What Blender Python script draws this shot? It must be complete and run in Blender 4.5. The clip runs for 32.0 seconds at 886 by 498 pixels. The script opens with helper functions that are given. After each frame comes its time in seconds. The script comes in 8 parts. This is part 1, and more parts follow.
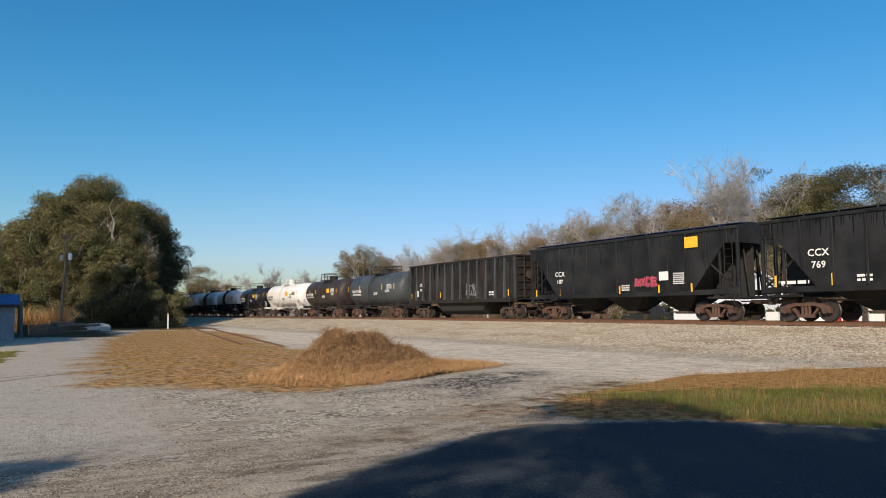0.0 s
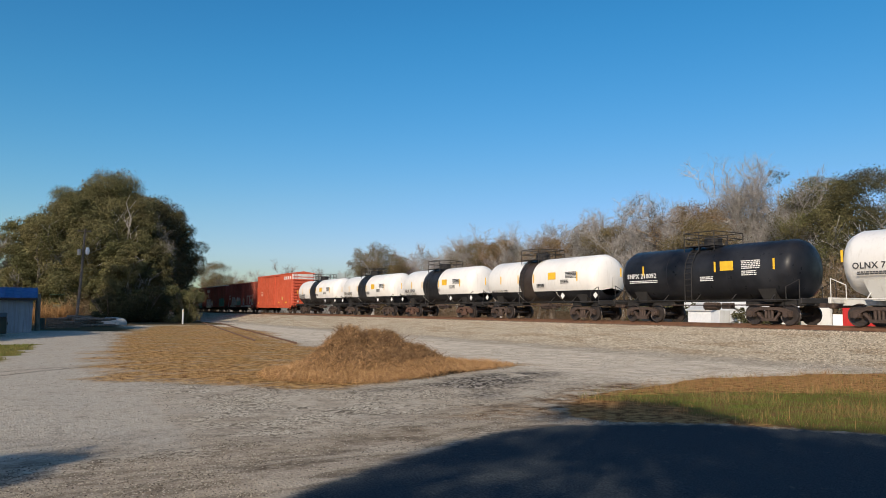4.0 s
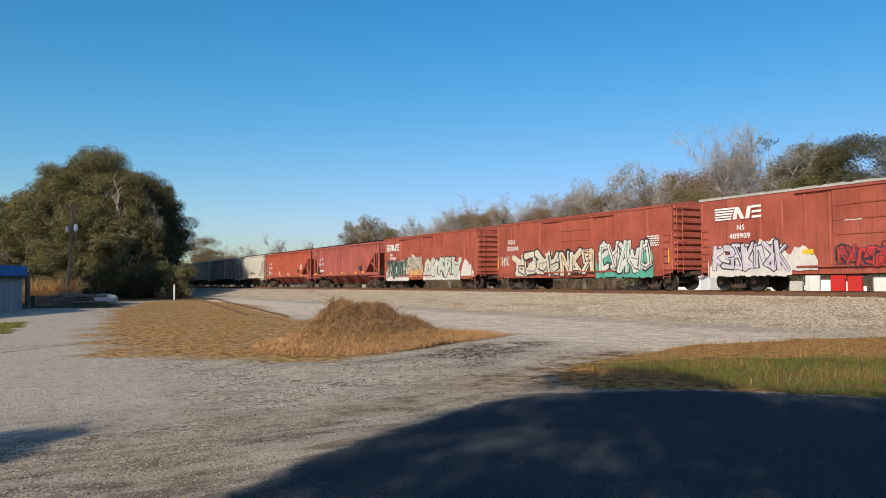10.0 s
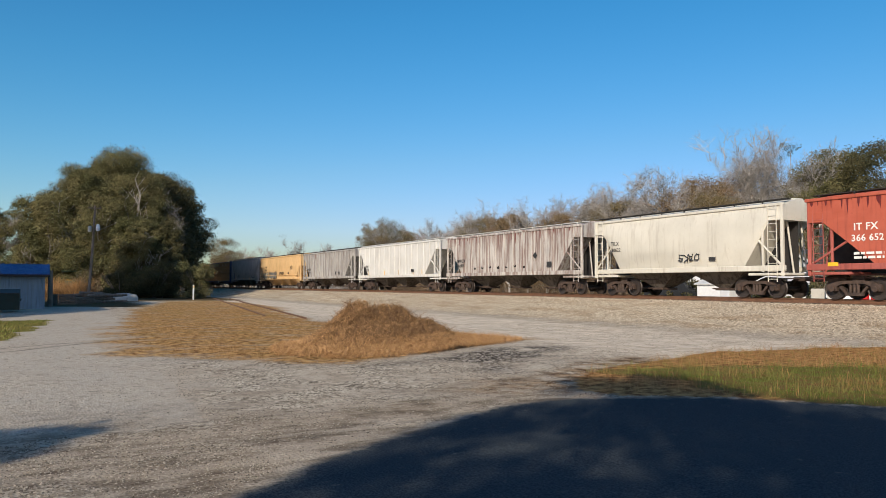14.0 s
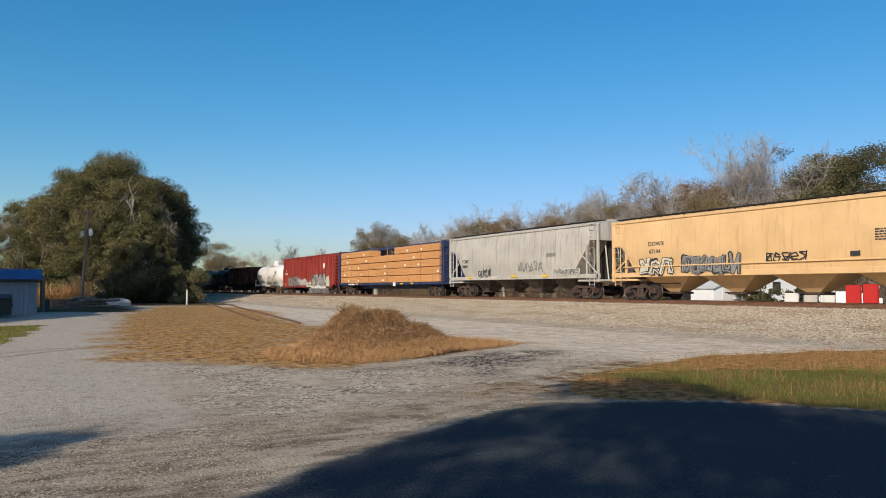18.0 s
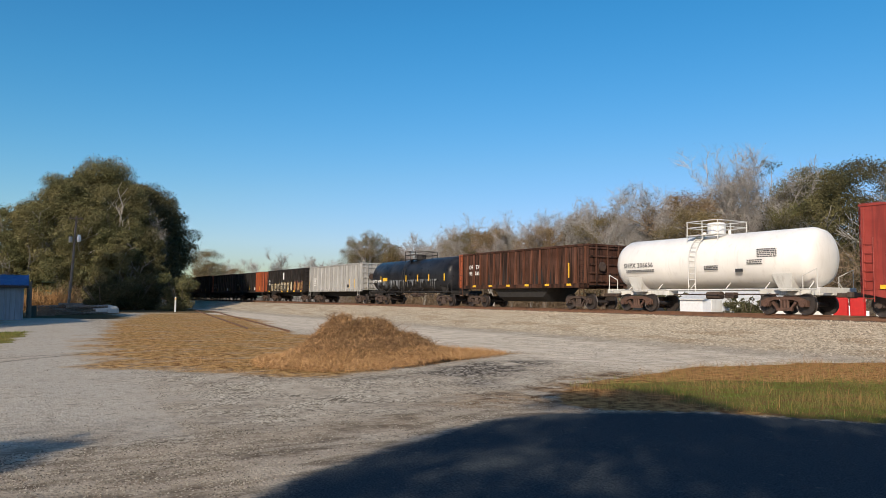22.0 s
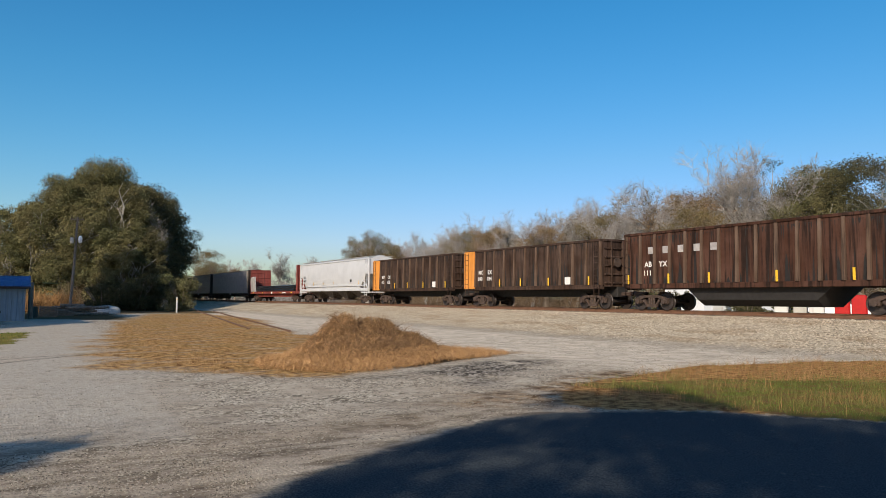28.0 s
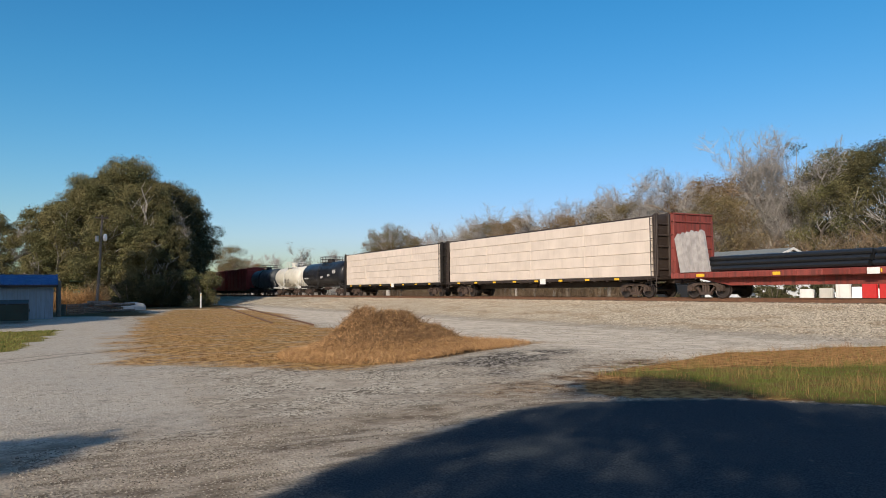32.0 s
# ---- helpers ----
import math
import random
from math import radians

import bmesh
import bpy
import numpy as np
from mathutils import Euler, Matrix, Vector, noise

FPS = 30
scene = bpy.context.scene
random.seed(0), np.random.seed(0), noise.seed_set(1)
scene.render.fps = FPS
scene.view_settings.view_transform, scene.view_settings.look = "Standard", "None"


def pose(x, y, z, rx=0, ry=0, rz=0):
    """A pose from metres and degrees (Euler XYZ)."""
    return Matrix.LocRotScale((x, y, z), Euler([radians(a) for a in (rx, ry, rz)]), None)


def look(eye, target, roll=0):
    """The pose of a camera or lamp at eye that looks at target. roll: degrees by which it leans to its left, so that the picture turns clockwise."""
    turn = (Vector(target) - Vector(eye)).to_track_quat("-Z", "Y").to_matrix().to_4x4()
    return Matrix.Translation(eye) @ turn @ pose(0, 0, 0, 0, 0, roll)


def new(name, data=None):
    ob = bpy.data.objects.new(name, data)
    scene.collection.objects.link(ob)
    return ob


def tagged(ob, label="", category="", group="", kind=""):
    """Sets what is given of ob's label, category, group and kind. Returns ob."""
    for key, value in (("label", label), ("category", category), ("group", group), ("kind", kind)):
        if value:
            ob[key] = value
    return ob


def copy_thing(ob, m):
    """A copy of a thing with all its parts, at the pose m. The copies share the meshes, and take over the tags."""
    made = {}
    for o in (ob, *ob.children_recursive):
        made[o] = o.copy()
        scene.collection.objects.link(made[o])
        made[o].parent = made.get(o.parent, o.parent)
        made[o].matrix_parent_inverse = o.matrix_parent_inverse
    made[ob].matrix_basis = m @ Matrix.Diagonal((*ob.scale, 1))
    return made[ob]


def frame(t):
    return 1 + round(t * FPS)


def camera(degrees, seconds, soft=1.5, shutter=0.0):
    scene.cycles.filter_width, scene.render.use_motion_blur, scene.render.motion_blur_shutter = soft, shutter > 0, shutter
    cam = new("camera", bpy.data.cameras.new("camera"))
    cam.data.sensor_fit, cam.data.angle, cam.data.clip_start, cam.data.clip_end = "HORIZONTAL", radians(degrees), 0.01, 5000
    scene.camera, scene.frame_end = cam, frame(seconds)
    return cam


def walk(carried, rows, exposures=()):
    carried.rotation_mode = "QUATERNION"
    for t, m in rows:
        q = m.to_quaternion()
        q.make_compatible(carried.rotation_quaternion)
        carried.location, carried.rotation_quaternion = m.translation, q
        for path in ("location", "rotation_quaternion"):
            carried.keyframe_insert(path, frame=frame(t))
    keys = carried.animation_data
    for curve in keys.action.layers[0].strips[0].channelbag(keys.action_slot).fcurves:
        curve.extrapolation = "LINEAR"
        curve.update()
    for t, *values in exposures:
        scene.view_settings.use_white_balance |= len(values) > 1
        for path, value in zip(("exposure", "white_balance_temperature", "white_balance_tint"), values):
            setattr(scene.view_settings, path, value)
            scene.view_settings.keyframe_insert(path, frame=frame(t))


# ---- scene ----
# The eye stands still; only the turn of the camera changes. World: the track runs along y, the train travels towards -y.
EYE = 1.6
cam = camera(63.7, 32.0, soft=0.9)
# t, yaw, pitch, roll
TURNS = [
    (0.0, -31.2, 4.98, 0.36),
    (0.5, -31.4, 4.73, 0.05),
    (1.0, -30.91, 5.04, 0.24),
    (1.5, -30.56, 4.98, 0.34),
    (2.0, -30.26, 5.11, 0.38),
    (2.5, -29.98, 5.25, 0.11),
    (3.0, -30.37, 5.1, -0.52),
    (3.5, -30.19, 4.85, -0.69),
    (5.5, -30.33, 5.31, 0.6),
    (6.0, -29.99, 4.57, -0.74),
    (6.5, -29.74, 3.95, -0.53),
    (7.0, -29.89, 4.0, -0.45),
    (7.5, -29.6, 3.84, -0.16),
    (8.0, -30.57, 4.08, -0.39),
    (8.5, -30.72, 4.16, 0.28),
    (9.0, -30.7, 3.62, -0.29),
    (9.5, -30.03, 3.93, 0.14),
    (10.0, -30.83, 2.63, 0.43),
    (10.5, -30.87, 2.5, -0.6),
    (11.0, -31.09, 2.11, -0.65),
    (11.5, -31.54, 2.75, -1.28),
    (12.0, -30.94, 2.85, -0.87),
    (12.5, -30.19, 2.57, -0.56),
    (13.0, -29.91, 2.77, -0.76),
    (13.5, -29.48, 2.83, -0.29),
    (14.0, -29.46, 2.9, -0.24),
    (14.5, -29.42, 3.05, 0.12),
    (15.0, -29.52, 3.2, -0.15),
    (15.5, -29.01, 3.2, 0.2),
    (17.5, -29.28, 3.3, 0.43),
    (18.0, -29.92, 3.25, -0.14),
    (18.5, -30.11, 3.43, -0.46),
    (19.0, -30.1, 3.5, -0.21),
    (19.5, -30.18, 3.47, 0.1),
    (20.0, -30.21, 3.47, 0.14),
    (20.5, -30.14, 3.44, 0.39),
    (21.0, -30.45, 3.51, -0.3),
    (21.5, -29.93, 3.53, 0.3),
    (22.0, -30.72, 4.0, -0.6),
    (22.5, -30.79, 4.17, -0.7),
    (23.0, -30.71, 4.23, -0.49),
    (23.5, -30.47, 4.16, -0.84),
    (24.0, -30.71, 4.15, -0.9),
    (24.5, -30.55, 4.11, -0.67),
    (25.0, -30.53, 4.26, -1.05),
    (25.5, -30.41, 4.0, -0.65),
    (27.5, -30.19, 4.27, -0.02),
    (28.0, -30.62, 3.97, -0.41),
    (28.5, -30.22, 4.01, -0.11),
    (29.0, -30.01, 3.89, 0.04),
    (29.5, -30.16, 3.97, -0.5),
    (30.0, -30.0, 3.81, -0.01),
    (30.5, -30.15, 3.81, 0.41),
    (31.0, -29.56, 3.17, 0.6),
    (31.5, -29.25, 3.21, 0.75),
    (32.0, -28.93, 3.28, 0.56),
]
walk(cam, [(t, pose(0, 0, EYE, 90 + pitch, roll, yaw)) for t, yaw, pitch, roll in TURNS], exposures=[(0.0, 0.0), (2.0, 0.0), (3.2, -0.08), (6.0, -0.1), (7.5, -0.03), (9.0, 0.0), (13.5, 0.02), (15.0, -0.04), (18.0, -0.05), (20.0, 0.0), (29.8, 0.02), (31.0, -0.12), (32.0, 0.0)])

# ---- world and sun ----
SUN_EL = radians(27)
TO_SUN = Vector((-0.79, -0.61, 0)).normalized() * math.cos(SUN_EL) + Vector((0, 0, math.sin(SUN_EL)))
world = bpy.data.worlds.new("world")
scene.world = world
world.use_nodes = True
wt = world.node_tree
sky = wt.nodes.new("ShaderNodeTexSky")
sky.sky_type, sky.sun_disc = "NISHITA", False
sky.sun_elevation = SUN_EL
sky.sun_rotation = math.atan2(TO_SUN.x, TO_SUN.y)
sky.air_density, sky.dust_density, sky.ozone_density = 1.0, 1.2, 2.0
hue = wt.nodes.new("ShaderNodeHueSaturation")
hue.inputs["Saturation"].default_value = 1.40
wt.links.new(sky.outputs[0], hue.inputs["Color"])
tint = wt.nodes.new("ShaderNodeMix")
tint.data_type, tint.blend_type = "RGBA", "MULTIPLY"
tint.inputs["Factor"].default_value = 1.0
lum = wt.nodes.new("ShaderNodeRGBToBW")
wt.links.new(sky.outputs[0], lum.inputs[0])
span = wt.nodes.new("ShaderNodeMapRange")
span.inputs["From Min"].default_value, span.inputs["From Max"].default_value = 2.6, 6.0
wt.links.new(lum.outputs[0], span.inputs["Value"])
balance = wt.nodes.new("ShaderNodeValToRGB")
stops = balance.color_ramp.elements
stops.new(0.6)
for k, (at, colour) in enumerate(((0.0, (0.875, 1.265, 1.245, 1)), (0.6, (1.0, 1.075, 1.14, 1)), (1.0, (0.96, 0.945, 1.19, 1)))):
    stops[k].position, stops[k].color = at, colour
wt.links.new(span.outputs[0], balance.inputs[0])
wt.links.new(balance.outputs[0], tint.inputs["B"])
wt.links.new(hue.outputs[0], tint.inputs["A"])
wt.links.new(tint.outputs["Result"], wt.nodes["Background"].inputs[0])
wt.nodes["Background"].inputs[1].default_value = 0.115
sun = new("sun", bpy.data.lights.new("sun", "SUN"))
sun.data.energy, sun.data.angle, sun.data.color = 4.85, radians(0.55), (1.0, 0.875, 0.70)
sun.matrix_world = look(TO_SUN * 60, (0, 0, 0))

# ---- plan ----
TRACK_X = 30.39     # centre line of the track
RAIL_Z = 1.06       # top of the rail
GAPS = [2.9, 21.76, 38.43, 55.06, 68.43, 80.75, 95.46, 108.15, 121.85, 135.46, 149.48, 163.99, 181.28, 198.75, 215.66, 232.93, 250.74, 268.79, 287.13, 300.74, 318.56, 337.03, 354.98, 375.17, 393.66, 417.2, 437.61, 451.38, 467.26, 483.73, 499.85, 515.9, 532.62, 548.1, 565.33, 581.77, 597.95, 618.75, 640.28, 664.51, 687.79, 703.95, 717.0, 731.0, 747.5, 764.0]


def travelled(t):
    return 19.103 * t + 0.0046 * (t - 16) ** 2


# ---- materials ----
class Nodes:
    """Shortcuts for node trees."""

    def __init__(self, name):
        self.m = bpy.data.materials.new(name)
        self.m.use_nodes = True
        self.t = self.m.node_tree
        self.b = self.t.nodes["Principled BSDF"]

    def link(self, a, b):
        self.t.links.new(a, b)

    def put(self, socket, v):
        if hasattr(v, "is_output"):
            self.link(v, socket)
        elif isinstance(v, tuple):
            socket.default_value = (*v, 1.0)[:4] if len(socket.default_value) == 4 else v
        else:
            socket.default_value = v

    def coord(self, scale=(1, 1, 1), shift=False, world=False):
        if world:
            v = self.t.nodes.new("ShaderNodeNewGeometry").outputs["Position"]
        else:
            v = self.t.nodes.new("ShaderNodeTexCoord").outputs["Object"]
        if shift:
            info = self.t.nodes.new("ShaderNodeObjectInfo")
            mul = self.t.nodes.new("ShaderNodeMath")
            mul.operation = "MULTIPLY"
            self.link(info.outputs["Random"], mul.inputs[0])
            mul.inputs[1].default_value = 57.0
            add = self.t.nodes.new("ShaderNodeVectorMath")
            add.operation = "ADD"
            self.link(v, add.inputs[0])
            self.link(mul.outputs[0], add.inputs[1])
            v = add.outputs[0]
        m = self.t.nodes.new("ShaderNodeVectorMath")
        m.operation = "MULTIPLY"
        self.link(v, m.inputs[0])
        m.inputs[1].default_value = scale
        return m.outputs[0]

    def noise(self, vec, scale=1.0, detail=4.0, rough=0.55):
        n = self.t.nodes.new("ShaderNodeTexNoise")
        n.inputs["Scale"].default_value, n.inputs["Detail"].default_value, n.inputs["Roughness"].default_value = scale, detail, rough
        self.link(vec, n.inputs["Vector"])
        return n.outputs["Fac"]

    def cells(self, vec, scale=1.0, out="Color", feature="F1"):
        n = self.t.nodes.new("ShaderNodeTexVoronoi")
        n.feature = feature
        n.inputs["Scale"].default_value = scale
        self.link(vec, n.inputs["Vector"])
        return n.outputs[out]

    def ramp(self, fac, *stops):
        r = self.t.nodes.new("ShaderNodeValToRGB")
        e = r.color_ramp.elements
        while len(e) < len(stops):
            e.new(0.5)
        for i, (p, c) in enumerate(stops):
            e[i].position = p
            e[i].color = (*c, 1) if isinstance(c, tuple) else (c, c, c, 1)
        self.link(fac, r.inputs[0])
        return r.outputs[0]

    def mix(self, fac, a, b, kind="MIX"):
        x = self.t.nodes.new("ShaderNodeMix")
        x.data_type, x.blend_type = "RGBA", kind
        self.put(x.inputs["Factor"], fac)
        self.put(x.inputs["A"], a)
        self.put(x.inputs["B"], b)
        return x.outputs["Result"]

    def math(self, op, a, b=0.0):
        x = self.t.nodes.new("ShaderNodeMath")
        x.operation = op
        self.put(x.inputs[0], a)
        self.put(x.inputs[1], b)
        return x.outputs[0]

    def attr(self, name):
        a = self.t.nodes.new("ShaderNodeAttribute")
        a.attribute_name = name
        return a.outputs["Fac"]

    def rand(self):
        return self.t.nodes.new("ShaderNodeObjectInfo").outputs["Random"]

    def island(self):
        return self.t.nodes.new("ShaderNodeNewGeometry").outputs["Random Per Island"]

    def done(self, color, rough=0.6, metal=0.0, bump=None, depth=0.01, strength=0.6, spec=None):
        self.put(self.b.inputs["Base Color"], color)
        self.put(self.b.inputs["Roughness"], rough)
        self.put(self.b.inputs["Metallic"], metal)
        if spec is not None:
            self.b.inputs["Specular IOR Level"].default_value = spec
        if bump is not None:
            n = self.t.nodes.new("ShaderNodeBump")
            n.inputs["Distance"].default_value, n.inputs["Strength"].default_value = depth, strength
            self.link(bump, n.inputs["Height"])
            self.link(n.outputs[0], self.b.inputs["Normal"])
        return self.m


def paint(name, col, grime=(0.05, 0.035, 0.025), amount=0.45, rough=0.5, fade=0.25, streak=0.35, spec=0.35):
    """Weathered car paint: faded patches, grime that runs down in streaks, fine specks."""
    n = Nodes(name)
    v = n.coord((1, 1, 1), shift=True)
    pale = tuple(min(1, c * (1 + fade) + 0.02) for c in col)
    deep = tuple(c * (1 - fade) for c in col)
    base = n.mix(n.ramp(n.noise(v, 0.7, 5), (0.3, 0.0), (0.7, 1.0)), deep, pale)
    sv = n.coord((5.0, 5.0, 0.28), shift=True)
    run = n.ramp(n.noise(sv, 1.0, 6, 0.65), (0.58 - amount * 0.16, 0.0), (0.70 - amount * 0.16, streak))
    base = n.mix(run, base, grime)
    speck = n.ramp(n.noise(v, 9.0, 4, 0.7), (0.6, 0.0), (0.75, amount * 0.7))
    base = n.mix(speck, base, grime)
    return n.done(base, n.ramp(n.noise(v, 3.0, 3), (0.3, rough - 0.08), (0.7, rough + 0.14)), 0.0, n.noise(v, 2.2, 5), 0.01, 0.35, spec)


def plain(name, col, rough=0.6, metal=0.0, vary=0.2, scale=6.0, bump=0.3):
    n = Nodes(name)
    v = n.coord((1, 1, 1), shift=True)
    f = n.noise(v, scale, 5)
    c = n.mix(n.ramp(f, (0.3, 0.0), (0.7, 1.0)), tuple(x * (1 - vary) for x in col), tuple(min(1, x * (1 + vary)) for x in col))
    return n.done(c, rough, metal, f, 0.008, bump)


def leaf_mat(name, dark, light, shine=0.55):
    n = Nodes(name)
    c = n.mix(n.island(), dark, light)
    c = n.mix(n.math("MULTIPLY", n.rand(), 0.35), c, tuple(x * 1.35 for x in light))
    n.b.inputs["Transmission Weight"].default_value = 0.0
    n.b.inputs["Subsurface Weight"].default_value = 0.0
    return n.done(c, shine, spec=0.15)


def foliage(name, dark, light, turn, amount=0.55):
    """Leaves that vary leaf by leaf, and bough by bough towards another hue."""
    n = Nodes(name)
    c = n.mix(n.island(), dark, light)
    c = n.mix(n.math("MULTIPLY", n.ramp(n.noise(n.coord(world=True), 0.42, 3, 0.6), (0.42, 0.0), (0.60, 1.0)), amount), c, turn)
    return n.done(c, 0.6, spec=0.12)


M_BLACK = paint("black_car_paint", (0.0075, 0.008, 0.009), (0.013, 0.011, 0.010), 0.4, 0.5, spec=0.18)
M_TANKBLACK = paint("black_tank_paint", (0.007, 0.0085, 0.013), (0.018, 0.016, 0.016), 0.3, 0.34, spec=0.14)
M_CHAR = paint("charcoal_tank_paint", (0.046, 0.054, 0.060), (0.022, 0.021, 0.021), 0.4, 0.5)
M_BROWNBLACK = paint("brown_black_tank_paint", (0.030, 0.0195, 0.0145), (0.05, 0.036, 0.028), 0.3, 0.5)
M_WHITE = paint("white_tank_paint", (0.72, 0.70, 0.665), (0.38, 0.33, 0.27), 0.2, 0.4, 0.06, 0.18)
M_CLEANWHITE = paint("clean_white_hopper_paint", (0.50, 0.51, 0.52), (0.34, 0.33, 0.31), 0.2, 0.45, 0.05, 0.15)
# Lighter copies of the gondola paints: sunlight on the rib edges, put into colour.
M_GONPOST = paint("sunlit_brown_post_paint", (0.105, 0.066, 0.044), (0.02, 0.014, 0.011), 0.5, 0.7, 0.2, 0.6, 0.15)
M_RUSTPOST = paint("sunlit_rust_brown_post_paint", (0.11, 0.042, 0.022), (0.02, 0.012, 0.009), 0.5, 0.7, 0.2, 0.6, 0.15)
M_OFFWHITE = paint("chalky_white_car_paint", (0.58, 0.575, 0.545), (0.26, 0.22, 0.18), 0.35, 0.55, 0.08, 0.35)
M_DIRTYWHITE = paint("dirty_white_car_paint", (0.44, 0.42, 0.39), (0.15, 0.08, 0.065), 0.8, 0.6, 0.15, 0.75)
M_GREYCAR = paint("light_grey_car_paint", (0.42, 0.405, 0.365), (0.16, 0.12, 0.10), 0.4, 0.55, 0.1, 0.4)
M_GREYDIRT = paint("grimy_grey_car_paint", (0.38, 0.37, 0.35), (0.10, 0.075, 0.065), 0.7, 0.6, 0.12, 0.6)
# Bay paint: grime, darkened further for the shade below the sill.
M_BAYDARK = paint("grimy_shaded_bay_paint", (0.13, 0.11, 0.09), (0.04, 0.03, 0.025), 0.7, 0.75, 0.25, 0.7, 0.15)
M_CREAM = paint("cream_grey_car_paint", (0.56, 0.54, 0.47), (0.25, 0.2, 0.15), 0.3, 0.5, 0.08, 0.3)
M_TAN = paint("tan_car_paint", (0.63, 0.42, 0.205), (0.30, 0.17, 0.08), 0.25, 0.5, 0.08, 0.25)
M_ORANGERED = paint("orange_red_car_paint", (0.52, 0.090, 0.040), (0.17, 0.04, 0.03), 0.3, 0.5, 0.1, 0.25)
M_BOXRED = paint("oxide_red_boxcar_paint", (0.315, 0.070, 0.041), (0.10, 0.035, 0.028), 0.45, 0.6, 0.15, 0.4)
M_UPRED = paint("dark_red_boxcar_paint", (0.25, 0.028, 0.018), (0.08, 0.02, 0.018), 0.5, 0.55, 0.15, 0.4)
M_MAROON = paint("maroon_hopper_paint", (0.345, 0.088, 0.068), (0.09, 0.03, 0.03), 0.45, 0.6, 0.15, 0.4)
M_HOPRED = paint("brick_red_hopper_paint", (0.40, 0.085, 0.046), (0.12, 0.035, 0.03), 0.35, 0.6, 0.12, 0.3)
M_RUSTBROWN = paint("rusty_brown_gondola_paint", (0.060, 0.023, 0.012), (0.012, 0.008, 0.006), 0.7, 0.7, 0.25, 0.85, 0.15)
M_GONBROWN = paint("sooty_brown_gondola_paint", (0.050, 0.027, 0.017), (0.008, 0.006, 0.005), 0.7, 0.7, 0.25, 0.6, 0.15)
M_GONBLACK = paint("sooty_black_gondola_paint", (0.014, 0.0115, 0.010), (0.042, 0.024, 0.017), 0.35, 0.6, 0.2, 0.5, 0.18)
M_ALU = paint("dull_aluminium", (0.31, 0.305, 0.285), (0.12, 0.10, 0.085), 0.6, 0.5, 0.12, 0.45)
# Posts set paler than the panels so that the ribs stand out.
M_ALUPOST = paint("paler_aluminium_post", (0.38, 0.375, 0.355), (0.2, 0.17, 0.14), 0.3, 0.5, 0.08, 0.3)
M_ORANGE = paint("orange_end_paint", (0.62, 0.24, 0.035), (0.2, 0.08, 0.03), 0.35, 0.55, 0.12, 0.35)
M_DEEPORANGE = paint("rust_orange_panel_paint", (0.33, 0.068, 0.018), (0.07, 0.025, 0.014), 0.65, 0.6, 0.15, 0.6)
M_NAVY = paint("navy_blue_frame_paint", (0.02, 0.035, 0.10), (0.03, 0.03, 0.035), 0.4, 0.5)
M_FLATRED = paint("faded_red_flatcar_paint", (0.20, 0.035, 0.025), (0.07, 0.03, 0.025), 0.6, 0.65, 0.2, 0.6)
M_STEEL = plain("grimy_running_gear_steel", (0.058, 0.038, 0.029), 0.75, 0.0, 0.4, 5)
M_RUSTGEAR = plain("rusty_running_gear_steel", (0.088, 0.046, 0.031), 0.75, 0.0, 0.3, 5)
M_WHEEL = plain("worn_wheel_steel", (0.05, 0.04, 0.036), 0.55, 0.3, 0.3, 4)
M_DARK = plain("dark_underframe", (0.02, 0.018, 0.017), 0.75, 0.0, 0.3, 5)
M_YELLOW = plain("yellow_reflective_strip", (0.75, 0.45, 0.03), 0.4, 0, 0.12, 5, 0.05)
M_STENCIL = plain("white_stencil_paint", (0.72, 0.71, 0.68), 0.6, 0, 0.1, 6, 0.05)
M_STENDARK = plain("black_stencil_paint", (0.03, 0.03, 0.032), 0.6, 0, 0.15, 6, 0.05)
M_RAIL = plain("rusty_rail_steel", (0.15, 0.075, 0.042), 0.7, 0.1, 0.25, 3)
M_TIE = plain("creosoted_tie_timber", (0.10, 0.075, 0.058), 0.85, 0, 0.35, 4)


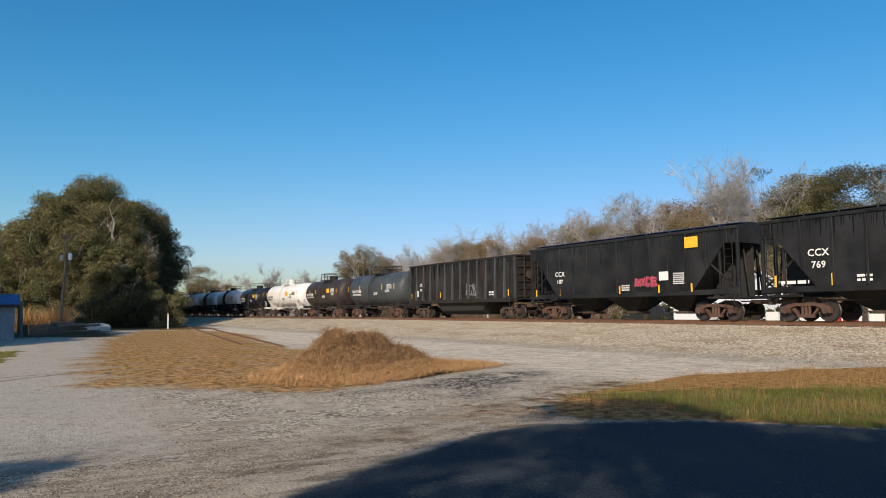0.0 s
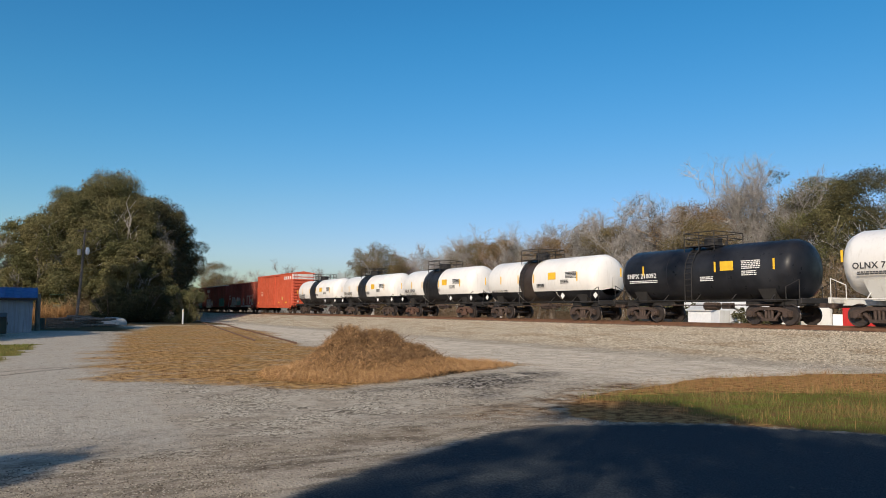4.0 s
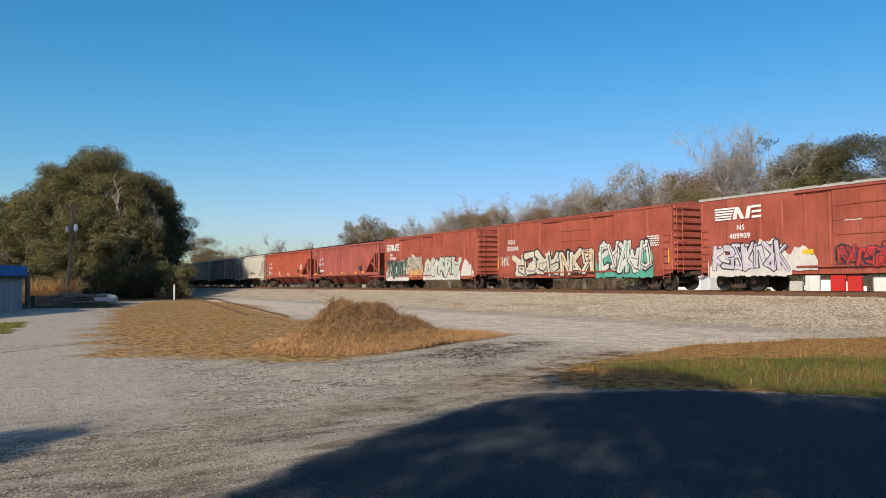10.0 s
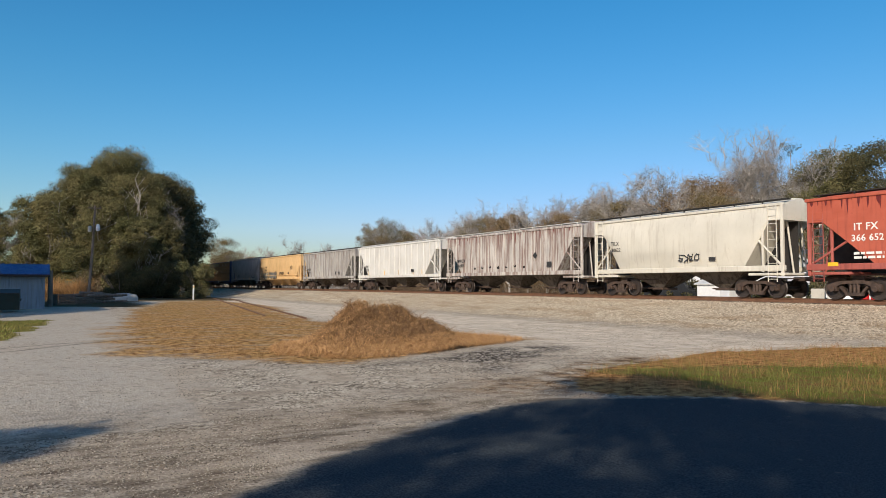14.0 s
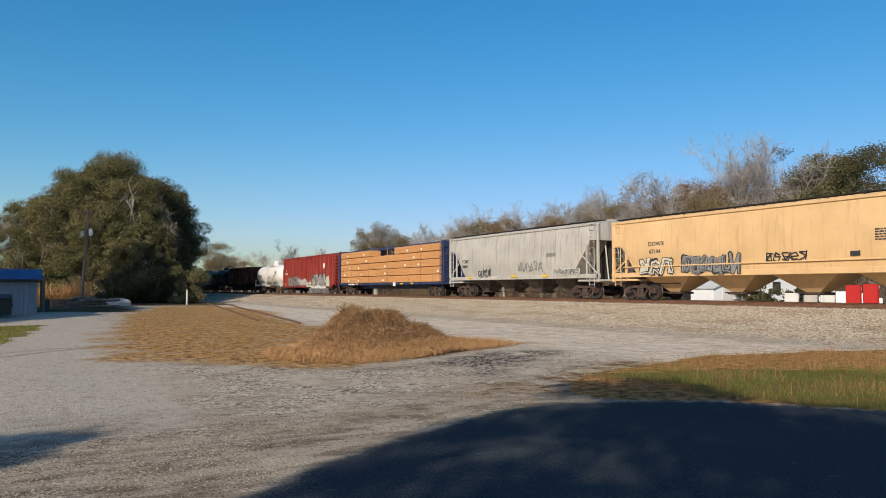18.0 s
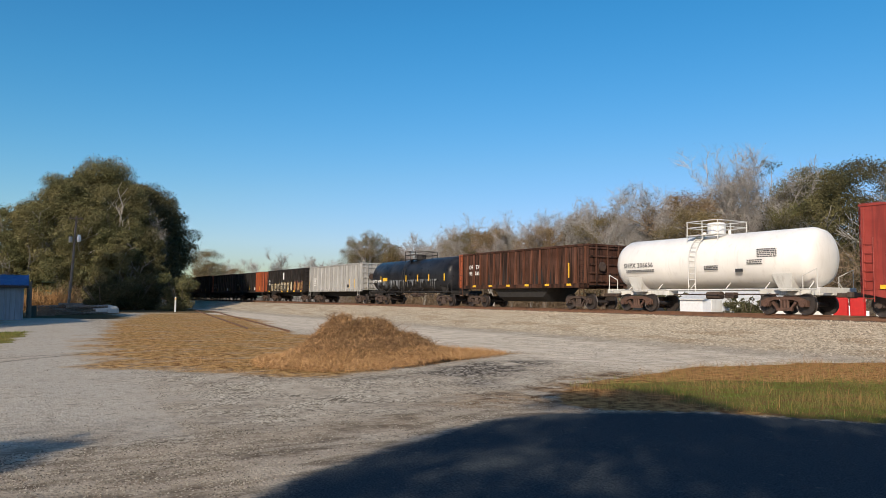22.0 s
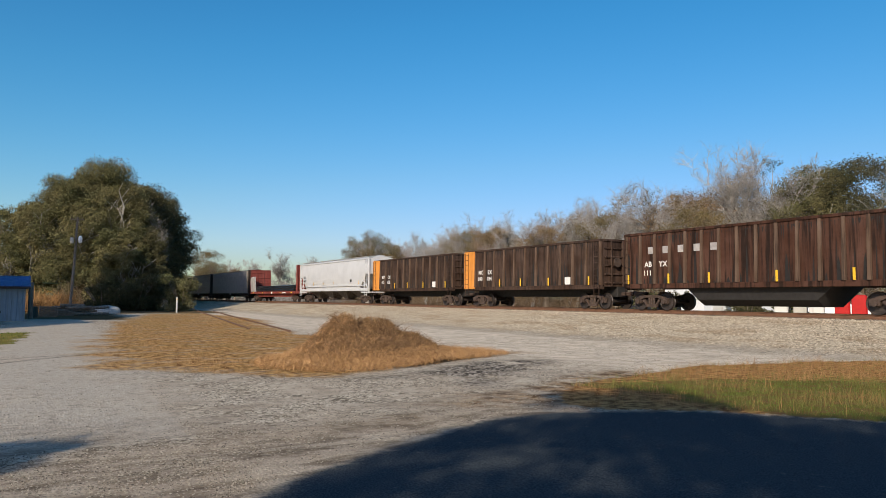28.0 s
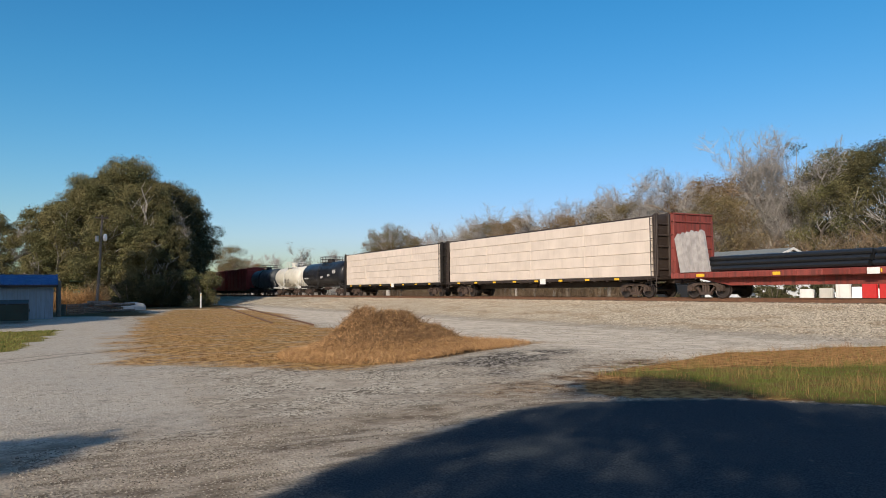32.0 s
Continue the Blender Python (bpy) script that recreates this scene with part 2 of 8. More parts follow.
# ---- mesh building ----
class Build:
    """Collects vertices and faces, then makes one mesh."""

    def __init__(self):
        self.v, self.f = [], []

    def add(self, verts, faces):
        n = len(self.v)
        self.v += [tuple(p) for p in verts]
        self.f += [tuple(i + n for i in f) for f in faces]
        return self

    def box(self, x0, x1, y0, y1, z0, z1):
        v = [(x, y, z) for x in (x0, x1) for y in (y0, y1) for z in (z0, z1)]
        return self.add(v, [(0, 1, 3, 2), (4, 6, 7, 5), (0, 4, 5, 1), (2, 3, 7, 6), (0, 2, 6, 4), (1, 5, 7, 3)])

    def soft(self, x0, x1, y0, y1, z0, z1, c=0.02):
        """A box with chamfered edges."""
        X, Y, Z = (x0 + x1) / 2, (y0 + y1) / 2, (z0 + z1) / 2
        hx, hy, hz = (x1 - x0) / 2, (y1 - y0) / 2, (z1 - z0) / 2
        c = min(c, hx * 0.8, hy * 0.8, hz * 0.8)
        idx, vs = {}, []
        for sx in (-1, 1):
            for sy in (-1, 1):
                for sz in (-1, 1):
                    for k, d in enumerate(((0, c, c), (c, 0, c), (c, c, 0))):
                        idx[sx, sy, sz, k] = len(vs)
                        vs.append((X + sx * (hx - d[0]), Y + sy * (hy - d[1]), Z + sz * (hz - d[2])))
        fs = []
        for s in (-1, 1):
            fs.append([idx[s, -1, -1, 0], idx[s, 1, -1, 0], idx[s, 1, 1, 0], idx[s, -1, 1, 0]][::s])
            fs.append([idx[-1, s, -1, 1], idx[-1, s, 1, 1], idx[1, s, 1, 1], idx[1, s, -1, 1]][::s])
            fs.append([idx[-1, -1, s, 2], idx[1, -1, s, 2], idx[1, 1, s, 2], idx[-1, 1, s, 2]][::s])
        for a in (-1, 1):
            for b in (-1, 1):
                fs.append([idx[a, b, -1, 0], idx[a, b, 1, 0], idx[a, b, 1, 1], idx[a, b, -1, 1]][::-a * b])
                fs.append([idx[a, -1, b, 0], idx[a, 1, b, 0], idx[a, 1, b, 2], idx[a, -1, b, 2]][::a * b])
                fs.append([idx[-1, a, b, 1], idx[1, a, b, 1], idx[1, a, b, 2], idx[-1, a, b, 2]][::-a * b])
                for d in (-1, 1):
                    fs.append([idx[a, b, d, 0], idx[a, b, d, 1], idx[a, b, d, 2]][::a * b * d])
        return self.add(vs, fs)

    def tube(self, pts, radii, n=6, caps=True):
        """A tube along points, with a radius at each."""
        pts = [Vector(p) for p in pts]
        rings = []
        for i, p in enumerate(pts):
            d = (pts[min(i + 1, len(pts) - 1)] - pts[max(i - 1, 0)]).normalized()
            a = d.orthogonal().normalized() if abs(d.z) > 0.9 else d.cross(Vector((0, 0, 1))).normalized()
            b = d.cross(a)
            r = radii[i] if isinstance(radii, (list, tuple)) else radii
            rings.append([p + (a * math.cos(k * math.tau / n) + b * math.sin(k * math.tau / n)) * r for k in range(n)])
        vs = [q for r in rings for q in r]
        fs = [(i * n + k, i * n + (k + 1) % n, (i + 1) * n + (k + 1) % n, (i + 1) * n + k) for i in range(len(pts) - 1) for k in range(n)]
        if caps:
            fs += [tuple(range(n))[::-1], tuple(range((len(pts) - 1) * n, len(pts) * n))]
        return self.add(vs, fs)

    def rod(self, a, b, r=0.02, n=5):
        return self.tube([a, b], r, n)

    def loft(self, sections, closed=True, caps=True):
        n = len(sections[0])
        vs = [p for s in sections for p in s]
        fs = [(i * n + k, i * n + (k + 1) % n, (i + 1) * n + (k + 1) % n, (i + 1) * n + k)
              for i in range(len(sections) - 1) for k in range(n if closed else n - 1)]
        if caps and closed:
            fs += [tuple(range(n))[::-1], tuple(range((len(sections) - 1) * n, len(sections) * n))]
        return self.add(vs, fs)

    def prism(self, outline, y0, y1):
        """An outline in x and z, drawn out along y."""
        return self.loft([[(x, y0, z) for x, z in outline], [(x, y1, z) for x, z in outline]])

    def mesh(self, name, mat, smooth=False, angle=None):
        me = bpy.data.meshes.new(name)
        me.from_pydata(self.v, [], self.f)
        me.materials.append(mat)
        if smooth:
            me.polygons.foreach_set("use_smooth", [True] * len(me.polygons))
            if angle:
                me.set_sharp_from_angle(angle=radians(angle))
        return me


def put(name, me, parent=None, m=None, label=""):
    ob = new(name, me)
    if parent:
        ob.parent = parent
    if m is not None:
        ob.matrix_basis = m
    if label:
        ob["label"] = label
    return ob


def pieces(name, builds, mat, parent, label="", smooth=False):
    for q in builds:
        part(name, q, mat, parent, label, smooth)


def part(name, b, mat, parent, label="", smooth=False, angle=40, m=None):
    return put(name, b.mesh(name, mat, smooth, angle), parent, m, label)


def thing(name, label, category, group="", m=None):
    ob = new(name)
    ob.empty_display_size = 0.3
    if m is not None:
        ob.matrix_basis = m
    return tagged(ob, label, category, group)


TEXTS = {}


def letters(parent, text, x, z, size, mat, y, spacing=1.0, name="lettering"):
    """Built-in font, standing on the near side of a car, as a mesh."""
    key = (text, size, mat.name, spacing)
    if key not in TEXTS:
        cu = bpy.data.curves.new("lettering", "FONT")
        cu.body, cu.size, cu.space_character, cu.extrude, cu.offset = text, size * 1.18, spacing * 1.06, 0.002, size * 0.022
        cu.resolution_u = 2
        tmp = bpy.data.objects.new("lettering", cu)
        scene.collection.objects.link(tmp)
        me = bpy.data.meshes.new_from_object(tmp)
        bpy.data.objects.remove(tmp)
        me.materials.clear()
        me.materials.append(mat)
        TEXTS[key] = me
    return put(name, TEXTS[key], parent, pose(x, y, z, 90, 0, 0))


def bars(parent, x, z, rows, width, size, mat, y, seed=0, name="stencil_print"):
    """Small print that cannot be read: short bars in rows."""
    r = random.Random(seed)
    b = Build()
    for k in range(rows):
        u = x
        while u < x + width:
            w = r.uniform(1.2, 3.2) * size
            b.box(u, min(u + w, x + width), y - 0.004, y, z - k * size * 1.7 - size, z - k * size * 1.7)
            u += w + size * 0.6
    return tagged(part(name, b, mat, parent), kind="stuff")


GLYPHS = (
    (((0, 0), (0.45, 1), (1, 0)), ((0.2, 0.42), (0.85, 0.42))),
    (((0, 0), (0, 1), (0.85, 0.95)), ((0, 0.5), (0.7, 0.55)), ((0, 0), (0.95, 0.05))),
    (((0.05, 0), (0, 1)), ((0.95, 0), (1, 1)), ((0, 0.5), (1, 0.52))),
    (((0.95, 0.85), (0.5, 1), (0.05, 0.6), (0.1, 0.15), (0.55, 0), (0.95, 0.2)),),
    (((0, 0), (0.05, 1), (0.9, 0.9), (0.85, 0.5), (0.1, 0.45)), ((0.4, 0.45), (1, 0))),
    (((0.95, 0.9), (0.2, 1), (0.1, 0.6), (0.9, 0.45), (0.8, 0), (0, 0.08)),),
    (((0, 1), (0.1, 0.1), (0.8, 0), (1, 1)),),
    (((0, 0), (0.05, 1), (0.9, 0), (1, 1)),),
    (((0, 0), (0, 1)), ((1, 1), (0.05, 0.5), (1, 0))),
    (((0.5, 1), (0.05, 0.7), (0.1, 0.2), (0.5, 0), (0.95, 0.25), (0.9, 0.8), (0.5, 1)),),
)


def spray_cloud(parent, x0, x1, z0, z1, y, mat, seed, spike=0.25, name="sprayed_ground"):
    """A patch of sprayed paint with a ragged, spiky upper edge."""
    r = random.Random(seed)
    b = Build()
    if parent.name.startswith("box_car"):
        z0 -= 0.26
    x, top, low, f = x0, z0 + 0.5 * (z1 - z0), z0, 0.8
    while x < x1:
        w = r.uniform(0.04, 0.13)
        end = min(1.0, 0.35 + (x - x0) / 0.7, 0.35 + (x1 - x) / 0.7)
        f = min(1.0, max(1 - 1.6 * spike, f + r.uniform(-0.16, 0.16) * (0.4 + spike)))
        nt = z0 + (z1 - z0) * end * f * r.uniform(0.94, 1.0)
        nl = z0 + (z1 - z0) * r.uniform(0, 0.05)
        b.add([(x, y, low), (x + w, y, nl), (x + w, y, nt), (x, y, top)], [(0, 1, 2, 3)])
        x, top, low = x + w, nt, nl
    return tagged(part(name, b, mat, parent), kind="stuff")


def graffiti(parent, x0, x1, z0, z1, y, fill, edge, n, seed, shade=None, halo=None):
    """Sprayed wild letters, flat on the side: ragged ground, dark outlines, fills and thin inner strokes."""
    r = random.Random(seed)
    fillb, edgeb, hi = Build(), Build(), Build()
    n = round(n * 1.35)
    if parent.name.startswith("box_car"):
        z0 -= 0.24
    w = (x1 - x0) / n
    h = z1 - z0
    depth = [0.002]

    def stroke(b, pts, half):
        for a, c in zip(pts[:-1], pts[1:]):
            dx, dz = c[0] - a[0], c[1] - a[1]
            l = math.hypot(dx, dz) or 1
            ux, uz = dx / l, dz / l
            h0, h1 = half * r.uniform(0.75, 1.2), half * r.uniform(0.75, 1.3)
            depth[0] += 0.00008
            q = [(a[0] - uz * h0 - ux * h0 * 0.6, a[1] + ux * h0 - uz * h0 * 0.6), (a[0] + uz * h0 - ux * h0 * 0.6, a[1] - ux * h0 - uz * h0 * 0.6),
                 (c[0] + uz * h1 + ux * h1 * 0.5, c[1] - ux * h1 + uz * h1 * 0.5), (c[0] + ux * h1 * 1.2, c[1] + uz * h1 * 1.2), (c[0] - uz * h1 + ux * h1 * 0.5, c[1] + ux * h1 + uz * h1 * 0.5)]
            b.add([(p, y - depth[0], max(z0 - 0.06, min(z1 + 0.2, z))) for p, z in q], [(0, 1, 2, 3, 4)])

    def flip(g, fu, fv):
        return [[(1 - u if fu else u, 1 - v if fv else v) for u, v in s] for s in g]

    solid = fill is not edge
    if halo:
        spray_cloud(parent, x0 - 0.25, x1 + 0.2, z0, z1 + 0.12, y - 0.001, halo, seed + 1)
    thick = (0.15 if solid else 0.05) * min(w, h * 0.8) + 0.008
    for i in range(n):
        lean, up = r.uniform(-0.15, 0.25), r.uniform(-0.05, 0.08) * h
        ww, ox = w * r.uniform(1.0, 1.3), x0 + i * w + r.uniform(-0.05, 0.05) * w
        tall, fu, fv = r.uniform(0.8, 1.0), r.random() < 0.5, r.random() < 0.5
        glyph = [[(ox + ww * (0.16 + 0.68 * (u + r.uniform(-0.16, 0.16))) + lean * (v - 0.5) * h * 0.4, z0 + up + 0.13 * h + h * 0.74 * tall * (v + r.uniform(-0.13, 0.13))) for u, v in s] for s in flip(r.choice(GLYPHS) + (r.choice(GLYPHS)[0][:3],), fu, fv)]
        if solid:
            for s in glyph:
                stroke(edgeb, s, thick * 1.25 + 0.03)
        for s in glyph:
            stroke(fillb, s, thick)
        if solid:
            for s in glyph:
                if r.random() < 0.75:
                    stroke(hi if shade and r.random() < 0.6 else edgeb, [(p + thick * 0.3, q - thick * 0.25) for p, q in s], thick * 0.22)
    if solid:
        tagged(part("graffiti_outline", edgeb, edge, parent), kind="stuff")
    tagged(part("graffiti_fill", fillb, fill, parent), kind="stuff")
    if shade and hi.v:
        tagged(part("graffiti_shading", hi, shade, parent), kind="stuff")
    return parent


def panel_letters(parent, words, a, ribs, first, z, size, mat, y):
    """One word on each panel between two posts."""
    p = (2 * a - 0.3) / (ribs - 1)
    for k, w in enumerate(words.split()):
        letters(parent, w, -a + 0.15 + (first + k) * p + p * 0.5 - size * 0.33 * len(w), z, size, mat, y)


def drips(parent, a, y, z, fall, mat, seed, up=False, gap=0.35, wide=0.12, name="stain_run"):
    """Stains that run down from an edge, or wedges of soot that climb from the sill."""
    r = random.Random(seed)
    b = Build()
    x = -a + 0.3
    while x < a - 0.3:
        w, l = wide * r.uniform(0.08, 0.42) * (2.2 if r.random() < 0.12 else 1), fall * r.uniform(0.15, 1.0) ** 1.5
        s = 1 if up else -1
        yy = y - 0.002 - r.random() * 0.001
        b.add([(x - w, yy, z), (x + w, yy, z), (x + w * 0.55, yy, z + s * l * 0.7), (x + w * r.uniform(-0.3, 0.3), yy, z + s * l), (x - w * 0.6, yy, z + s * l * 0.65)], [(0, 1, 2, 3, 4)])
        x += gap * r.uniform(0.1, 0.9)
    return tagged(part(name, b, mat, parent), kind="stuff")


# ---- running gear, one mesh each for the whole train ----
def truck_meshes(mat, tag):
    side = Build()
    for s in (-1, 1):
        y0, y1 = sorted((s * 0.93, s * 1.09))
        side.prism([(-1.12, 0.62), (-0.72, 0.76), (-0.38, 0.80), (0.38, 0.80), (0.72, 0.76), (1.12, 0.62), (1.12, 0.36), (0.72, 0.36), (0.70, 0.56), (0.46, 0.66), (-0.46, 0.66), (-0.70, 0.56), (-0.72, 0.36), (-1.12, 0.36)], y0, y1)
        side.prism([(-0.62, 0.52), (-0.40, 0.30), (-0.36, 0.16), (0.36, 0.16), (0.40, 0.30), (0.62, 0.52), (0.52, 0.58), (0.30, 0.30), (-0.30, 0.30), (-0.52, 0.58)], y0 + 0.01, y1 - 0.01)
        for c in (-0.16, 0, 0.16):
            side.rod((c, s * 1.01, 0.28), (c, s * 1.01, 0.68), 0.065, 8)
        for c in (-0.9, 0.9):
            side.rod((c, s * 0.98, 0.46), (c, s * 1.16, 0.46), 0.13, 10)
    side.soft(-0.2, 0.2, -1.0, 1.0, 0.55, 0.78, 0.03)
    side.soft(-0.14, 0.14, -0.3, 0.3, 0.78, 0.98, 0.03)
    me = side.mesh("truck_frame" + tag, mat)
    ws = Build()
    for s in (-1, 1):
        prof = [(0.02, 0.10), (0.02, 0.40), (-0.01, 0.43), (-0.01, 0.46), (0.10, 0.455), (0.13, 0.49), (0.15, 0.49), (0.15, 0.36), (0.10, 0.33), (0.10, 0.10)]
        sec = [[(rr * math.cos(a), s * (0.87 - yy), 0.46 + rr * math.sin(a)) for yy, rr in prof] for a in [k * math.tau / 20 for k in range(21)]]
        ws.loft(sec, True, False)
    ws.rod((0, -0.9, 0.46), (0, 0.9, 0.46), 0.09, 8)
    return me, ws.mesh("wheelset" + tag, M_WHEEL, True, 40)


TRUCK = truck_meshes(M_STEEL, "")
TRUCK_RUST = truck_meshes(M_RUSTGEAR, "_rusty")
_c = Build()
_c.soft(-0.75, 0.25, -0.09, 0.09, 0.78, 0.98, 0.03)
_c.soft(0.15, 0.38, -0.17, 0.08, 0.74, 1.02, 0.05)
COUPLER = _c.mesh("coupler", M_STEEL)


def gear(car, length, inset=2.45, rusty=False):
    """Two trucks with their wheelsets, couplers and the brake gear under the floor."""
    me, ws = TRUCK_RUST if rusty else TRUCK
    for s in (-1, 1):
        x = s * (length / 2 - inset)
        tr = put("truck", me, car, pose(x, 0, 0))
        for d in (-0.9, 0.9):
            w = put("wheelset", ws, tr, pose(d, 0, 0))
        put("coupler", COUPLER, car, pose(s * (length / 2 - 0.32), 0, 0, 0, 0, 0 if s > 0 else 180))


def ladder(car, x, z0, z1, y, mat, w=0.42, step=0.36, name="ladder"):
    b = Build()
    for dx in (-w / 2, w / 2):
        b.rod((x + dx, y, z0), (x + dx, y, z1), 0.022, 5)
    z = z0 + 0.12
    while z < z1:
        b.rod((x - w / 2, y, z), (x + w / 2, y, z), 0.016, 4)
        z += step
    return part(name, b, mat, car)


def strip_marks(car, xs, z, y, h=0.3, w=0.1, label="yellow reflective strip"):
    me = Build().box(-w / 2, w / 2, -0.008, 0, 0, h).mesh("reflective_strip", M_YELLOW)
    for x in xs:
        put("reflective_strip", me, car, pose(x, y, z), label)


def brake_gear(car, mat=None, x=0.0):
    b = Build()
    b.rod((x - 0.9, -0.7, 0.85), (x - 0.1, -0.7, 0.85), 0.2, 10)
    b.soft(x + 0.2, x + 0.7, -0.9, -0.5, 0.72, 1.0, 0.03)
    b.rod((x - 3, -0.8, 0.9), (x + 3, -0.8, 0.9), 0.03, 5)
    part("brake_cylinder", b, mat or M_STEEL, car, "dark brake cylinder and rods")


def end_handles(car, a, z, mat):
    for s in (-1, 1):
        for y in (-1.35, 1.35):
            b = Build()
            b.rod((s * (a - 0.1), y, z), (s * (a - 0.1), y, z + 0.9), 0.02)
            b.rod((s * (a - 0.75), y, z), (s * (a - 0.75), y, z + 0.6), 0.02)
            b.rod((s * (a - 0.75), y, z + 0.6), (s * (a - 0.1), y, z + 0.9), 0.02)
            part("hand_rail", b, mat, car)


# ---- covered hoppers ----
def hopper(label, length, mat, top=4.3, bays=3, ribs=0, bulge=0.0, crown=0.28, cut=0.75, cutlen=2.3, board=None, fmat=None, rusty=False, bay_mat=None, sill=1.48):
    """A covered hopper car. ribs: posts along the side; bulge: how far a round side swells."""
    car = thing("covered_hopper_car", label, "railcar", "cars of the freight train")
    fmat, board, bay_mat = fmat or mat, board or M_DARK, bay_mat or mat
    a, W = length / 2 - 0.55, 1.55
    prof = [(-W + bulge * 0.9, sill), (-W + bulge * 0.25, sill + 0.5), (-W, sill + 1.1), (-W, sill + 1.7), (-W + bulge * 0.3, top - 0.6), (-W + bulge * 1.1, top - 0.1), (-W + 0.25 + bulge * 1.4, top + 0.04),
            (-0.45, top + crown), (0.45, top + crown)]
    prof += [(-y, z) for y, z in reversed(prof[:7])]

    def section(x, zc):
        return [(x, y * (1.0 if z >= zc else 0.985), max(z, zc)) for y, z in prof]

    zc = top - cut
    b = Build()
    b.loft([section(-a + 0.12, zc), section(-a + 0.75, zc), section(-a + cutlen, sill), section(a - cutlen, sill), section(a - 0.75, zc), section(a - 0.12, zc)])
    body = part("body", b, mat, car, "", bulge > 0.02, 35)
    if ribs:
        for s in (-1, 1):
            for k in range(ribs):
                x = -a + 0.6 + (2 * a - 1.2) * k / (ribs - 1)
                low = sill
                e = a - abs(x)
                if e < cutlen:
                    low = sill + (zc - sill) * (1 - max(0, (e - 0.75)) / (cutlen - 0.75))
                if s < 0 or k % 3 == 0:
                    put("side_post", Build().soft(-0.05, 0.05, s * W - 0.05, s * W + 0.05, low, top - 0.05, 0.015).mesh("side_post", mat), body, pose(x, 0, 0))
    for s in (-1, 1):
        part("top_chord", Build().soft(-a, a, s * (W - bulge) - 0.06, s * (W - bulge) + 0.06, top - 0.1, top + 0.04, 0.02), mat, car)
        y = s * (W - 0.08 - bulge * 0.5)
        part("side_sill", Build().soft(-a, a, y - 0.09, y + 0.09, sill - 0.24, sill + 0.02, 0.02), fmat, car)
    # end frames, platforms, ladders
    for s in (-1, 1):
        eb = Build()
        for y in (-W + 0.12, W - 0.12):
            eb.soft(s * (a - 0.1) - 0.07, s * (a - 0.1) + 0.07, y - 0.07, y + 0.07, 1.0, top, 0.015)
            eb.rod((s * (a - 0.15), y, sill), (s * (a - cutlen + 0.2), y, zc - 0.3), 0.05, 6)
            eb.soft(s * (a - 1.1) - 0.05, s * (a - 1.1) + 0.05, y - 0.05, y + 0.05, 1.2, zc + 0.1, 0.012)
        eb.soft(min(s * a, s * (a - 1.9)), max(s * a, s * (a - 1.9)), -W + 0.1, W - 0.1, 1.04, 1.16, 0.02)
        for y in (-0.5, 0.5):
            eb.rod((s * (a - 0.2), y, 1.1), (s * (a - 0.5), y, zc), 0.045, 6)
        part("end_frame", eb, fmat, car)
    for s in (-1, 1):
        ladder(car, s * (a - 0.55), 0.75, top, -W + 0.02, fmat, 0.45)
    # Dark plates block the view through the open ends, in place of shade.
    for s in (-1, 1):
        outline = [(s * (a - 0.3), 1.1), (s * (a - 0.3), zc), (s * (a - 0.75), zc), (s * (a - cutlen), sill), (s * (a - cutlen), 1.1)]
        part("shear_plate", Build().prism(outline if s > 0 else outline[::-1], -0.02, 0.02), M_DARK, car)
    # trough bays below the sill
    span = 2 * (a - cutlen + 0.2)
    for k in range(bays):
        w = span / bays
        c = -span / 2 + w * (k + 0.5)
        hb = Build()
        hb.loft([[(c - w * 0.48, -1.25, sill), (c + w * 0.48, -1.25, sill), (c + w * 0.48, 1.25, sill), (c - w * 0.48, 1.25, sill)],
                 [(c - 0.32, -0.4, 0.46), (c + 0.32, -0.4, 0.46), (c + 0.32, 0.4, 0.46), (c - 0.32, 0.4, 0.46)]])
        bay = part("discharge_bay", hb, bay_mat, car)
        gb = Build()
        gb.soft(c - 0.42, c + 0.42, -0.6, 0.6, 0.33, 0.46, 0.03)
        gb.rod((c - 0.3, -0.9, 0.42), (c - 0.3, 0.9, 0.42), 0.04, 6)
        part("outlet_gate", gb, M_STEEL, bay)
    # roof: hatches and running board on brackets
    rb = Build()
    zz = top + crown + 0.12
    for y in (-0.95, 0.95):
        rb.soft(-a + 0.1, a - 0.1, y - 0.23, y + 0.23, zz - 0.14, zz - 0.10, 0.01)
    k = -a + 0.4
    while k < a:
        for y in (-1.18, 1.18):
            rb.soft(k - 0.03, k + 0.03, y - 0.03, y + 0.03, top - 0.1, zz - 0.12, 0.008)
        k += 1.55
    part("running_board", rb, board, car, "dark roof walkway grating")
    n = int(2 * a / 1.6)
    hatch = Build().soft(-0.7, 0.7, -0.32, 0.32, top + crown - 0.02, top + crown + 0.09, 0.03).mesh("roof_hatch", mat)
    for k in range(n):
        put("roof_hatch", hatch, car, pose(-a + 0.9 + (2 * a - 1.8) * k / (n - 1), 0, 0))
    gear(car, length, 2.3, rusty)
    brake_gear(car, None, -a + 1.4)
    car["side"] = -W
    return car, a


# ---- tank cars ----
def ring(x, r, n=28, zc=2.45, a0=0.0, a1=math.tau):
    return [(x, r * math.cos(a), zc + r * math.sin(a)) for a in [a0 + (a1 - a0) * k / n for k in range(n + (a1 - a0 < 6.28))]]


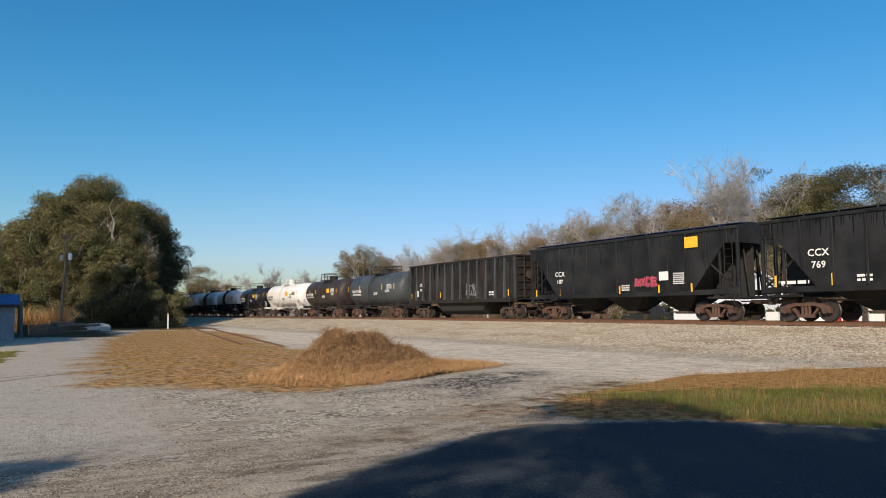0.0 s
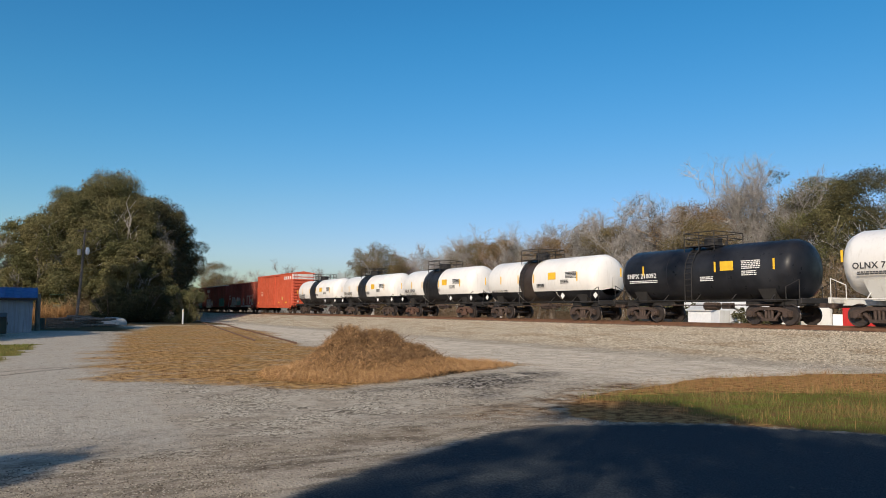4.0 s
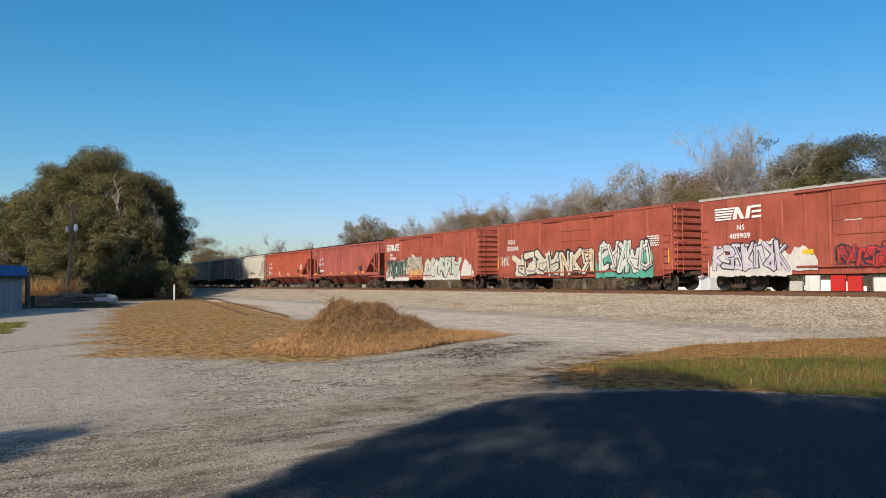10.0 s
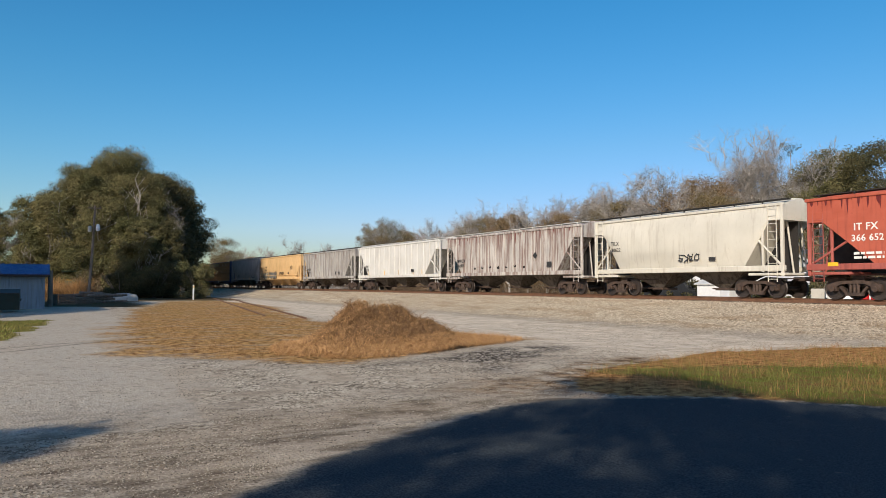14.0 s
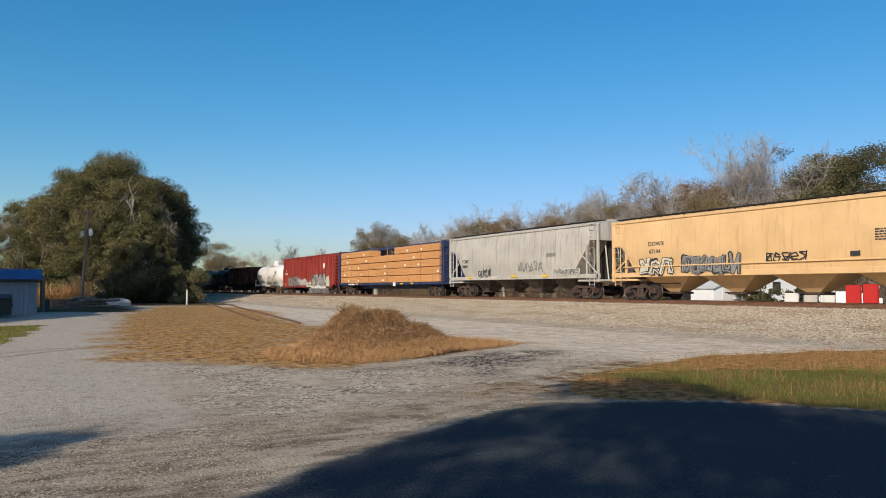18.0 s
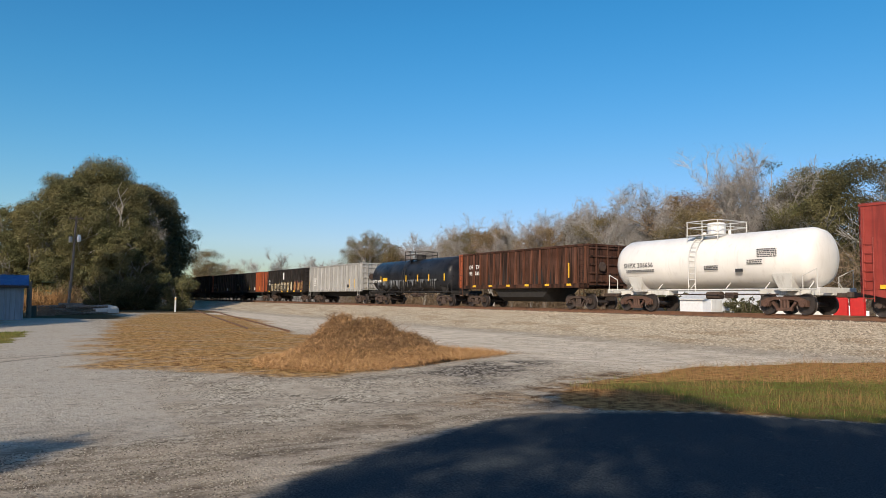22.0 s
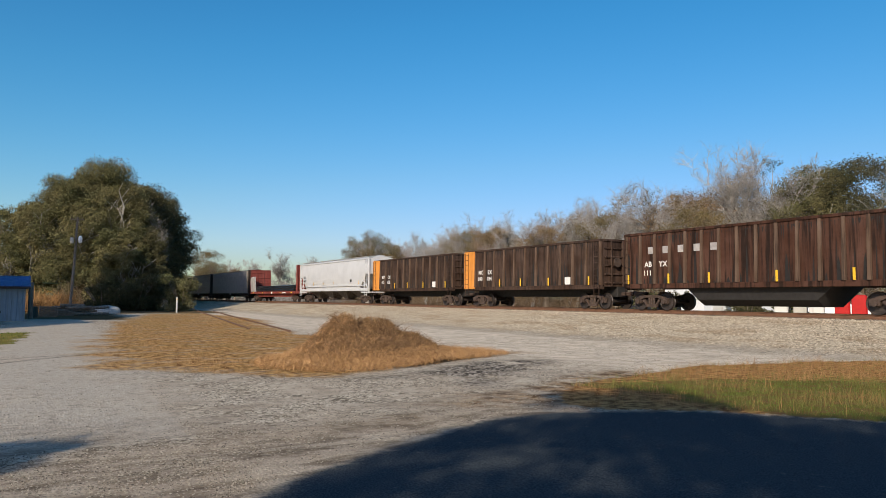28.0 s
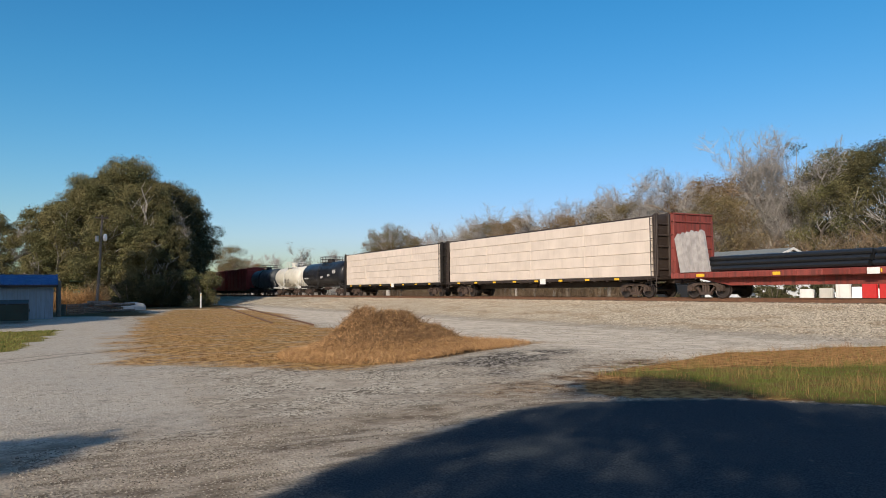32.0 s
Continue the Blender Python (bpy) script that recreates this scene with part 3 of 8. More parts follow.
def tank(label, length, mat, radius=1.42, band=None, belly=None, rail_mat=None, zc=2.5, rusty=False, bandw=(-1.35, 0.25), sill_mat=None, ladder_x=-0.35, end_rails=True, tall_dome=False):
    car = thing("tank_car", label, "railcar", "cars of the freight train")
    rail_mat, sill_mat = rail_mat or M_DARK, sill_mat or M_DARK
    a = length / 2 - 0.95
    d = 0.62
    xs = [(-a, 0.02), (-a + 0.03, 0.42), (-a + 0.12, 0.72), (-a + 0.28, 0.9), (-a + d, 1.0), (-a * 0.5, 1.0), (0, 1.0), (a * 0.5, 1.0), (a - d, 1.0), (a - 0.28, 0.9), (a - 0.12, 0.72), (a - 0.03, 0.42), (a, 0.02)]
    if belly:
        def edge(k):
            return math.asin(min(0.999, math.sin(0.52) / k))

        b = Build()
        b.loft([ring(x, radius * k, 26, zc, -edge(k), math.pi + edge(k)) for x, k in xs], False)
        part("tank_shell", b, mat, car, "", True, 60)
        b = Build()
        b.loft([ring(x, radius * k, 12, zc, math.pi + edge(k), math.tau - edge(k)) for x, k in xs if k > 0.5], False)
        part("tank_belly", b, belly, car, "black lower coating of the tank", True, 60)
    else:
        b = Build()
        b.loft([ring(x, radius * k, 36, zc) for x, k in xs])
        part("tank_shell", b, mat, car, "", True, 60)
    if band:
        b = Build()
        b.loft([ring(bandw[0], radius + 0.012, 36, zc), ring(bandw[1], radius + 0.012, 36, zc)], True, False)
        part("painted_band", b, band, car, "black band round the middle of the tank", True, 60)
    for x in (-a * 0.33, a * 0.36):
        sb = Build()
        sb.loft([ring(x - 0.025, radius + 0.008, 36, zc), ring(x + 0.025, radius + 0.008, 36, zc)], True, False)
        part("weld_seam", sb, mat, car, "", True, 60)
    # manway, platform, rails
    db = Build()
    zt = zc + radius
    dx = (bandw[0] + bandw[1]) / 2 if band else 0.1
    db.tube([(dx, 0, zt - 0.1), (dx, 0, zt + (0.52 if tall_dome else 0.34))], 0.44, 16)
    db.tube([(dx, 0, zt + (0.52 if tall_dome else 0.34)), (dx, 0, zt + (0.62 if tall_dome else 0.42))], [0.48, 0.40], 16)
    db.rod((dx - 0.9, 0.2, zt - 0.05), (dx - 0.9, 0.2, zt + 0.22), 0.09, 8)
    db.rod((dx + 0.85, -0.1, zt - 0.05), (dx + 0.85, -0.1, zt + 0.18), 0.07, 8)
    part("manway", db, rail_mat if not tall_dome else mat, car)
    pb = Build()
    for y in (-0.85, 0.85):
        pb.soft(dx - 0.97, dx + 0.97, y - 0.28, y + 0.28, zt - 0.06, zt - 0.02, 0.01)
    pb.soft(dx - 0.97, dx - 0.8, -0.6, 0.6, zt - 0.055, zt - 0.015, 0.01)
    pb.soft(dx + 0.8, dx + 0.97, -0.6, 0.6, zt - 0.055, zt - 0.015, 0.01)
    part("platform", pb, rail_mat, car)
    e = 0.93
    for z in (zt + 0.36, zt + 0.66):
        ringpts = [(dx - e, -1.1, z), (dx + e, -1.1, z), (dx + e, 1.1, z), (dx - e, 1.1, z)]
        rb = Build()
        for p, q in zip(ringpts, ringpts[1:] + ringpts[:1]):
            rb.rod(p, q, 0.024)
        part("platform_rail", rb, rail_mat, car)
    for x in (-e, 0, e):
        for y in (-1.1, 1.1):
            part("rail_post", Build().rod((dx + x, y, zt - 0.3), (dx + x, y, zt + 0.66), 0.026), rail_mat, car)
    # side ladder follows the shell
    lb = Build()
    lx = dx + ladder_x
    pts = [(-(radius + 0.12) * math.cos(t), zc + (radius + 0.12) * math.sin(t)) for t in [math.radians(g) for g in (60, 40, 20, 0)]] + [(-(radius + 0.12), 1.0)]
    for w in (-0.21, 0.21):
        lb.tube([(lx + w, y, z) for y, z in pts], 0.024, 5)
    for (y0, z0), (y1, z1) in zip(pts[:-1], pts[1:]):
        n = max(2, round(math.hypot(y1 - y0, z1 - z0) / 0.33))
        for k in range(n):
            f = k / n
            lb.rod((lx - 0.21, y0 + (y1 - y0) * f, z0 + (z1 - z0) * f), (lx + 0.21, y0 + (y1 - y0) * f, z0 + (z1 - z0) * f), 0.018, 4)
    part("ladder", lb, rail_mat, car)
    # stub sills, saddles, walkway
    for s in (-1, 1):
        x0, x1 = sorted((s * (a - 3.2), s * (a + 0.35)))
        stub = part("stub_sill", Build().soft(x0, x1, -0.38, 0.38, 0.86, 1.16, 0.02), sill_mat, car)
        part("end_sill", Build().soft(s * (a + 0.30) - 0.06, s * (a + 0.30) + 0.06, -1.4, 1.4, 0.95, 1.2, 0.02), sill_mat, stub)
    for s in (-1, 1):
        x = s * (length / 2 - 2.45)
        b = Build()
        b.loft([[(x - 0.28, -0.9, 1.05), (x + 0.28, -0.9, 1.05), (x + 0.28, 0.9, 1.05), (x - 0.28, 0.9, 1.05)],
                [(x - 0.5, -1.18, zc - 0.72), (x + 0.5, -1.18, zc - 0.72), (x + 0.5, 1.18, zc - 0.72), (x - 0.5, 1.18, zc - 0.72)]])
        part("saddle", b, sill_mat, car)
    wb = Build()
    for y in (-1.3, 1.3):
        wb.rod((-a - 0.2, y, 1.12), (a + 0.2, y, 1.12), 0.03)
        k = -a + 1.2
        while k < a:
            wb.rod((k, y, 1.12), (k, y * 0.7, 1.45), 0.025)
            k += 2.1
    part("side_rail", wb, rail_mat, car)
    if end_rails:
        end_handles(car, a + 0.35, 1.1, rail_mat)
    gear(car, length, 2.45, rusty)
    brake_gear(car, None, 1.0)
    car["side"] = -radius - 0.03
    return car, a


# ---- box cars ----
def boxcar(label, length, mat, top=4.35, ribs=13, door=(-1.6, 1.6), sill=1.05, roof=None, end_mat=None, rusty=False, sills=True, double=False, louvre=False, inset=0.9):
    car = thing("box_car", label, "railcar", "cars of the freight train")
    a, W = length / 2 - inset, 1.55
    b = Build()
    b.soft(-a, a, -W, W, sill, top, 0.03)
    body = part("body", b, mat, car)
    rb = Build()
    rb.loft([[(x, -W - 0.04, top - 0.02), (x, -W - 0.04, top + 0.06), (x, 0, top + 0.28), (x, W + 0.04, top + 0.06), (x, W + 0.04, top - 0.02)] for x in (-a - 0.03, a + 0.03)])
    rf = part("roof", rb, roof or mat, car)
    seam = Build().loft([[(x, -W, top + 0.075), (x, -W, top + 0.10), (x, 0, top + 0.32), (x, W, top + 0.10), (x, W, top + 0.075), (x, 0, top + 0.285)] for x in (-0.03, 0.03)]).mesh("roof_seam", roof or mat)
    n = int(2 * a / 1.2)
    for k in range(n + 1):
        put("roof_seam", seam, rf, pose(-a + 2 * a * k / n, 0, 0))
    if ribs:
        post = Build().soft(-0.06, 0.06, -W - 0.045, -W + 0.02, sill + 0.06, top - 0.08, 0.02).mesh("side_post", mat)
        for k in range(ribs):
            x = -a + 0.12 + (2 * a - 0.24) * k / (ribs - 1)
            if door[0] - 0.05 < x < door[1] + 0.05:
                continue
            put("side_post", post, body, pose(x, 0, 0))
            put("side_post", post, body, pose(x, 0, 0, 0, 0, 180))
    for lo, hi in ([(door[0], door[1])] if not double else [(door[0], 0.02), (0.02, door[1])]):
        db = Build()
        db.soft(lo, hi, -W - 0.07, -W + 0.01, sill + 0.08, top - 0.16, 0.02)
        dr = part("door", db, mat, car)
        gb = Build()
        for k in range(1, 5):
            z = sill + 0.1 + (top - sill - 0.3) * k / 5
            gb.soft(lo + 0.08, hi - 0.08, -W - 0.105, -W - 0.06, z - 0.035, z + 0.035, 0.015)
        part("door_rib", gb, mat, dr)
        lb = Build()
        lx = hi - 0.35
        lb.rod((lx, -W - 0.12, sill + 0.1), (lx, -W - 0.12, top - 0.2), 0.025)
        lb.rod((lx - 0.5, -W - 0.12, sill + 1.25), (lx + 0.1, -W - 0.12, sill + 1.25), 0.025)
        part("locking_bar", lb, mat, dr)
    for z in (top - 0.16, sill - 0.02):
        part("door_track", Build().soft(door[0] - 1.6, door[1] + 1.6, -W - 0.13, -W, z, z + 0.085, 0.015), mat, car)
    for y in (-W + 0.025, W - 0.025):
        part("side_sill", Build().prism([(-a, sill + 0.04), (-a, sill - 0.12), (-a + 0.9, sill - 0.3), (a - 0.9, sill - 0.3), (a, sill - 0.12), (a, sill + 0.04)], y - 0.025, y + 0.025), mat, car)
    for s in (-1, 1):
        eb = Build()
        z = sill + 0.2
        while z < top - 0.15:
            x0, x1 = sorted((s * a, s * (a + 0.11)))
            eb.soft(x0 - 0.02, x1, -W + 0.12, W - 0.12, z, z + 0.2, 0.05)
            z += 0.37
        part("end_corrugation", eb, end_mat or mat, car)
    for s in (-1, 1):
        ladder(car, s * (a - 0.32), sill - 0.45, sill + (top - sill) * 0.62, -W - 0.07, mat, 0.42)
        ladder(car, 0, sill - 0.2, top - 0.1, 0, mat, 0.42).matrix_basis = pose(s * (a + 0.14), -W + 0.45, 0, 0, 0, 90)
    ub = Build()
    ub.soft(-a + 0.2, a - 0.2, -0.35, 0.35, 0.7, sill, 0.02)
    part("centre_sill", ub, M_DARK, car)
    gear(car, length, 2.6, rusty)
    brake_gear(car)
    car["side"] = -W - 0.005
    return car, a


# ---- gondolas ----
def gondola(label, length, mat, top=3.9, sill=1.25, ribs=14, tub=True, end_panel=None, panel_at=1, end_mat=None, load=None, rusty=False, bottom_teeth=False, panel_w=1.3, post_mat=None):
    car = thing("gondola_car", label, "railcar", "cars of the freight train")
    a, W = length / 2 - 0.9, 1.52
    body, back = [part("side_wall", Build().box(-a, a, s * W - 0.03, s * W + 0.03, sill, top), mat, car) for s in (-1, 1)]
    for s in (-1, 1):
        eb = Build()
        eb.box(s * (a - 0.03) - 0.03, s * (a - 0.03) + 0.03, -W + 0.03, W - 0.03, sill, top)
        end = part("end_wall", eb, end_mat or mat, car)
        z = sill + 0.15
        while z < top - 0.2:
            x0, x1 = sorted((s * (a - 0.02), s * (a + 0.09)))
            part("end_rib", Build().soft(x0, x1, -W + 0.1, W - 0.1, z, z + 0.12, 0.03), end_mat or mat, end)
            z += 0.5
        for y in (-0.9, 0, 0.9):
            part("end_post", Build().soft(s * a - 0.11, s * a + 0.11, y - 0.05, y + 0.05, sill, top, 0.02), end_mat or mat, end)
    fb = Build()
    fb.box(-a + 0.06, a - 0.06, -W + 0.03, W - 0.03, sill, sill + 0.08)
    part("floor_plate", fb, M_DARK, car)
    tb = Build()
    for s in (-1, 1):
        tb.soft(-a - 0.04, a + 0.04, s * W - 0.09, s * W + 0.09, top - 0.08, top + 0.06, 0.02)
        tb.soft(s * a - 0.09, s * a + 0.09, -W, W, top - 0.081, top + 0.058, 0.02)
    part("top_chord", tb, mat, car)
    for s in (-1, 1):
        part("side_sill", Build().soft(-a, a, s * W - 0.10, s * W + 0.10, sill - 0.16, sill + 0.1, 0.02), mat, car)
    post = Build()
    post.loft([[(-0.07, -W, z), (-0.07, -W - d, z), (0.07, -W - d, z), (0.07, -W, z)] for z, d in ((sill + (-0.12 if bottom_teeth else 0.1), 0.17), (top - 0.08, 0.09))])
    me = post.mesh("side_post", post_mat or mat)
    for k in range(ribs):
        x = -a + 0.15 + (2 * a - 0.3) * k / (ribs - 1)
        put("side_post", me, body, pose(x, 0, 0))
        put("side_post", me, back, pose(x, 0, 0, 0, 0, 180))
    if tub:
        ub = Build()
        n = 6
        sec = []
        for x, k in ((-a + 3.9, 0.15), (-a + 4.6, 1), (a - 4.6, 1), (a - 3.9, 0.15)):
            sec.append([(x, -1.3, sill), (x, -1.2, sill - 0.72 * k), (x, -0.7, sill - 1.02 * k), (x, 0.7, sill - 1.02 * k), (x, 1.2, sill - 0.72 * k), (x, 1.3, sill)])
        ub.loft(sec)
        part("tub_floor", ub, M_DARK, car, "", True, 30)
    else:
        cb = Build()
        cb.soft(-a, a, -0.4, 0.4, 0.7, sill, 0.02)
        part("centre_sill", cb, M_DARK, car)
    if end_panel:
        x0, x1 = sorted((panel_at * (a + 0.02), panel_at * (a - panel_w)))
        pb = Build()
        pb.soft(x0, x1, -W - 0.19, -W - 0.03, sill - 0.05, top, 0.02)
        pb.soft(panel_at * (a + 0.10) - 0.02, panel_at * (a + 0.10) + 0.02, -W, W, sill, top, 0.01)
        part("end_panel", pb, end_panel, car, "orange painted rotary end panel")
    for s in (-1, 1):
        ladder(car, s * (a - 0.35), 0.75, top - 0.1, -W - 0.2, mat, 0.42)
    if load:
        lb = Build()
        r = random.Random(length * 7)
        ys = [-1.4, -0.7, 0, 0.7, 1.4]
        lb.loft([[(x, y, top - 0.5 + 0.45 * (1 - (y / 1.45) ** 2) * r.uniform(0.6, 1)) for y in ys] for x in [-a + 0.2 + (2 * a - 0.4) * k / 24 for k in range(25)]], False)
        part("load", lb, load, car, "heaped load", True, 60)
    bw = Build()
    bw.tube([(a + 0.2, -0.6, top - 1.3), (a + 0.26, -0.6, top - 1.3)], 0.28, 14)
    part("brake_wheel", bw, M_STEEL, car)
    gear(car, length, 2.3, rusty)
    car["side"] = -W - 0.035
    return car, a


# ---- centre-beam and bulkhead flat cars ----
def centerbeam(label, length, fmat, load):
    """A centre-beam flat car; its timber stacks are things of their own that travel with it."""
    car = thing("centerbeam_flat_car", label, "railcar", "cars of the freight train")
    a, W = length / 2 - 0.5, 1.5
    b = Build()
    b.soft(-a, a, -W, W, 0.98, 1.16, 0.03)
    b.soft(-a + 3.0, a - 3.0, -0.3, 0.3, 0.6, 0.98, 0.03)
    k = -a + 0.6
    while k < a:
        b.soft(k - 0.05, k + 0.05, -W - 0.03, W + 0.03, 0.9, 1.06, 0.01)
        k += 1.1
    part("deck", b, fmat, car)
    for s in (-1, 1):
        eb = Build()
        x0, x1 = sorted((s * a, s * (a - 0.22)))
        eb.soft(x0, x1, -W, W, 1.16, 4.55, 0.03)
        end = part("bulkhead", eb, fmat, car)
        for y in (-1.42, -0.5, 0.5, 1.42):
            part("bulkhead_post", Build().soft(s * a - 0.1, s * a + 0.1, y - 0.07, y + 0.07, 1.16, 4.6, 0.02), fmat, end)
        z = 1.5
        while z < 4.5:
            part("bulkhead_rib", Build().soft(s * a - 0.08, s * a + 0.08, -W + 0.05, W - 0.05, z, z + 0.1, 0.02), fmat, end)
            z += 0.62
        ladder(car, s * (a - 0.14), 0.6, 4.4, -W - 0.05, fmat, 0.4)
    cb = Build()
    cb.soft(-a, a, -0.32, 0.32, 4.42, 4.66, 0.03)
    k = -a + 1.0
    while k < a - 0.5:
        cb.soft(k - 0.08, k + 0.08, -0.12, 0.12, 1.16, 4.45, 0.02)
        k += 1.35
    part("centre_beam", cb, fmat, car)
    gear(car, length, 2.6)
    brake_gear(car)
    return car, a


def lumber_load(label, a, mat, tag_mat, missing=True, tiers=5, cols=5, wrap=False, seed=1):
    ld = thing("lumber_load", label, "lumber stack", "loads on the flat cars")
    r = random.Random(seed)
    z0, h = 1.17, 3.26 / tiers
    L = 2 * a - 0.7
    w = L / cols
    for k in range(tiers):
        for c in range(cols):
            if missing and k == tiers - 1 and c == 2:
                continue
            x0 = -L / 2 + c * w
            x1 = x0 + w - (0.01 if wrap else 0.03)
            if missing and k == tiers - 1 and c == 1:
                x1 -= 0.9
            dy = r.uniform(-0.012, 0.012)
            for s in (-1, 1):
                y0, y1 = sorted((s * 0.36, s * (1.43 + dy)))
                b = Build()
                b.soft(x0, x1, y0, y1, z0 + k * h + (0.006 if wrap else 0.025), z0 + (k + 1) * h - (0.004 if wrap else 0.02) - (0 if wrap else r.uniform(0, 0.03)), 0.02 if wrap else 0.012)
                part("wrapped_pack" if wrap else "lumber_pack", b, mat, ld)
            if tag_mat and r.random() < 0.85:
                t = r.uniform(x0 + 0.2, x1 - 0.4)
                z = z0 + k * h + 0.15
                part("paper_tag", Build().box(t, t + 0.25, -1.46 - dy, -1.445 - dy, z, z + 0.16), tag_mat, ld)
    st = Build().box(-0.02, 0.02, -1.475, -1.462, z0, z0 + 3.25).mesh("tie_down_strap", M_STRAP)
    k = -L / 2 + 0.8
    while k < L / 2 and not wrap:
        put("tie_down_strap", st, ld, pose(k, 0, 0))
        k += w / 2
    return ld


def bulkhead_flat(label, length, fmat):
    car = thing("bulkhead_flat_car", label, "railcar", "cars of the freight train")
    a, W = length / 2 - 0.5, 1.5
    b = Build()
    b.soft(-a, a, -W, W, 1.0, 1.3, 0.04)
    b.prism([(-a + 1.5, 1.0), (-a + 3.5, 0.62), (a - 3.5, 0.62), (a - 1.5, 1.0)], -1.1, 1.1)
    part("deck", b, fmat, car)
    pk = Build().soft(-0.09, 0.09, -W - 0.07, -W + 0.02, 1.02, 1.26, 0.02).mesh("stake_pocket", fmat)
    for k in range(16):
        put("stake_pocket", pk, car, pose(-a + 1.2 + (2 * a - 2.4) * k / 15, 0, 0))
    for s in (-1, 1):
        e = Build()
        e.soft(min(s * (a - 0.3), s * (a - 0.16)), max(s * (a - 0.3), s * (a - 0.16)), -W, W, 1.3, 4.5, 0.02)
        end = part("bulkhead", e, fmat, car)
        for y in (-1.4, -0.5, 0.5, 1.4):
            part("bulkhead_post", Build().loft([[(s * (a - 0.02), y - 0.07, 1.3), (s * (a - 0.42), y - 0.07, 1.3), (s * (a - 0.42), y + 0.07, 1.3), (s * (a - 0.02), y + 0.07, 1.3)],
                    [(s * (a - 0.10), y - 0.07, 4.5), (s * (a - 0.32), y - 0.07, 4.5), (s * (a - 0.32), y + 0.07, 4.5), (s * (a - 0.10), y + 0.07, 4.5)]]), fmat, end)
        for z in (1.9, 2.6, 3.3, 4.0, 4.42):
            part("bulkhead_rib", Build().soft(min(s * (a - 0.36), s * (a - 0.06)), max(s * (a - 0.36), s * (a - 0.06)), -W, W, z, z + 0.09, 0.02), fmat, end)
    strip_marks(car, [-a + 2, -4, 0.5, 4, a - 2], 1.08, -W - 0.01, 0.14, 0.5)
    gear(car, length, 2.4)
    brake_gear(car)
    return car, a


def lumber_mat():
    n = Nodes("sawn_lumber_ends_and_edges")
    v = n.coord((0.35, 1, 24.0), shift=True)
    boards = n.noise(v, 1.0, 2)
    base = n.mix(n.ramp(boards, (0.35, 0.0), (0.65, 1.0)), (0.46, 0.215, 0.075), (0.58, 0.30, 0.115))
    base = n.mix(n.ramp(boards, (0.28, 0.55), (0.36, 0.0)), base, (0.22, 0.10, 0.04))
    base = n.mix(n.math("MULTIPLY", n.rand(), 0.3), base, (0.40, 0.18, 0.065))
    return n.done(base, 0.7, 0, boards, 0.02, 0.5)


M_LUMBER = lumber_mat()
M_WRAP = paint("creased_beige_lumber_wrap", (0.58, 0.50, 0.43), (0.38, 0.31, 0.26), 0.35, 0.5, 0.08, 0.2)
M_STRAP = plain("dark_tie_down_webbing", (0.45, 0.28, 0.12), 0.7)
M_TAG = plain("white_paper_tag", (0.8, 0.78, 0.72), 0.6)
M_PIPE = plain("black_coated_pipe", (0.015, 0.016, 0.018), 0.35, 0, 0.2)
M_GREYSHEET = plain("weathered_grey_plywood", (0.33, 0.31, 0.30), 0.75, 0, 0.25, 3)
G_WHITE = plain("white_spray_paint", (0.55, 0.54, 0.50), 0.6, 0, 0.12, 4, 0.05)
G_BLACK = plain("black_spray_paint", (0.025, 0.025, 0.028), 0.6, 0, 0.2, 4, 0.05)
G_TEAL = plain("teal_spray_paint", (0.08, 0.32, 0.24), 0.6, 0, 0.25, 4, 0.05)
G_OCHRE = plain("ochre_spray_paint", (0.36, 0.25, 0.10), 0.6, 0, 0.3, 4, 0.05)
G_DIM = plain("faded_grey_smear", (0.14, 0.145, 0.15), 0.6, 0, 0.4, 4, 0.05)
G_PALE = plain("worn_white_stencil_paint", (0.62, 0.38, 0.30), 0.6, 0, 0.3, 6, 0.05)
G_SAGE = plain("pale_sage_spray_paint", (0.46, 0.50, 0.42), 0.6, 0, 0.15, 4, 0.05)
G_CREAM = plain("cream_spray_paint", (0.52, 0.485, 0.39), 0.6, 0, 0.15, 4, 0.05)
G_GREEN = plain("dark_green_spray_paint", (0.05, 0.12, 0.08), 0.6, 0, 0.2, 4, 0.05)
G_GREY = plain("silver_spray_paint", (0.22, 0.22, 0.21), 0.5, 0, 0.15, 4, 0.05)
G_LILAC = plain("pale_lilac_spray_paint", (0.48, 0.44, 0.52), 0.6, 0, 0.15, 4, 0.05)
G_PINK = plain("pink_red_spray_paint", (0.50, 0.06, 0.10), 0.6, 0, 0.2, 4, 0.05)
G_YELLOW = plain("pale_yellow_spray_paint", (0.55, 0.38, 0.13), 0.6, 0, 0.2, 4, 0.05)
G_RED = plain("red_spray_paint", (0.40, 0.03, 0.03), 0.6, 0, 0.2, 4, 0.05)

M_TAR = plain("wet_black_tar", (0.006, 0.006, 0.007), 0.25, 0, 0.2)
M_DARKRED = plain("dark_red_run_off", (0.13, 0.018, 0.016), 0.45, 0, 0.25)
M_RUSTRUN = plain("rust_brown_run_off", (0.17, 0.07, 0.06), 0.75, 0, 0.3)
M_SOOT = plain("sooty_residue", (0.012, 0.010, 0.009), 0.85, 0, 0.3)

# ---- the freight train, from the front ----
TRAIN = []


def span(i):
    return GAPS[i] - GAPS[i - 1]


def couple(i, car, back=0.0):
    TRAIN.append((car, (GAPS[i] + GAPS[i - 1]) / 2 + back))


W = M_STENCIL
K = M_STENDARK

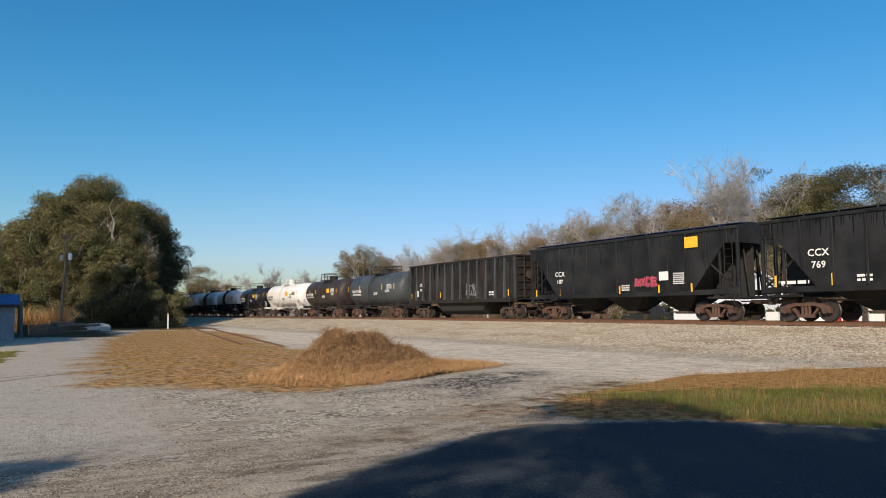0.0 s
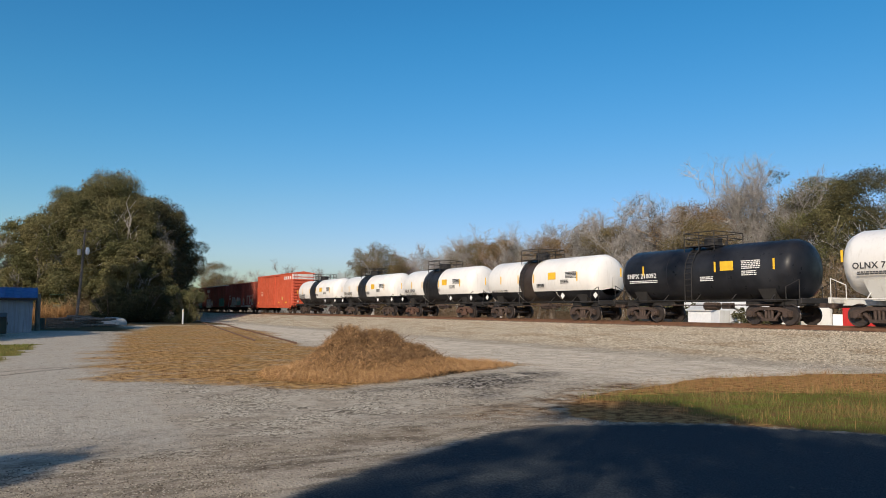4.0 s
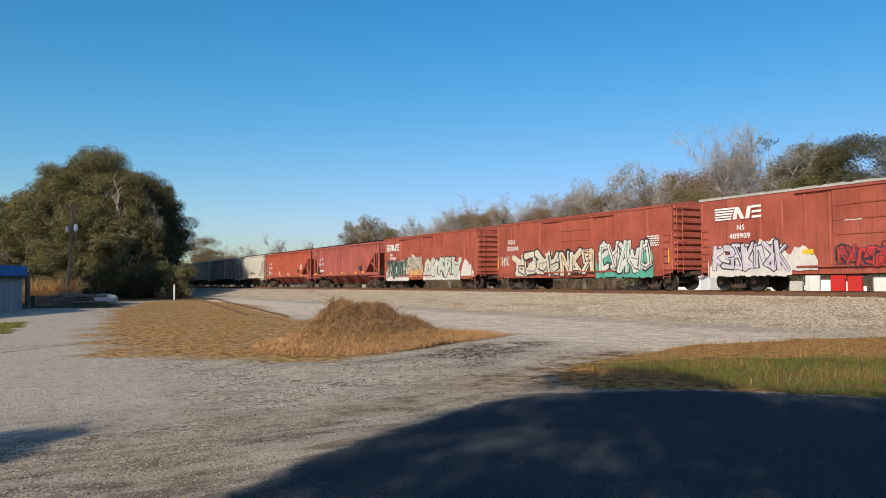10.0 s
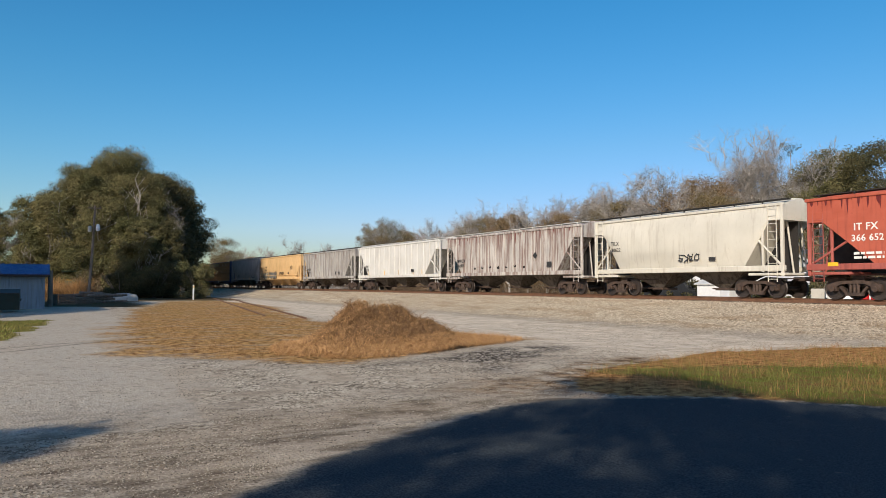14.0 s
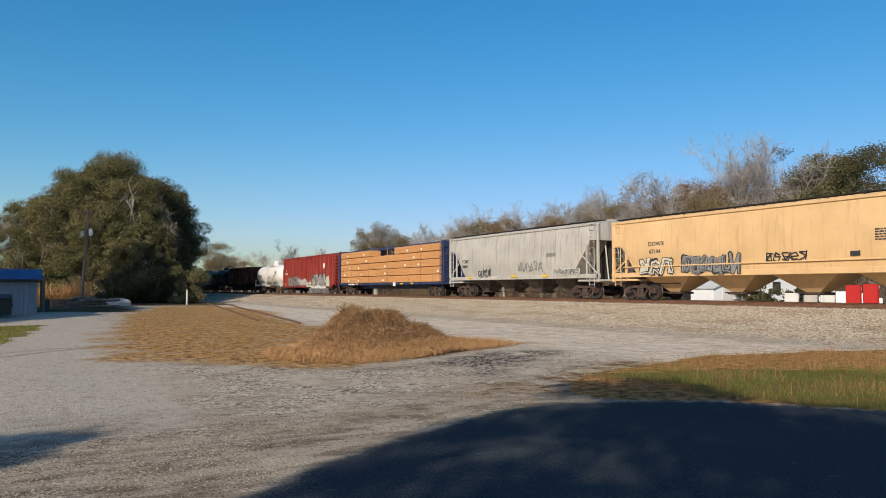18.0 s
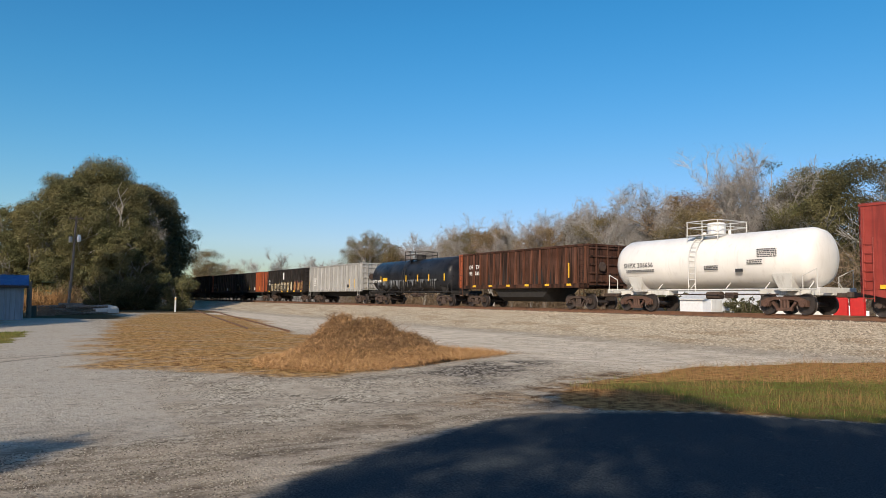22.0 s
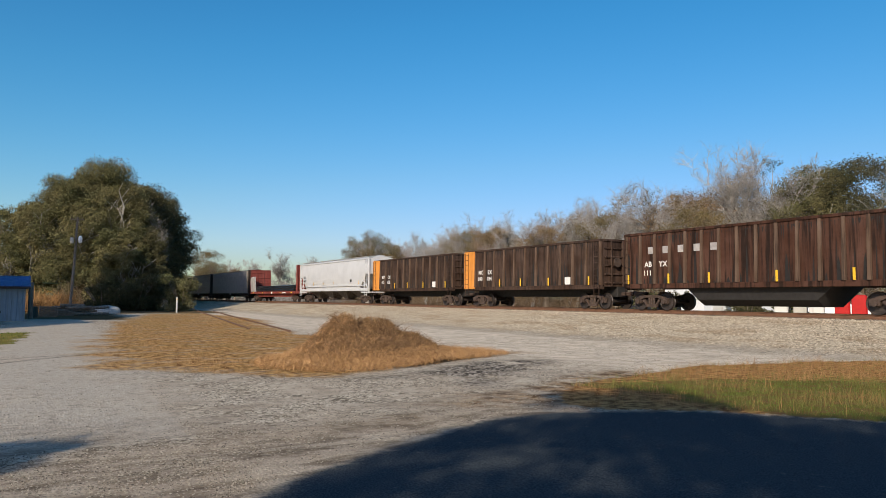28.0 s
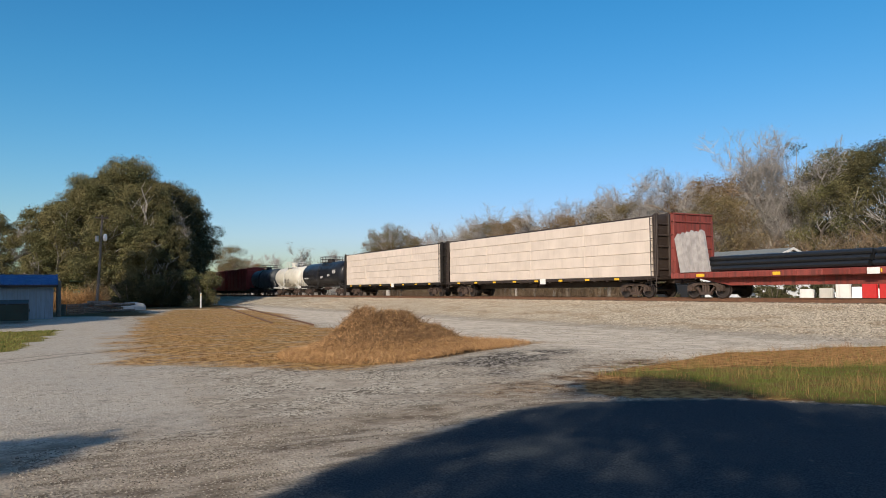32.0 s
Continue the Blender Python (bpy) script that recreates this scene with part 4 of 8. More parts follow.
c, a = hopper("black covered hopper car with white lettering", span(1), M_BLACK, 4.42, 3, 13, 0.0, 0.2, cutlen=2.6, rusty=True)
letters(c, "CCX", -a + 2.3, 2.75, 0.36, W, -1.61), letters(c, "769", -a + 2.45, 2.25, 0.34, W, -1.61)
bars(c, -a + 1.0, 1.75, 1, 1.3, 0.14, W, -1.57, 1), bars(c, -a + 4.3, 1.9, 2, 0.6, 0.1, W, -1.57, 2), strip_marks(c, [-a + 0.75, -a + 3.3, 0, 4], 1.5, -1.56, 0.5)
drips(c, a, -1.556, 4.3, 1.0, M_TAR, 301)
couple(1, c)
c, a = hopper("black covered hopper car with a pink tag and a yellow placard", span(2), M_BLACK, 4.42, 3, 13, 0.0, 0.2, cutlen=2.6, rusty=True, board=M_NAVY)
letters(c, "CCX", -a + 2.6, 2.6, 0.34, W, -1.61), letters(c, "107", -a + 2.75, 2.15, 0.3, W, -1.61)
strip_marks(c, [-a + 0.7, -a + 3, 0.2, 3, a - 2.7], 1.42, -1.56, 0.42)
part("placard", Build().box(a - 3.0, a - 2.2, -1.63, -1.61, 3.6, 4.15), M_YELLOW, c, "yellow square placard")
part("white_panel", Build().box(a - 4.7, a - 4.1, -1.63, -1.61, 2.05, 2.5), W, c)
graffiti(c, 1.4, 2.9, 1.75, 2.3, -1.61, G_PINK, G_BLACK, 3, 12)
bars(c, a - 3.8, 2.4, 6, 0.7, 0.06, W, -1.61, 3), bars(c, 0.4, 1.9, 3, 0.6, 0.07, W, -1.61, 4)
drips(c, a, -1.556, 4.3, 0.8, M_TAR, 302)
couple(2, c)
c, a = gondola("black ribbed open-top hopper car with chalk marks", span(3), M_GONBLACK, 4.25, 1.3, 14, True, None, 1, post_mat=M_CHAR)
letters(c, "CCX", -a + 1.7, 2.55, 0.3, W, -1.56), letters(c, "741", -a + 1.75, 2.15, 0.26, W, -1.56)
strip_marks(c, [-a + 0.4, -a + 5, 3.8, a - 0.9], 1.55, -1.56, 0.45)
part("white_panel", Build().box(-a + 1.0, -a + 1.5, -1.57, -1.55, 1.7, 2.2), W, c)
graffiti(c, 1.2, 2.6, 1.5, 2.6, -1.56, G_GREY, G_GREY, 2, 5), bars(c, a - 3.2, 1.9, 2, 0.8, 0.1, W, -1.56, 6)
drips(c, a, -1.555, 4.15, 1.3, M_TAR, 303, False, 0.3, 0.2)
couple(3, c)


def tank_print(c, a, r, mark, mat, x, yellow=True, seed=0, z=2.35, panel=True):
    y = -r - 0.006
    letters(c, mark, x, z, 0.3, mat, y)
    bars(c, x + 0.2, z - 0.12, 2, 2.0, 0.05, mat, y, seed)
    if yellow:
        part("placard", Build().box(1.6, 2.35, y - 0.01, y, 2.55, 3.0), M_YELLOW, c, "yellow data placard")
    if panel:
        bars(c, a - 2.6, 2.98, 5, 1.0, 0.05, mat, y, seed + 1), bars(c, 0.4, 2.3, 3, 0.8, 0.05, mat, y, seed + 3)
    bars(c, 2.8, 2.5, 3, 0.8, 0.05, mat, y, seed + 2)


c, a = tank("charcoal grey tank car with white stencils", span(4), M_CHAR, 1.5, zc=2.6, rusty=True)
tank_print(c, a, 1.5, "TCIX 175365", W, -a + 1.3, False, 10), strip_marks(c, [-a + 0.35, -a + 3.1, 2.1, a - 1.2], 2.5, -1.505, 0.5)
couple(4, c)
c, a = tank("brown-black tank car with white stencils", span(5), M_BROWNBLACK, 1.46, zc=2.55, rusty=True)
tank_print(c, a, 1.46, "SHPX 205385", W, -a + 0.9, True, 20), strip_marks(c, [-a + 0.3, -a + 1.9, -a + 3.6, a - 0.9], 2.5, -1.47, 0.45)
couple(5, c)
c, a = tank("white acid tank car with white ladder and tall dome", span(6), M_WHITE, 1.38, zc=2.62, rail_mat=M_OFFWHITE, sill_mat=M_OFFWHITE, tall_dome=True)
tank_print(c, a, 1.38, "OLNX 715168", K, -a + 0.7, True, 30), letters(c, "HYDROCHLORIC ACID", 2.9, 2.62, 0.16, K, -1.39), strip_marks(c, [-a + 0.3, -a + 3.1, 1.45, a - 0.8], 2.65, -1.385, 0.5)
graffiti(c, a - 0.9, a - 0.35, 1.6, 2.1, -1.3, G_BLACK, G_BLACK, 2, 9)
couple(6, c)
c, a = tank("glossy black tank car with white stencils", span(7), M_TANKBLACK, 1.42, zc=2.5)
tank_print(c, a, 1.42, "SHPX 210092", W, -a + 0.8, True, 40), strip_marks(c, [-a + 0.3, -a + 2.0, 1.3, a - 0.9], 2.5, -1.425, 0.5)
couple(7, c)
for i, mark, bm, bw in ((8, "", M_BROWNBLACK, (-1.5, -0.1)), (9, "SBLX 24352", M_TANKBLACK, (-1.6, 0.9)), (10, "TILX 600980", M_TANKBLACK, (-1.6, 0.3)), (11, "TILX 600502", M_TANKBLACK, (-1.6, 0.3))):
    c, a = tank("white tank car with a %s band and black belly" % ("brown-black" if i == 8 else "black"), span(i), M_WHITE, 1.46, bm, M_TANKBLACK, zc=2.55, bandw=bw, rusty=i == 9)
    tank_print(c, a, 1.46, mark or " ", K, -a + 0.9, True, 50 + i, 2.08, True)
    strip_marks(c, [-a + 0.25, -a + 2.2, bw[0] - 0.15, bw[1] + 0.15, a - 1.5], 2.4, -1.475, 0.55)
    for x in (a - 2.9, a + 0.1, -a + 0.4):
        dm = Build()
        dm.add([(x - 0.2, -1.44, 1.5), (x, -1.44, 1.3), (x + 0.2, -1.44, 1.5), (x, -1.44, 1.7)], [(0, 1, 2, 3)])
        dm.add([(x - 0.2, -1.43, 1.5), (x, -1.43, 1.3), (x + 0.2, -1.43, 1.5), (x, -1.43, 1.7)], [(0, 3, 2, 1)])
        part("hazard_diamond", dm, W, c)
    couple(i, c)
c, a = boxcar("tall bright orange-red box car with a white upper end", span(12), M_ORANGERED, 5.05, 0, (-2.3, 0.9), 1.0)
for k, ch in enumerate("GATX"):
    bars(c, a - 3.0 + k * 0.75, 4.75, 1, 0.4, 0.42, W, -1.56, 60 + k)
part("end_cap_panel", Build().soft(a + 0.02, a + 0.10, -1.5, 1.5, 4.35, 5.0, 0.02), M_OFFWHITE, c, "white painted top of the car end")
bars(c, -a + 1.9, 2.9, 3, 1.0, 0.13, G_PALE, -1.56, 64), strip_marks(c, [-a + 0.7, -1.6, 2.6, 5.6], 1.3, -1.56, 0.16, 0.5)
part("data_plate", Build().box(3.8, 4.2, -1.58, -1.56, 1.75, 2.15), G_YELLOW, c)
couple(12, c)
c, a = boxcar("red box car with white graffiti along its lower half", span(13), M_BOXRED, 4.42, 9, (-1.6, 1.6), 1.05)
L2 = 2 * a
for u0, u1, z0, z1, y, sd in ((0.0, 0.035, 1.1, 2.75, -1.571, 701), (0.15, 0.335, 1.08, 2.5, -1.571, 702), (0.35, 0.53, 1.25, 2.45, -1.635, 703), (0.54, 0.66, 1.08, 2.55, -1.571, 704), (0.92, 1.0, 1.3, 3.05, -1.571, 705)):
    spray_cloud(c, -a + u0 * L2, -a + u1 * L2, z0, z1, y, G_WHITE, sd, 0.12)
for u0, u1, z0, z1 in ((0.1, 0.34, 0.82, 1.1), (0.54, 0.9, 0.82, 1.1), (0.75, 0.92, 2.38, 2.52), (0.75, 0.77, 1.3, 2.4), (0.84, 0.86, 1.3, 2.4)):
    part("whitewash_band", Build().box(-a + u0 * L2, -a + u1 * L2, -1.574, -1.560, z0, z1), G_CREAM, c, "cream paint border")
for u, z, w, h, m in ((0.235, 1.62, 0.55, 0.42, G_GREY), (0.30, 1.4, 0.3, 0.5, G_TEAL), (0.59, 1.45, 0.5, 0.34, G_GREY), (0.62, 1.95, 0.4, 0.3, G_CREAM), (0.885, 1.6, 0.5, 0.45, G_CREAM)):
    part("painted_patch", Build().box(-a + u * L2, -a + u * L2 + w, -1.577, -1.572, z, z + h), m, c)
graffiti(c, -a + 0.16 * L2, -a + 0.33 * L2, 1.2, 2.2, -1.574, G_WHITE, G_GREY, 4, 70), graffiti(c, -1.9, 0.6, 1.3, 1.75, -1.64, G_TEAL, G_GREY, 4, 71), graffiti(c, -0.9, 0.9, 1.7, 2.3, -1.64, G_GREY, G_GREY, 3, 72), graffiti(c, -a + 0.545 * L2, -a + 0.655 * L2, 1.15, 1.8, -1.574, G_LILAC, G_GREY, 3, 73)
letters(c, "BK TY", -a + 0.7, 2.4, 0.3, W, -1.57), letters(c, "150700", -a + 0.75, 2.0, 0.34, W, -1.57), strip_marks(c, [-a + 0.4, -a + 3.0, -1.9, 3, a - 0.4], 1.5, -1.66, 0.55)
couple(13, c)


def rail_logo(c, x, z, s):
    """Plain slanting bars and heavy blocks, no lettering."""
    def slab(u0, u1, z0, z1, lean, y):
        q = Build().add([(x + u0 * s, y, z + z0 * s), (x + u1 * s, y, z + z0 * s), (x + (u1 + lean) * s, y, z + z1 * s), (x + (u0 + lean) * s, y, z + z1 * s)], [(0, 1, 2, 3)])
        part("emblem_bar", q, W, c)

    for k in range(5):
        slab(0, 0.95 + k * 0.05, k * 0.13, k * 0.13 + 0.08, 0.02, -1.612)
    for o in (1.05, 1.75):
        slab(o, o + 0.22, 0, 0.6, 0.14, -1.613)
    slab(1.5, 1.72, 0, 0.6, -0.3, -1.6135)
    for q in (0.0, 0.25, 0.49):
        slab(2.1, 2.6, q, q + 0.12, 0.05, -1.614)


c, a = boxcar("faded red box car with teal and lilac graffiti", span(14), M_BOXRED, 4.38, 15, (-0.9, 2.2), 1.05, roof=M_GREYCAR)
rail_logo(c, -a + 0.9, 3.35, 0.95), letters(c, "NS", -a + 2.1, 2.85, 0.28, W, -1.615), letters(c, "409909", -a + 1.7, 2.45, 0.3, W, -1.615)
graffiti(c, -a + 0.7, -3.0, 1.15, 2.3, -1.61, G_LILAC, G_BLACK, 5, 80, G_WHITE, G_WHITE), spray_cloud(c, 3.0, 6.7, 1.15, 2.35, -1.61, G_TEAL, 83, 0.2), graffiti(c, 3.3, 6.2, 1.3, 2.3, -1.612, G_TEAL, G_GREEN, 4, 81), spray_cloud(c, -3.2, -1.6, 1.15, 2.0, -1.61, G_WHITE, 84, 0.5), part("painted_patch", Build().box(-0.8, 2.0, -1.675, -1.668, 1.3, 1.75), G_BLACK, c), graffiti(c, -0.7, 1.9, 1.3, 1.95, -1.676, G_RED, G_BLACK, 5, 82)
strip_marks(c, [a - 0.6, -2.0], 1.6, -1.61, 0.2, 0.5), part("door_panel_print", Build().box(-0.4, 0.3, -1.64, -1.63, 2.9, 3.0), W, c)
couple(14, c)
c, a = boxcar("red box car with large white graffiti letters", span(15), M_BOXRED, 4.38, 11, (-1.0, 2.0), 1.05, louvre=True)
letters(c, "SOU", -a + 1.3, 3.05, 0.34, W, -1.605), letters(c, "550384", -a + 1.2, 2.6, 0.34, W, -1.605)
graffiti(c, -a + 1.9, -1.0, 1.15, 2.6, -1.605, G_CREAM, G_BLACK, 3, 90, G_GREY), graffiti(c, -1.0, 1.9, 1.15, 2.4, -1.665, G_CREAM, G_BLACK, 2, 91, G_YELLOW), graffiti(c, 2.4, 6.3, 1.15, 2.9, -1.61, G_WHITE, G_BLACK, 4, 92, G_TEAL, G_TEAL)
graffiti(c, -a + 0.3, -a + 1.5, 1.8, 2.3, -1.605, G_WHITE, G_WHITE, 3, 93), bars(c, a - 1.6, 2.9, 5, 0.8, 0.07, W, -1.605, 94), strip_marks(c, [-a + 0.15, a - 0.15], 1.4, -1.62, 0.8)
couple(15, c)
c, a = boxcar("red box car with cream and green graffiti panels", span(16) - 0.9, M_BOXRED, 4.36, 11, (-3.1, -0.4), 1.05)
rail_logo(c, -a + 0.5, 3.3, 0.95), letters(c, "NS", -a + 1.2, 2.85, 0.3, W, -1.605), letters(c, "451067", -a + 1.1, 2.5, 0.32, W, -1.605)
graffiti(c, -a + 0.6, -3.1, 1.1, 2.5, -1.605, G_GREEN, G_BLACK, 7, 100, G_WHITE, G_WHITE), graffiti(c, -3.0, -0.5, 1.7, 2.8, -1.665, G_CREAM, G_BLACK, 4, 101, None, G_CREAM), graffiti(c, -0.1, 5.2, 1.15, 2.5, -1.605, G_SAGE, G_BLACK, 4, 102, G_WHITE, G_WHITE), spray_cloud(c, 5.5, 7.2, 1.2, 2.3, -1.605, G_WHITE, 104, 0.6), graffiti(c, -2.8, -0.6, 1.2, 1.7, -1.665, G_YELLOW, G_RED, 3, 103)
strip_marks(c, [-a + 0.6, -4, 1, 4, a - 0.6], 1.2, -1.58, 0.16, 0.5)
couple(16, c, 0.45)
c, a = hopper("maroon covered hopper car with white lettering", span(17), M_MAROON, 4.28, 4, 11, 0.0, 0.2, cutlen=2.9, cut=1.0)
letters(c, "IT FX", -a + 2.3, 2.9, 0.36, W, -1.62), letters(c, "366 376", -a + 2.1, 2.42, 0.34, W, -1.62), bars(c, -a + 2.2, 1.95, 2, 1.4, 0.1, W, -1.62, 110)
strip_marks(c, [-a + 1.0, -3, 0, 3.5, a - 3.2], 1.42, -1.62, 0.18, 0.5), part("data_plate", Build().box(a - 4.1, a - 3.6, -1.63, -1.61, 1.7, 2.15), K, c)
drips(c, a, -1.556, 4.2, 0.8, M_DARKRED, 317, False, 0.4)
couple(17, c)
c, a = hopper("brick-red smooth covered hopper car with white lettering", span(18), M_HOPRED, 4.28, 4, 0, 0.0, 0.2, cutlen=2.9, cut=1.0, fmat=M_MAROON, bay_mat=M_MAROON)
letters(c, "IT FX", -a + 2.1, 2.85, 0.34, W, -1.57), letters(c, "366 652", -a + 2.0, 2.4, 0.32, W, -1.57), bars(c, -a + 2.1, 1.95, 2, 1.2, 0.1, W, -1.57, 120)
part("data_plate", Build().box(a - 4.1, a - 3.6, -1.58, -1.56, 1.75, 2.15), K, c), bars(c, a - 3.3, 2.7, 6, 0.7, 0.06, W, -1.57, 121), bars(c, -a + 6, 2.0, 5, 0.5, 0.06, W, -1.57, 122), bars(c, 0.8, 1.75, 3, 0.5, 0.06, W, -1.57, 123)
strip_marks(c, [-a + 1.2, -2, 1.6, a - 2.9], 1.4, -1.56, 0.16, 0.45)
drips(c, a, -1.556, 4.2, 0.7, M_DARKRED, 318, False, 0.45, 0.14)
couple(18, c)
c, a = hopper("short cream-grey covered hopper car with round sides", span(19), M_CREAM, 4.3, 2, 0, 0.14, 0.22, cutlen=2.1, fmat=M_CREAM, bay_mat=M_BAYDARK)
letters(c, "TILX", -a + 1.5, 2.85, 0.26, K, -1.56), letters(c, "30622", -a + 1.55, 2.5, 0.24, K, -1.56), graffiti(c, 0.2, 1.6, 1.75, 2.25, -1.56, G_BLACK, G_BLACK, 3, 130)
part("data_plate", Build().box(2.2, 2.6, -1.57, -1.55, 1.8, 1.98), K, c)
couple(19, c)
c, a = hopper("dirty white covered hopper car with rust-brown streaks", span(20), M_DIRTYWHITE, 4.3, 3, 15, 0.0, 0.2, cutlen=2.4, board=M_OFFWHITE, bay_mat=M_BAYDARK)
letters(c, "MWCX", -a + 1.9, 2.3, 0.3, K, -1.62), letters(c, "461935", -a + 1.9, 1.95, 0.28, K, -1.62)
part("data_plate", Build().box(5.0, 5.5, -1.63, -1.61, 1.75, 2.1), K, c)
for k in range(7):
    spray_cloud(c, -a + 4.3 + k * 1.05, -a + 4.55 + k * 1.05, 1.72 + 0.04 * (k % 3), 2.12 + 0.05 * (k % 2), -1.56, M_SOOT, 140 + k, 0.4, "sooty_smudge")
part("black_diamond", Build().add([(3.5, -1.62, 2.55), (3.75, -1.62, 2.3), (4.0, -1.62, 2.55), (3.75, -1.62, 2.8)], [(0, 1, 2, 3)]), K, c)
drips(c, a, -1.556, 4.25, 1.1, M_RUSTRUN, 320, False, 0.3)
couple(20, c)
c, a = hopper("chalky white covered hopper car with vertical ribs", span(21), M_OFFWHITE, 4.3, 3, 15, 0.0, 0.2, cutlen=2.6, board=M_OFFWHITE, bay_mat=M_BAYDARK)
letters(c, "SFBX", -a + 2.0, 2.25, 0.28, K, -1.62), letters(c, "252250", -a + 1.95, 1.9, 0.26, K, -1.62), strip_marks(c, [-a + 2.9, -2, 1, 4, a - 3], 1.5, -1.62, 0.4, 0.08)
part("data_plate", Build().box(3.6, 4.1, -1.63, -1.61, 1.7, 1.95), K, c)
couple(21, c)
c, a = hopper("grimy grey ribbed covered hopper car", span(22), M_GREYDIRT, 4.3, 3, 15, 0.0, 0.2, cutlen=2.6, bay_mat=M_BAYDARK)
letters(c, "MW CX", -a + 1.9, 2.25, 0.3, K, -1.62), letters(c, "46 28 49", -a + 1.8, 1.9, 0.28, K, -1.62), part("data_plate", Build().box(3.0, 3.3, -1.63, -1.61, 1.7, 2.0).box(4.0, 4.3, -1.63, -1.61, 1.7, 2.0), K, c)
drips(c, a, -1.556, 4.25, 0.8, M_RUSTRUN, 322, False, 0.6, 0.08)
couple(22, c)
c, a = hopper("long tan covered hopper car with outlined graffiti", span(23), M_TAN, 4.36, 4, 0, 0.1, 0.2, cutlen=1.9, cut=1.4, bay_mat=M_TAN)
letters(c, "DOWX", -a + 2.9, 2.9, 0.28, K, -1.56), letters(c, "67104", -a + 2.95, 2.5, 0.26, K, -1.56), graffiti(c, -a + 2.3, -a + 4.4, 1.35, 2.25, -1.56, G_CREAM, G_BLACK, 2, 150), graffiti(c, -a + 5.2, -a + 8.6, 1.35, 2.35, -1.56, G_GREY, G_BLACK, 5, 151), graffiti(c, -a + 10, -a + 12, 1.8, 2.3, -1.56, G_BLACK, G_BLACK, 4, 152)
part("side_rub_rail", Build().soft(-a + 1, a - 1, -1.58, -1.5, 1.78, 1.84, 0.01), M_TAN, c), bars(c, a - 4.2, 3.0, 5, 1.0, 0.06, K, -1.56, 153), part("data_plate", Build().box(a - 5.2, a - 4.8, -1.57, -1.55, 1.95, 2.15), K, c)
couple(23, c)
c, a = hopper("light grey covered hopper car with round sides and graffiti scrawls", span(24), M_GREYCAR, 4.5, 4, 0, 0.12, 0.2, cutlen=2.4, cut=1.0, bay_mat=M_BAYDARK)
letters(c, "TCMX", -a + 2.1, 2.55, 0.28, K, -1.56), letters(c, "20810", -a + 2.15, 2.2, 0.26, K, -1.56), graffiti(c, -a + 4.4, -a + 6.0, 1.4, 2.1, -1.56, G_BLACK, G_BLACK, 4, 160), graffiti(c, 0.6, 3.5, 1.7, 2.5, -1.56, G_GREY, G_GREY, 4, 161), graffiti(c, 4.6, 7.0, 1.5, 1.85, -1.56, G_BLACK, G_WHITE, 7, 162)
strip_marks(c, [-5.5, 0.2, 3.7], 1.38, -1.55, 0.14, 0.6), bars(c, 3.8, 2.9, 6, 1.0, 0.025, G_GREY, -1.56, 163)
couple(24, c)
c, a = centerbeam("centre-beam flat car with navy blue ends and frame", span(25), M_NAVY, None)
bars(c, -a + 2.8, 1.12, 1, 1.6, 0.16, W, -1.55, 165), part("data_plate", Build().box(2.2, 2.7, -1.56, -1.54, 0.85, 1.2), W, c), strip_marks(c, [-a + 5, 4, 6], 1.0, -1.55, 0.12, 0.5)
couple(25, c), TRAIN.append((lumber_load("tiers of bright sawn lumber bundles on a flat car", a, M_LUMBER, M_TAG), TRAIN[-1][1]))
c, a = boxcar("dark red box car with silver graffiti", span(26), M_UPRED, 4.42, 15, (-2.2, 0.8), 1.05, inset=1.25)
letters(c, "UP", -a + 1.2, 2.75, 0.28, W, -1.615), letters(c, "463266", -a + 1.0, 2.4, 0.3, W, -1.615), graffiti(c, -a + 2.3, -2.3, 1.1, 2.2, -1.61, G_GREY, G_BLACK, 5, 170, G_WHITE), graffiti(c, 2.2, a - 2.2, 1.1, 2.45, -1.61, G_GREY, G_BLACK, 6, 171, G_WHITE, G_WHITE), spray_cloud(c, a - 2.4, a - 0.9, 1.1, 2.5, -1.611, G_SAGE, 173, 0.3), spray_cloud(c, 0.5, 2.3, 1.05, 1.7, -1.676, G_SAGE, 174, 0.5), graffiti(c, -2.1, 0.7, 1.2, 1.8, -1.67, G_WHITE, G_GREY, 5, 172)
part("shield_emblem", Build().add([(6.0, -1.62, 3.5), (6.6, -1.62, 3.5), (6.6, -1.62, 3.1), (6.3, -1.62, 2.85), (6.0, -1.62, 3.1)], [(0, 4, 3, 2, 1)]), W, c, "white shield emblem"), strip_marks(c, [-a + 1, -3, 3, a - 2], 1.1, -1.61, 0.16, 0.5)
couple(26, c)
c, a = tank("cream-white tank car with white rails and rusty trucks", span(27), M_WHITE, 1.36, zc=2.55, rail_mat=M_OFFWHITE, sill_mat=M_OFFWHITE, tall_dome=True, rusty=True)
tank_print(c, a, 1.36, "SHPX 206656", K, -a + 0.9, False, 180), part("data_plate", Build().box(2.2, 2.6, -1.39, -1.37, 1.95, 2.1), K, c)
couple(27, c)
c, a = gondola("rusty brown gondola car with yellow marks along its sill", span(28), M_RUSTBROWN, 3.85, 1.45, 17, True, M_DEEPORANGE, -1, panel_w=0.35, post_mat=M_RUSTPOST)
panel_letters(c, "OR TX", a, 17, 1, 2.75, 0.34, W, -1.56), panel_letters(c, "93 031", a, 17, 1, 2.3, 0.32, W, -1.56), strip_marks(c, [-a + 2 + 2.1 * k for k in range(6)], 1.42, -1.63, 0.13, 0.42), strip_marks(c, [a - 1.5], 1.9, -1.7, 0.9, 0.1)
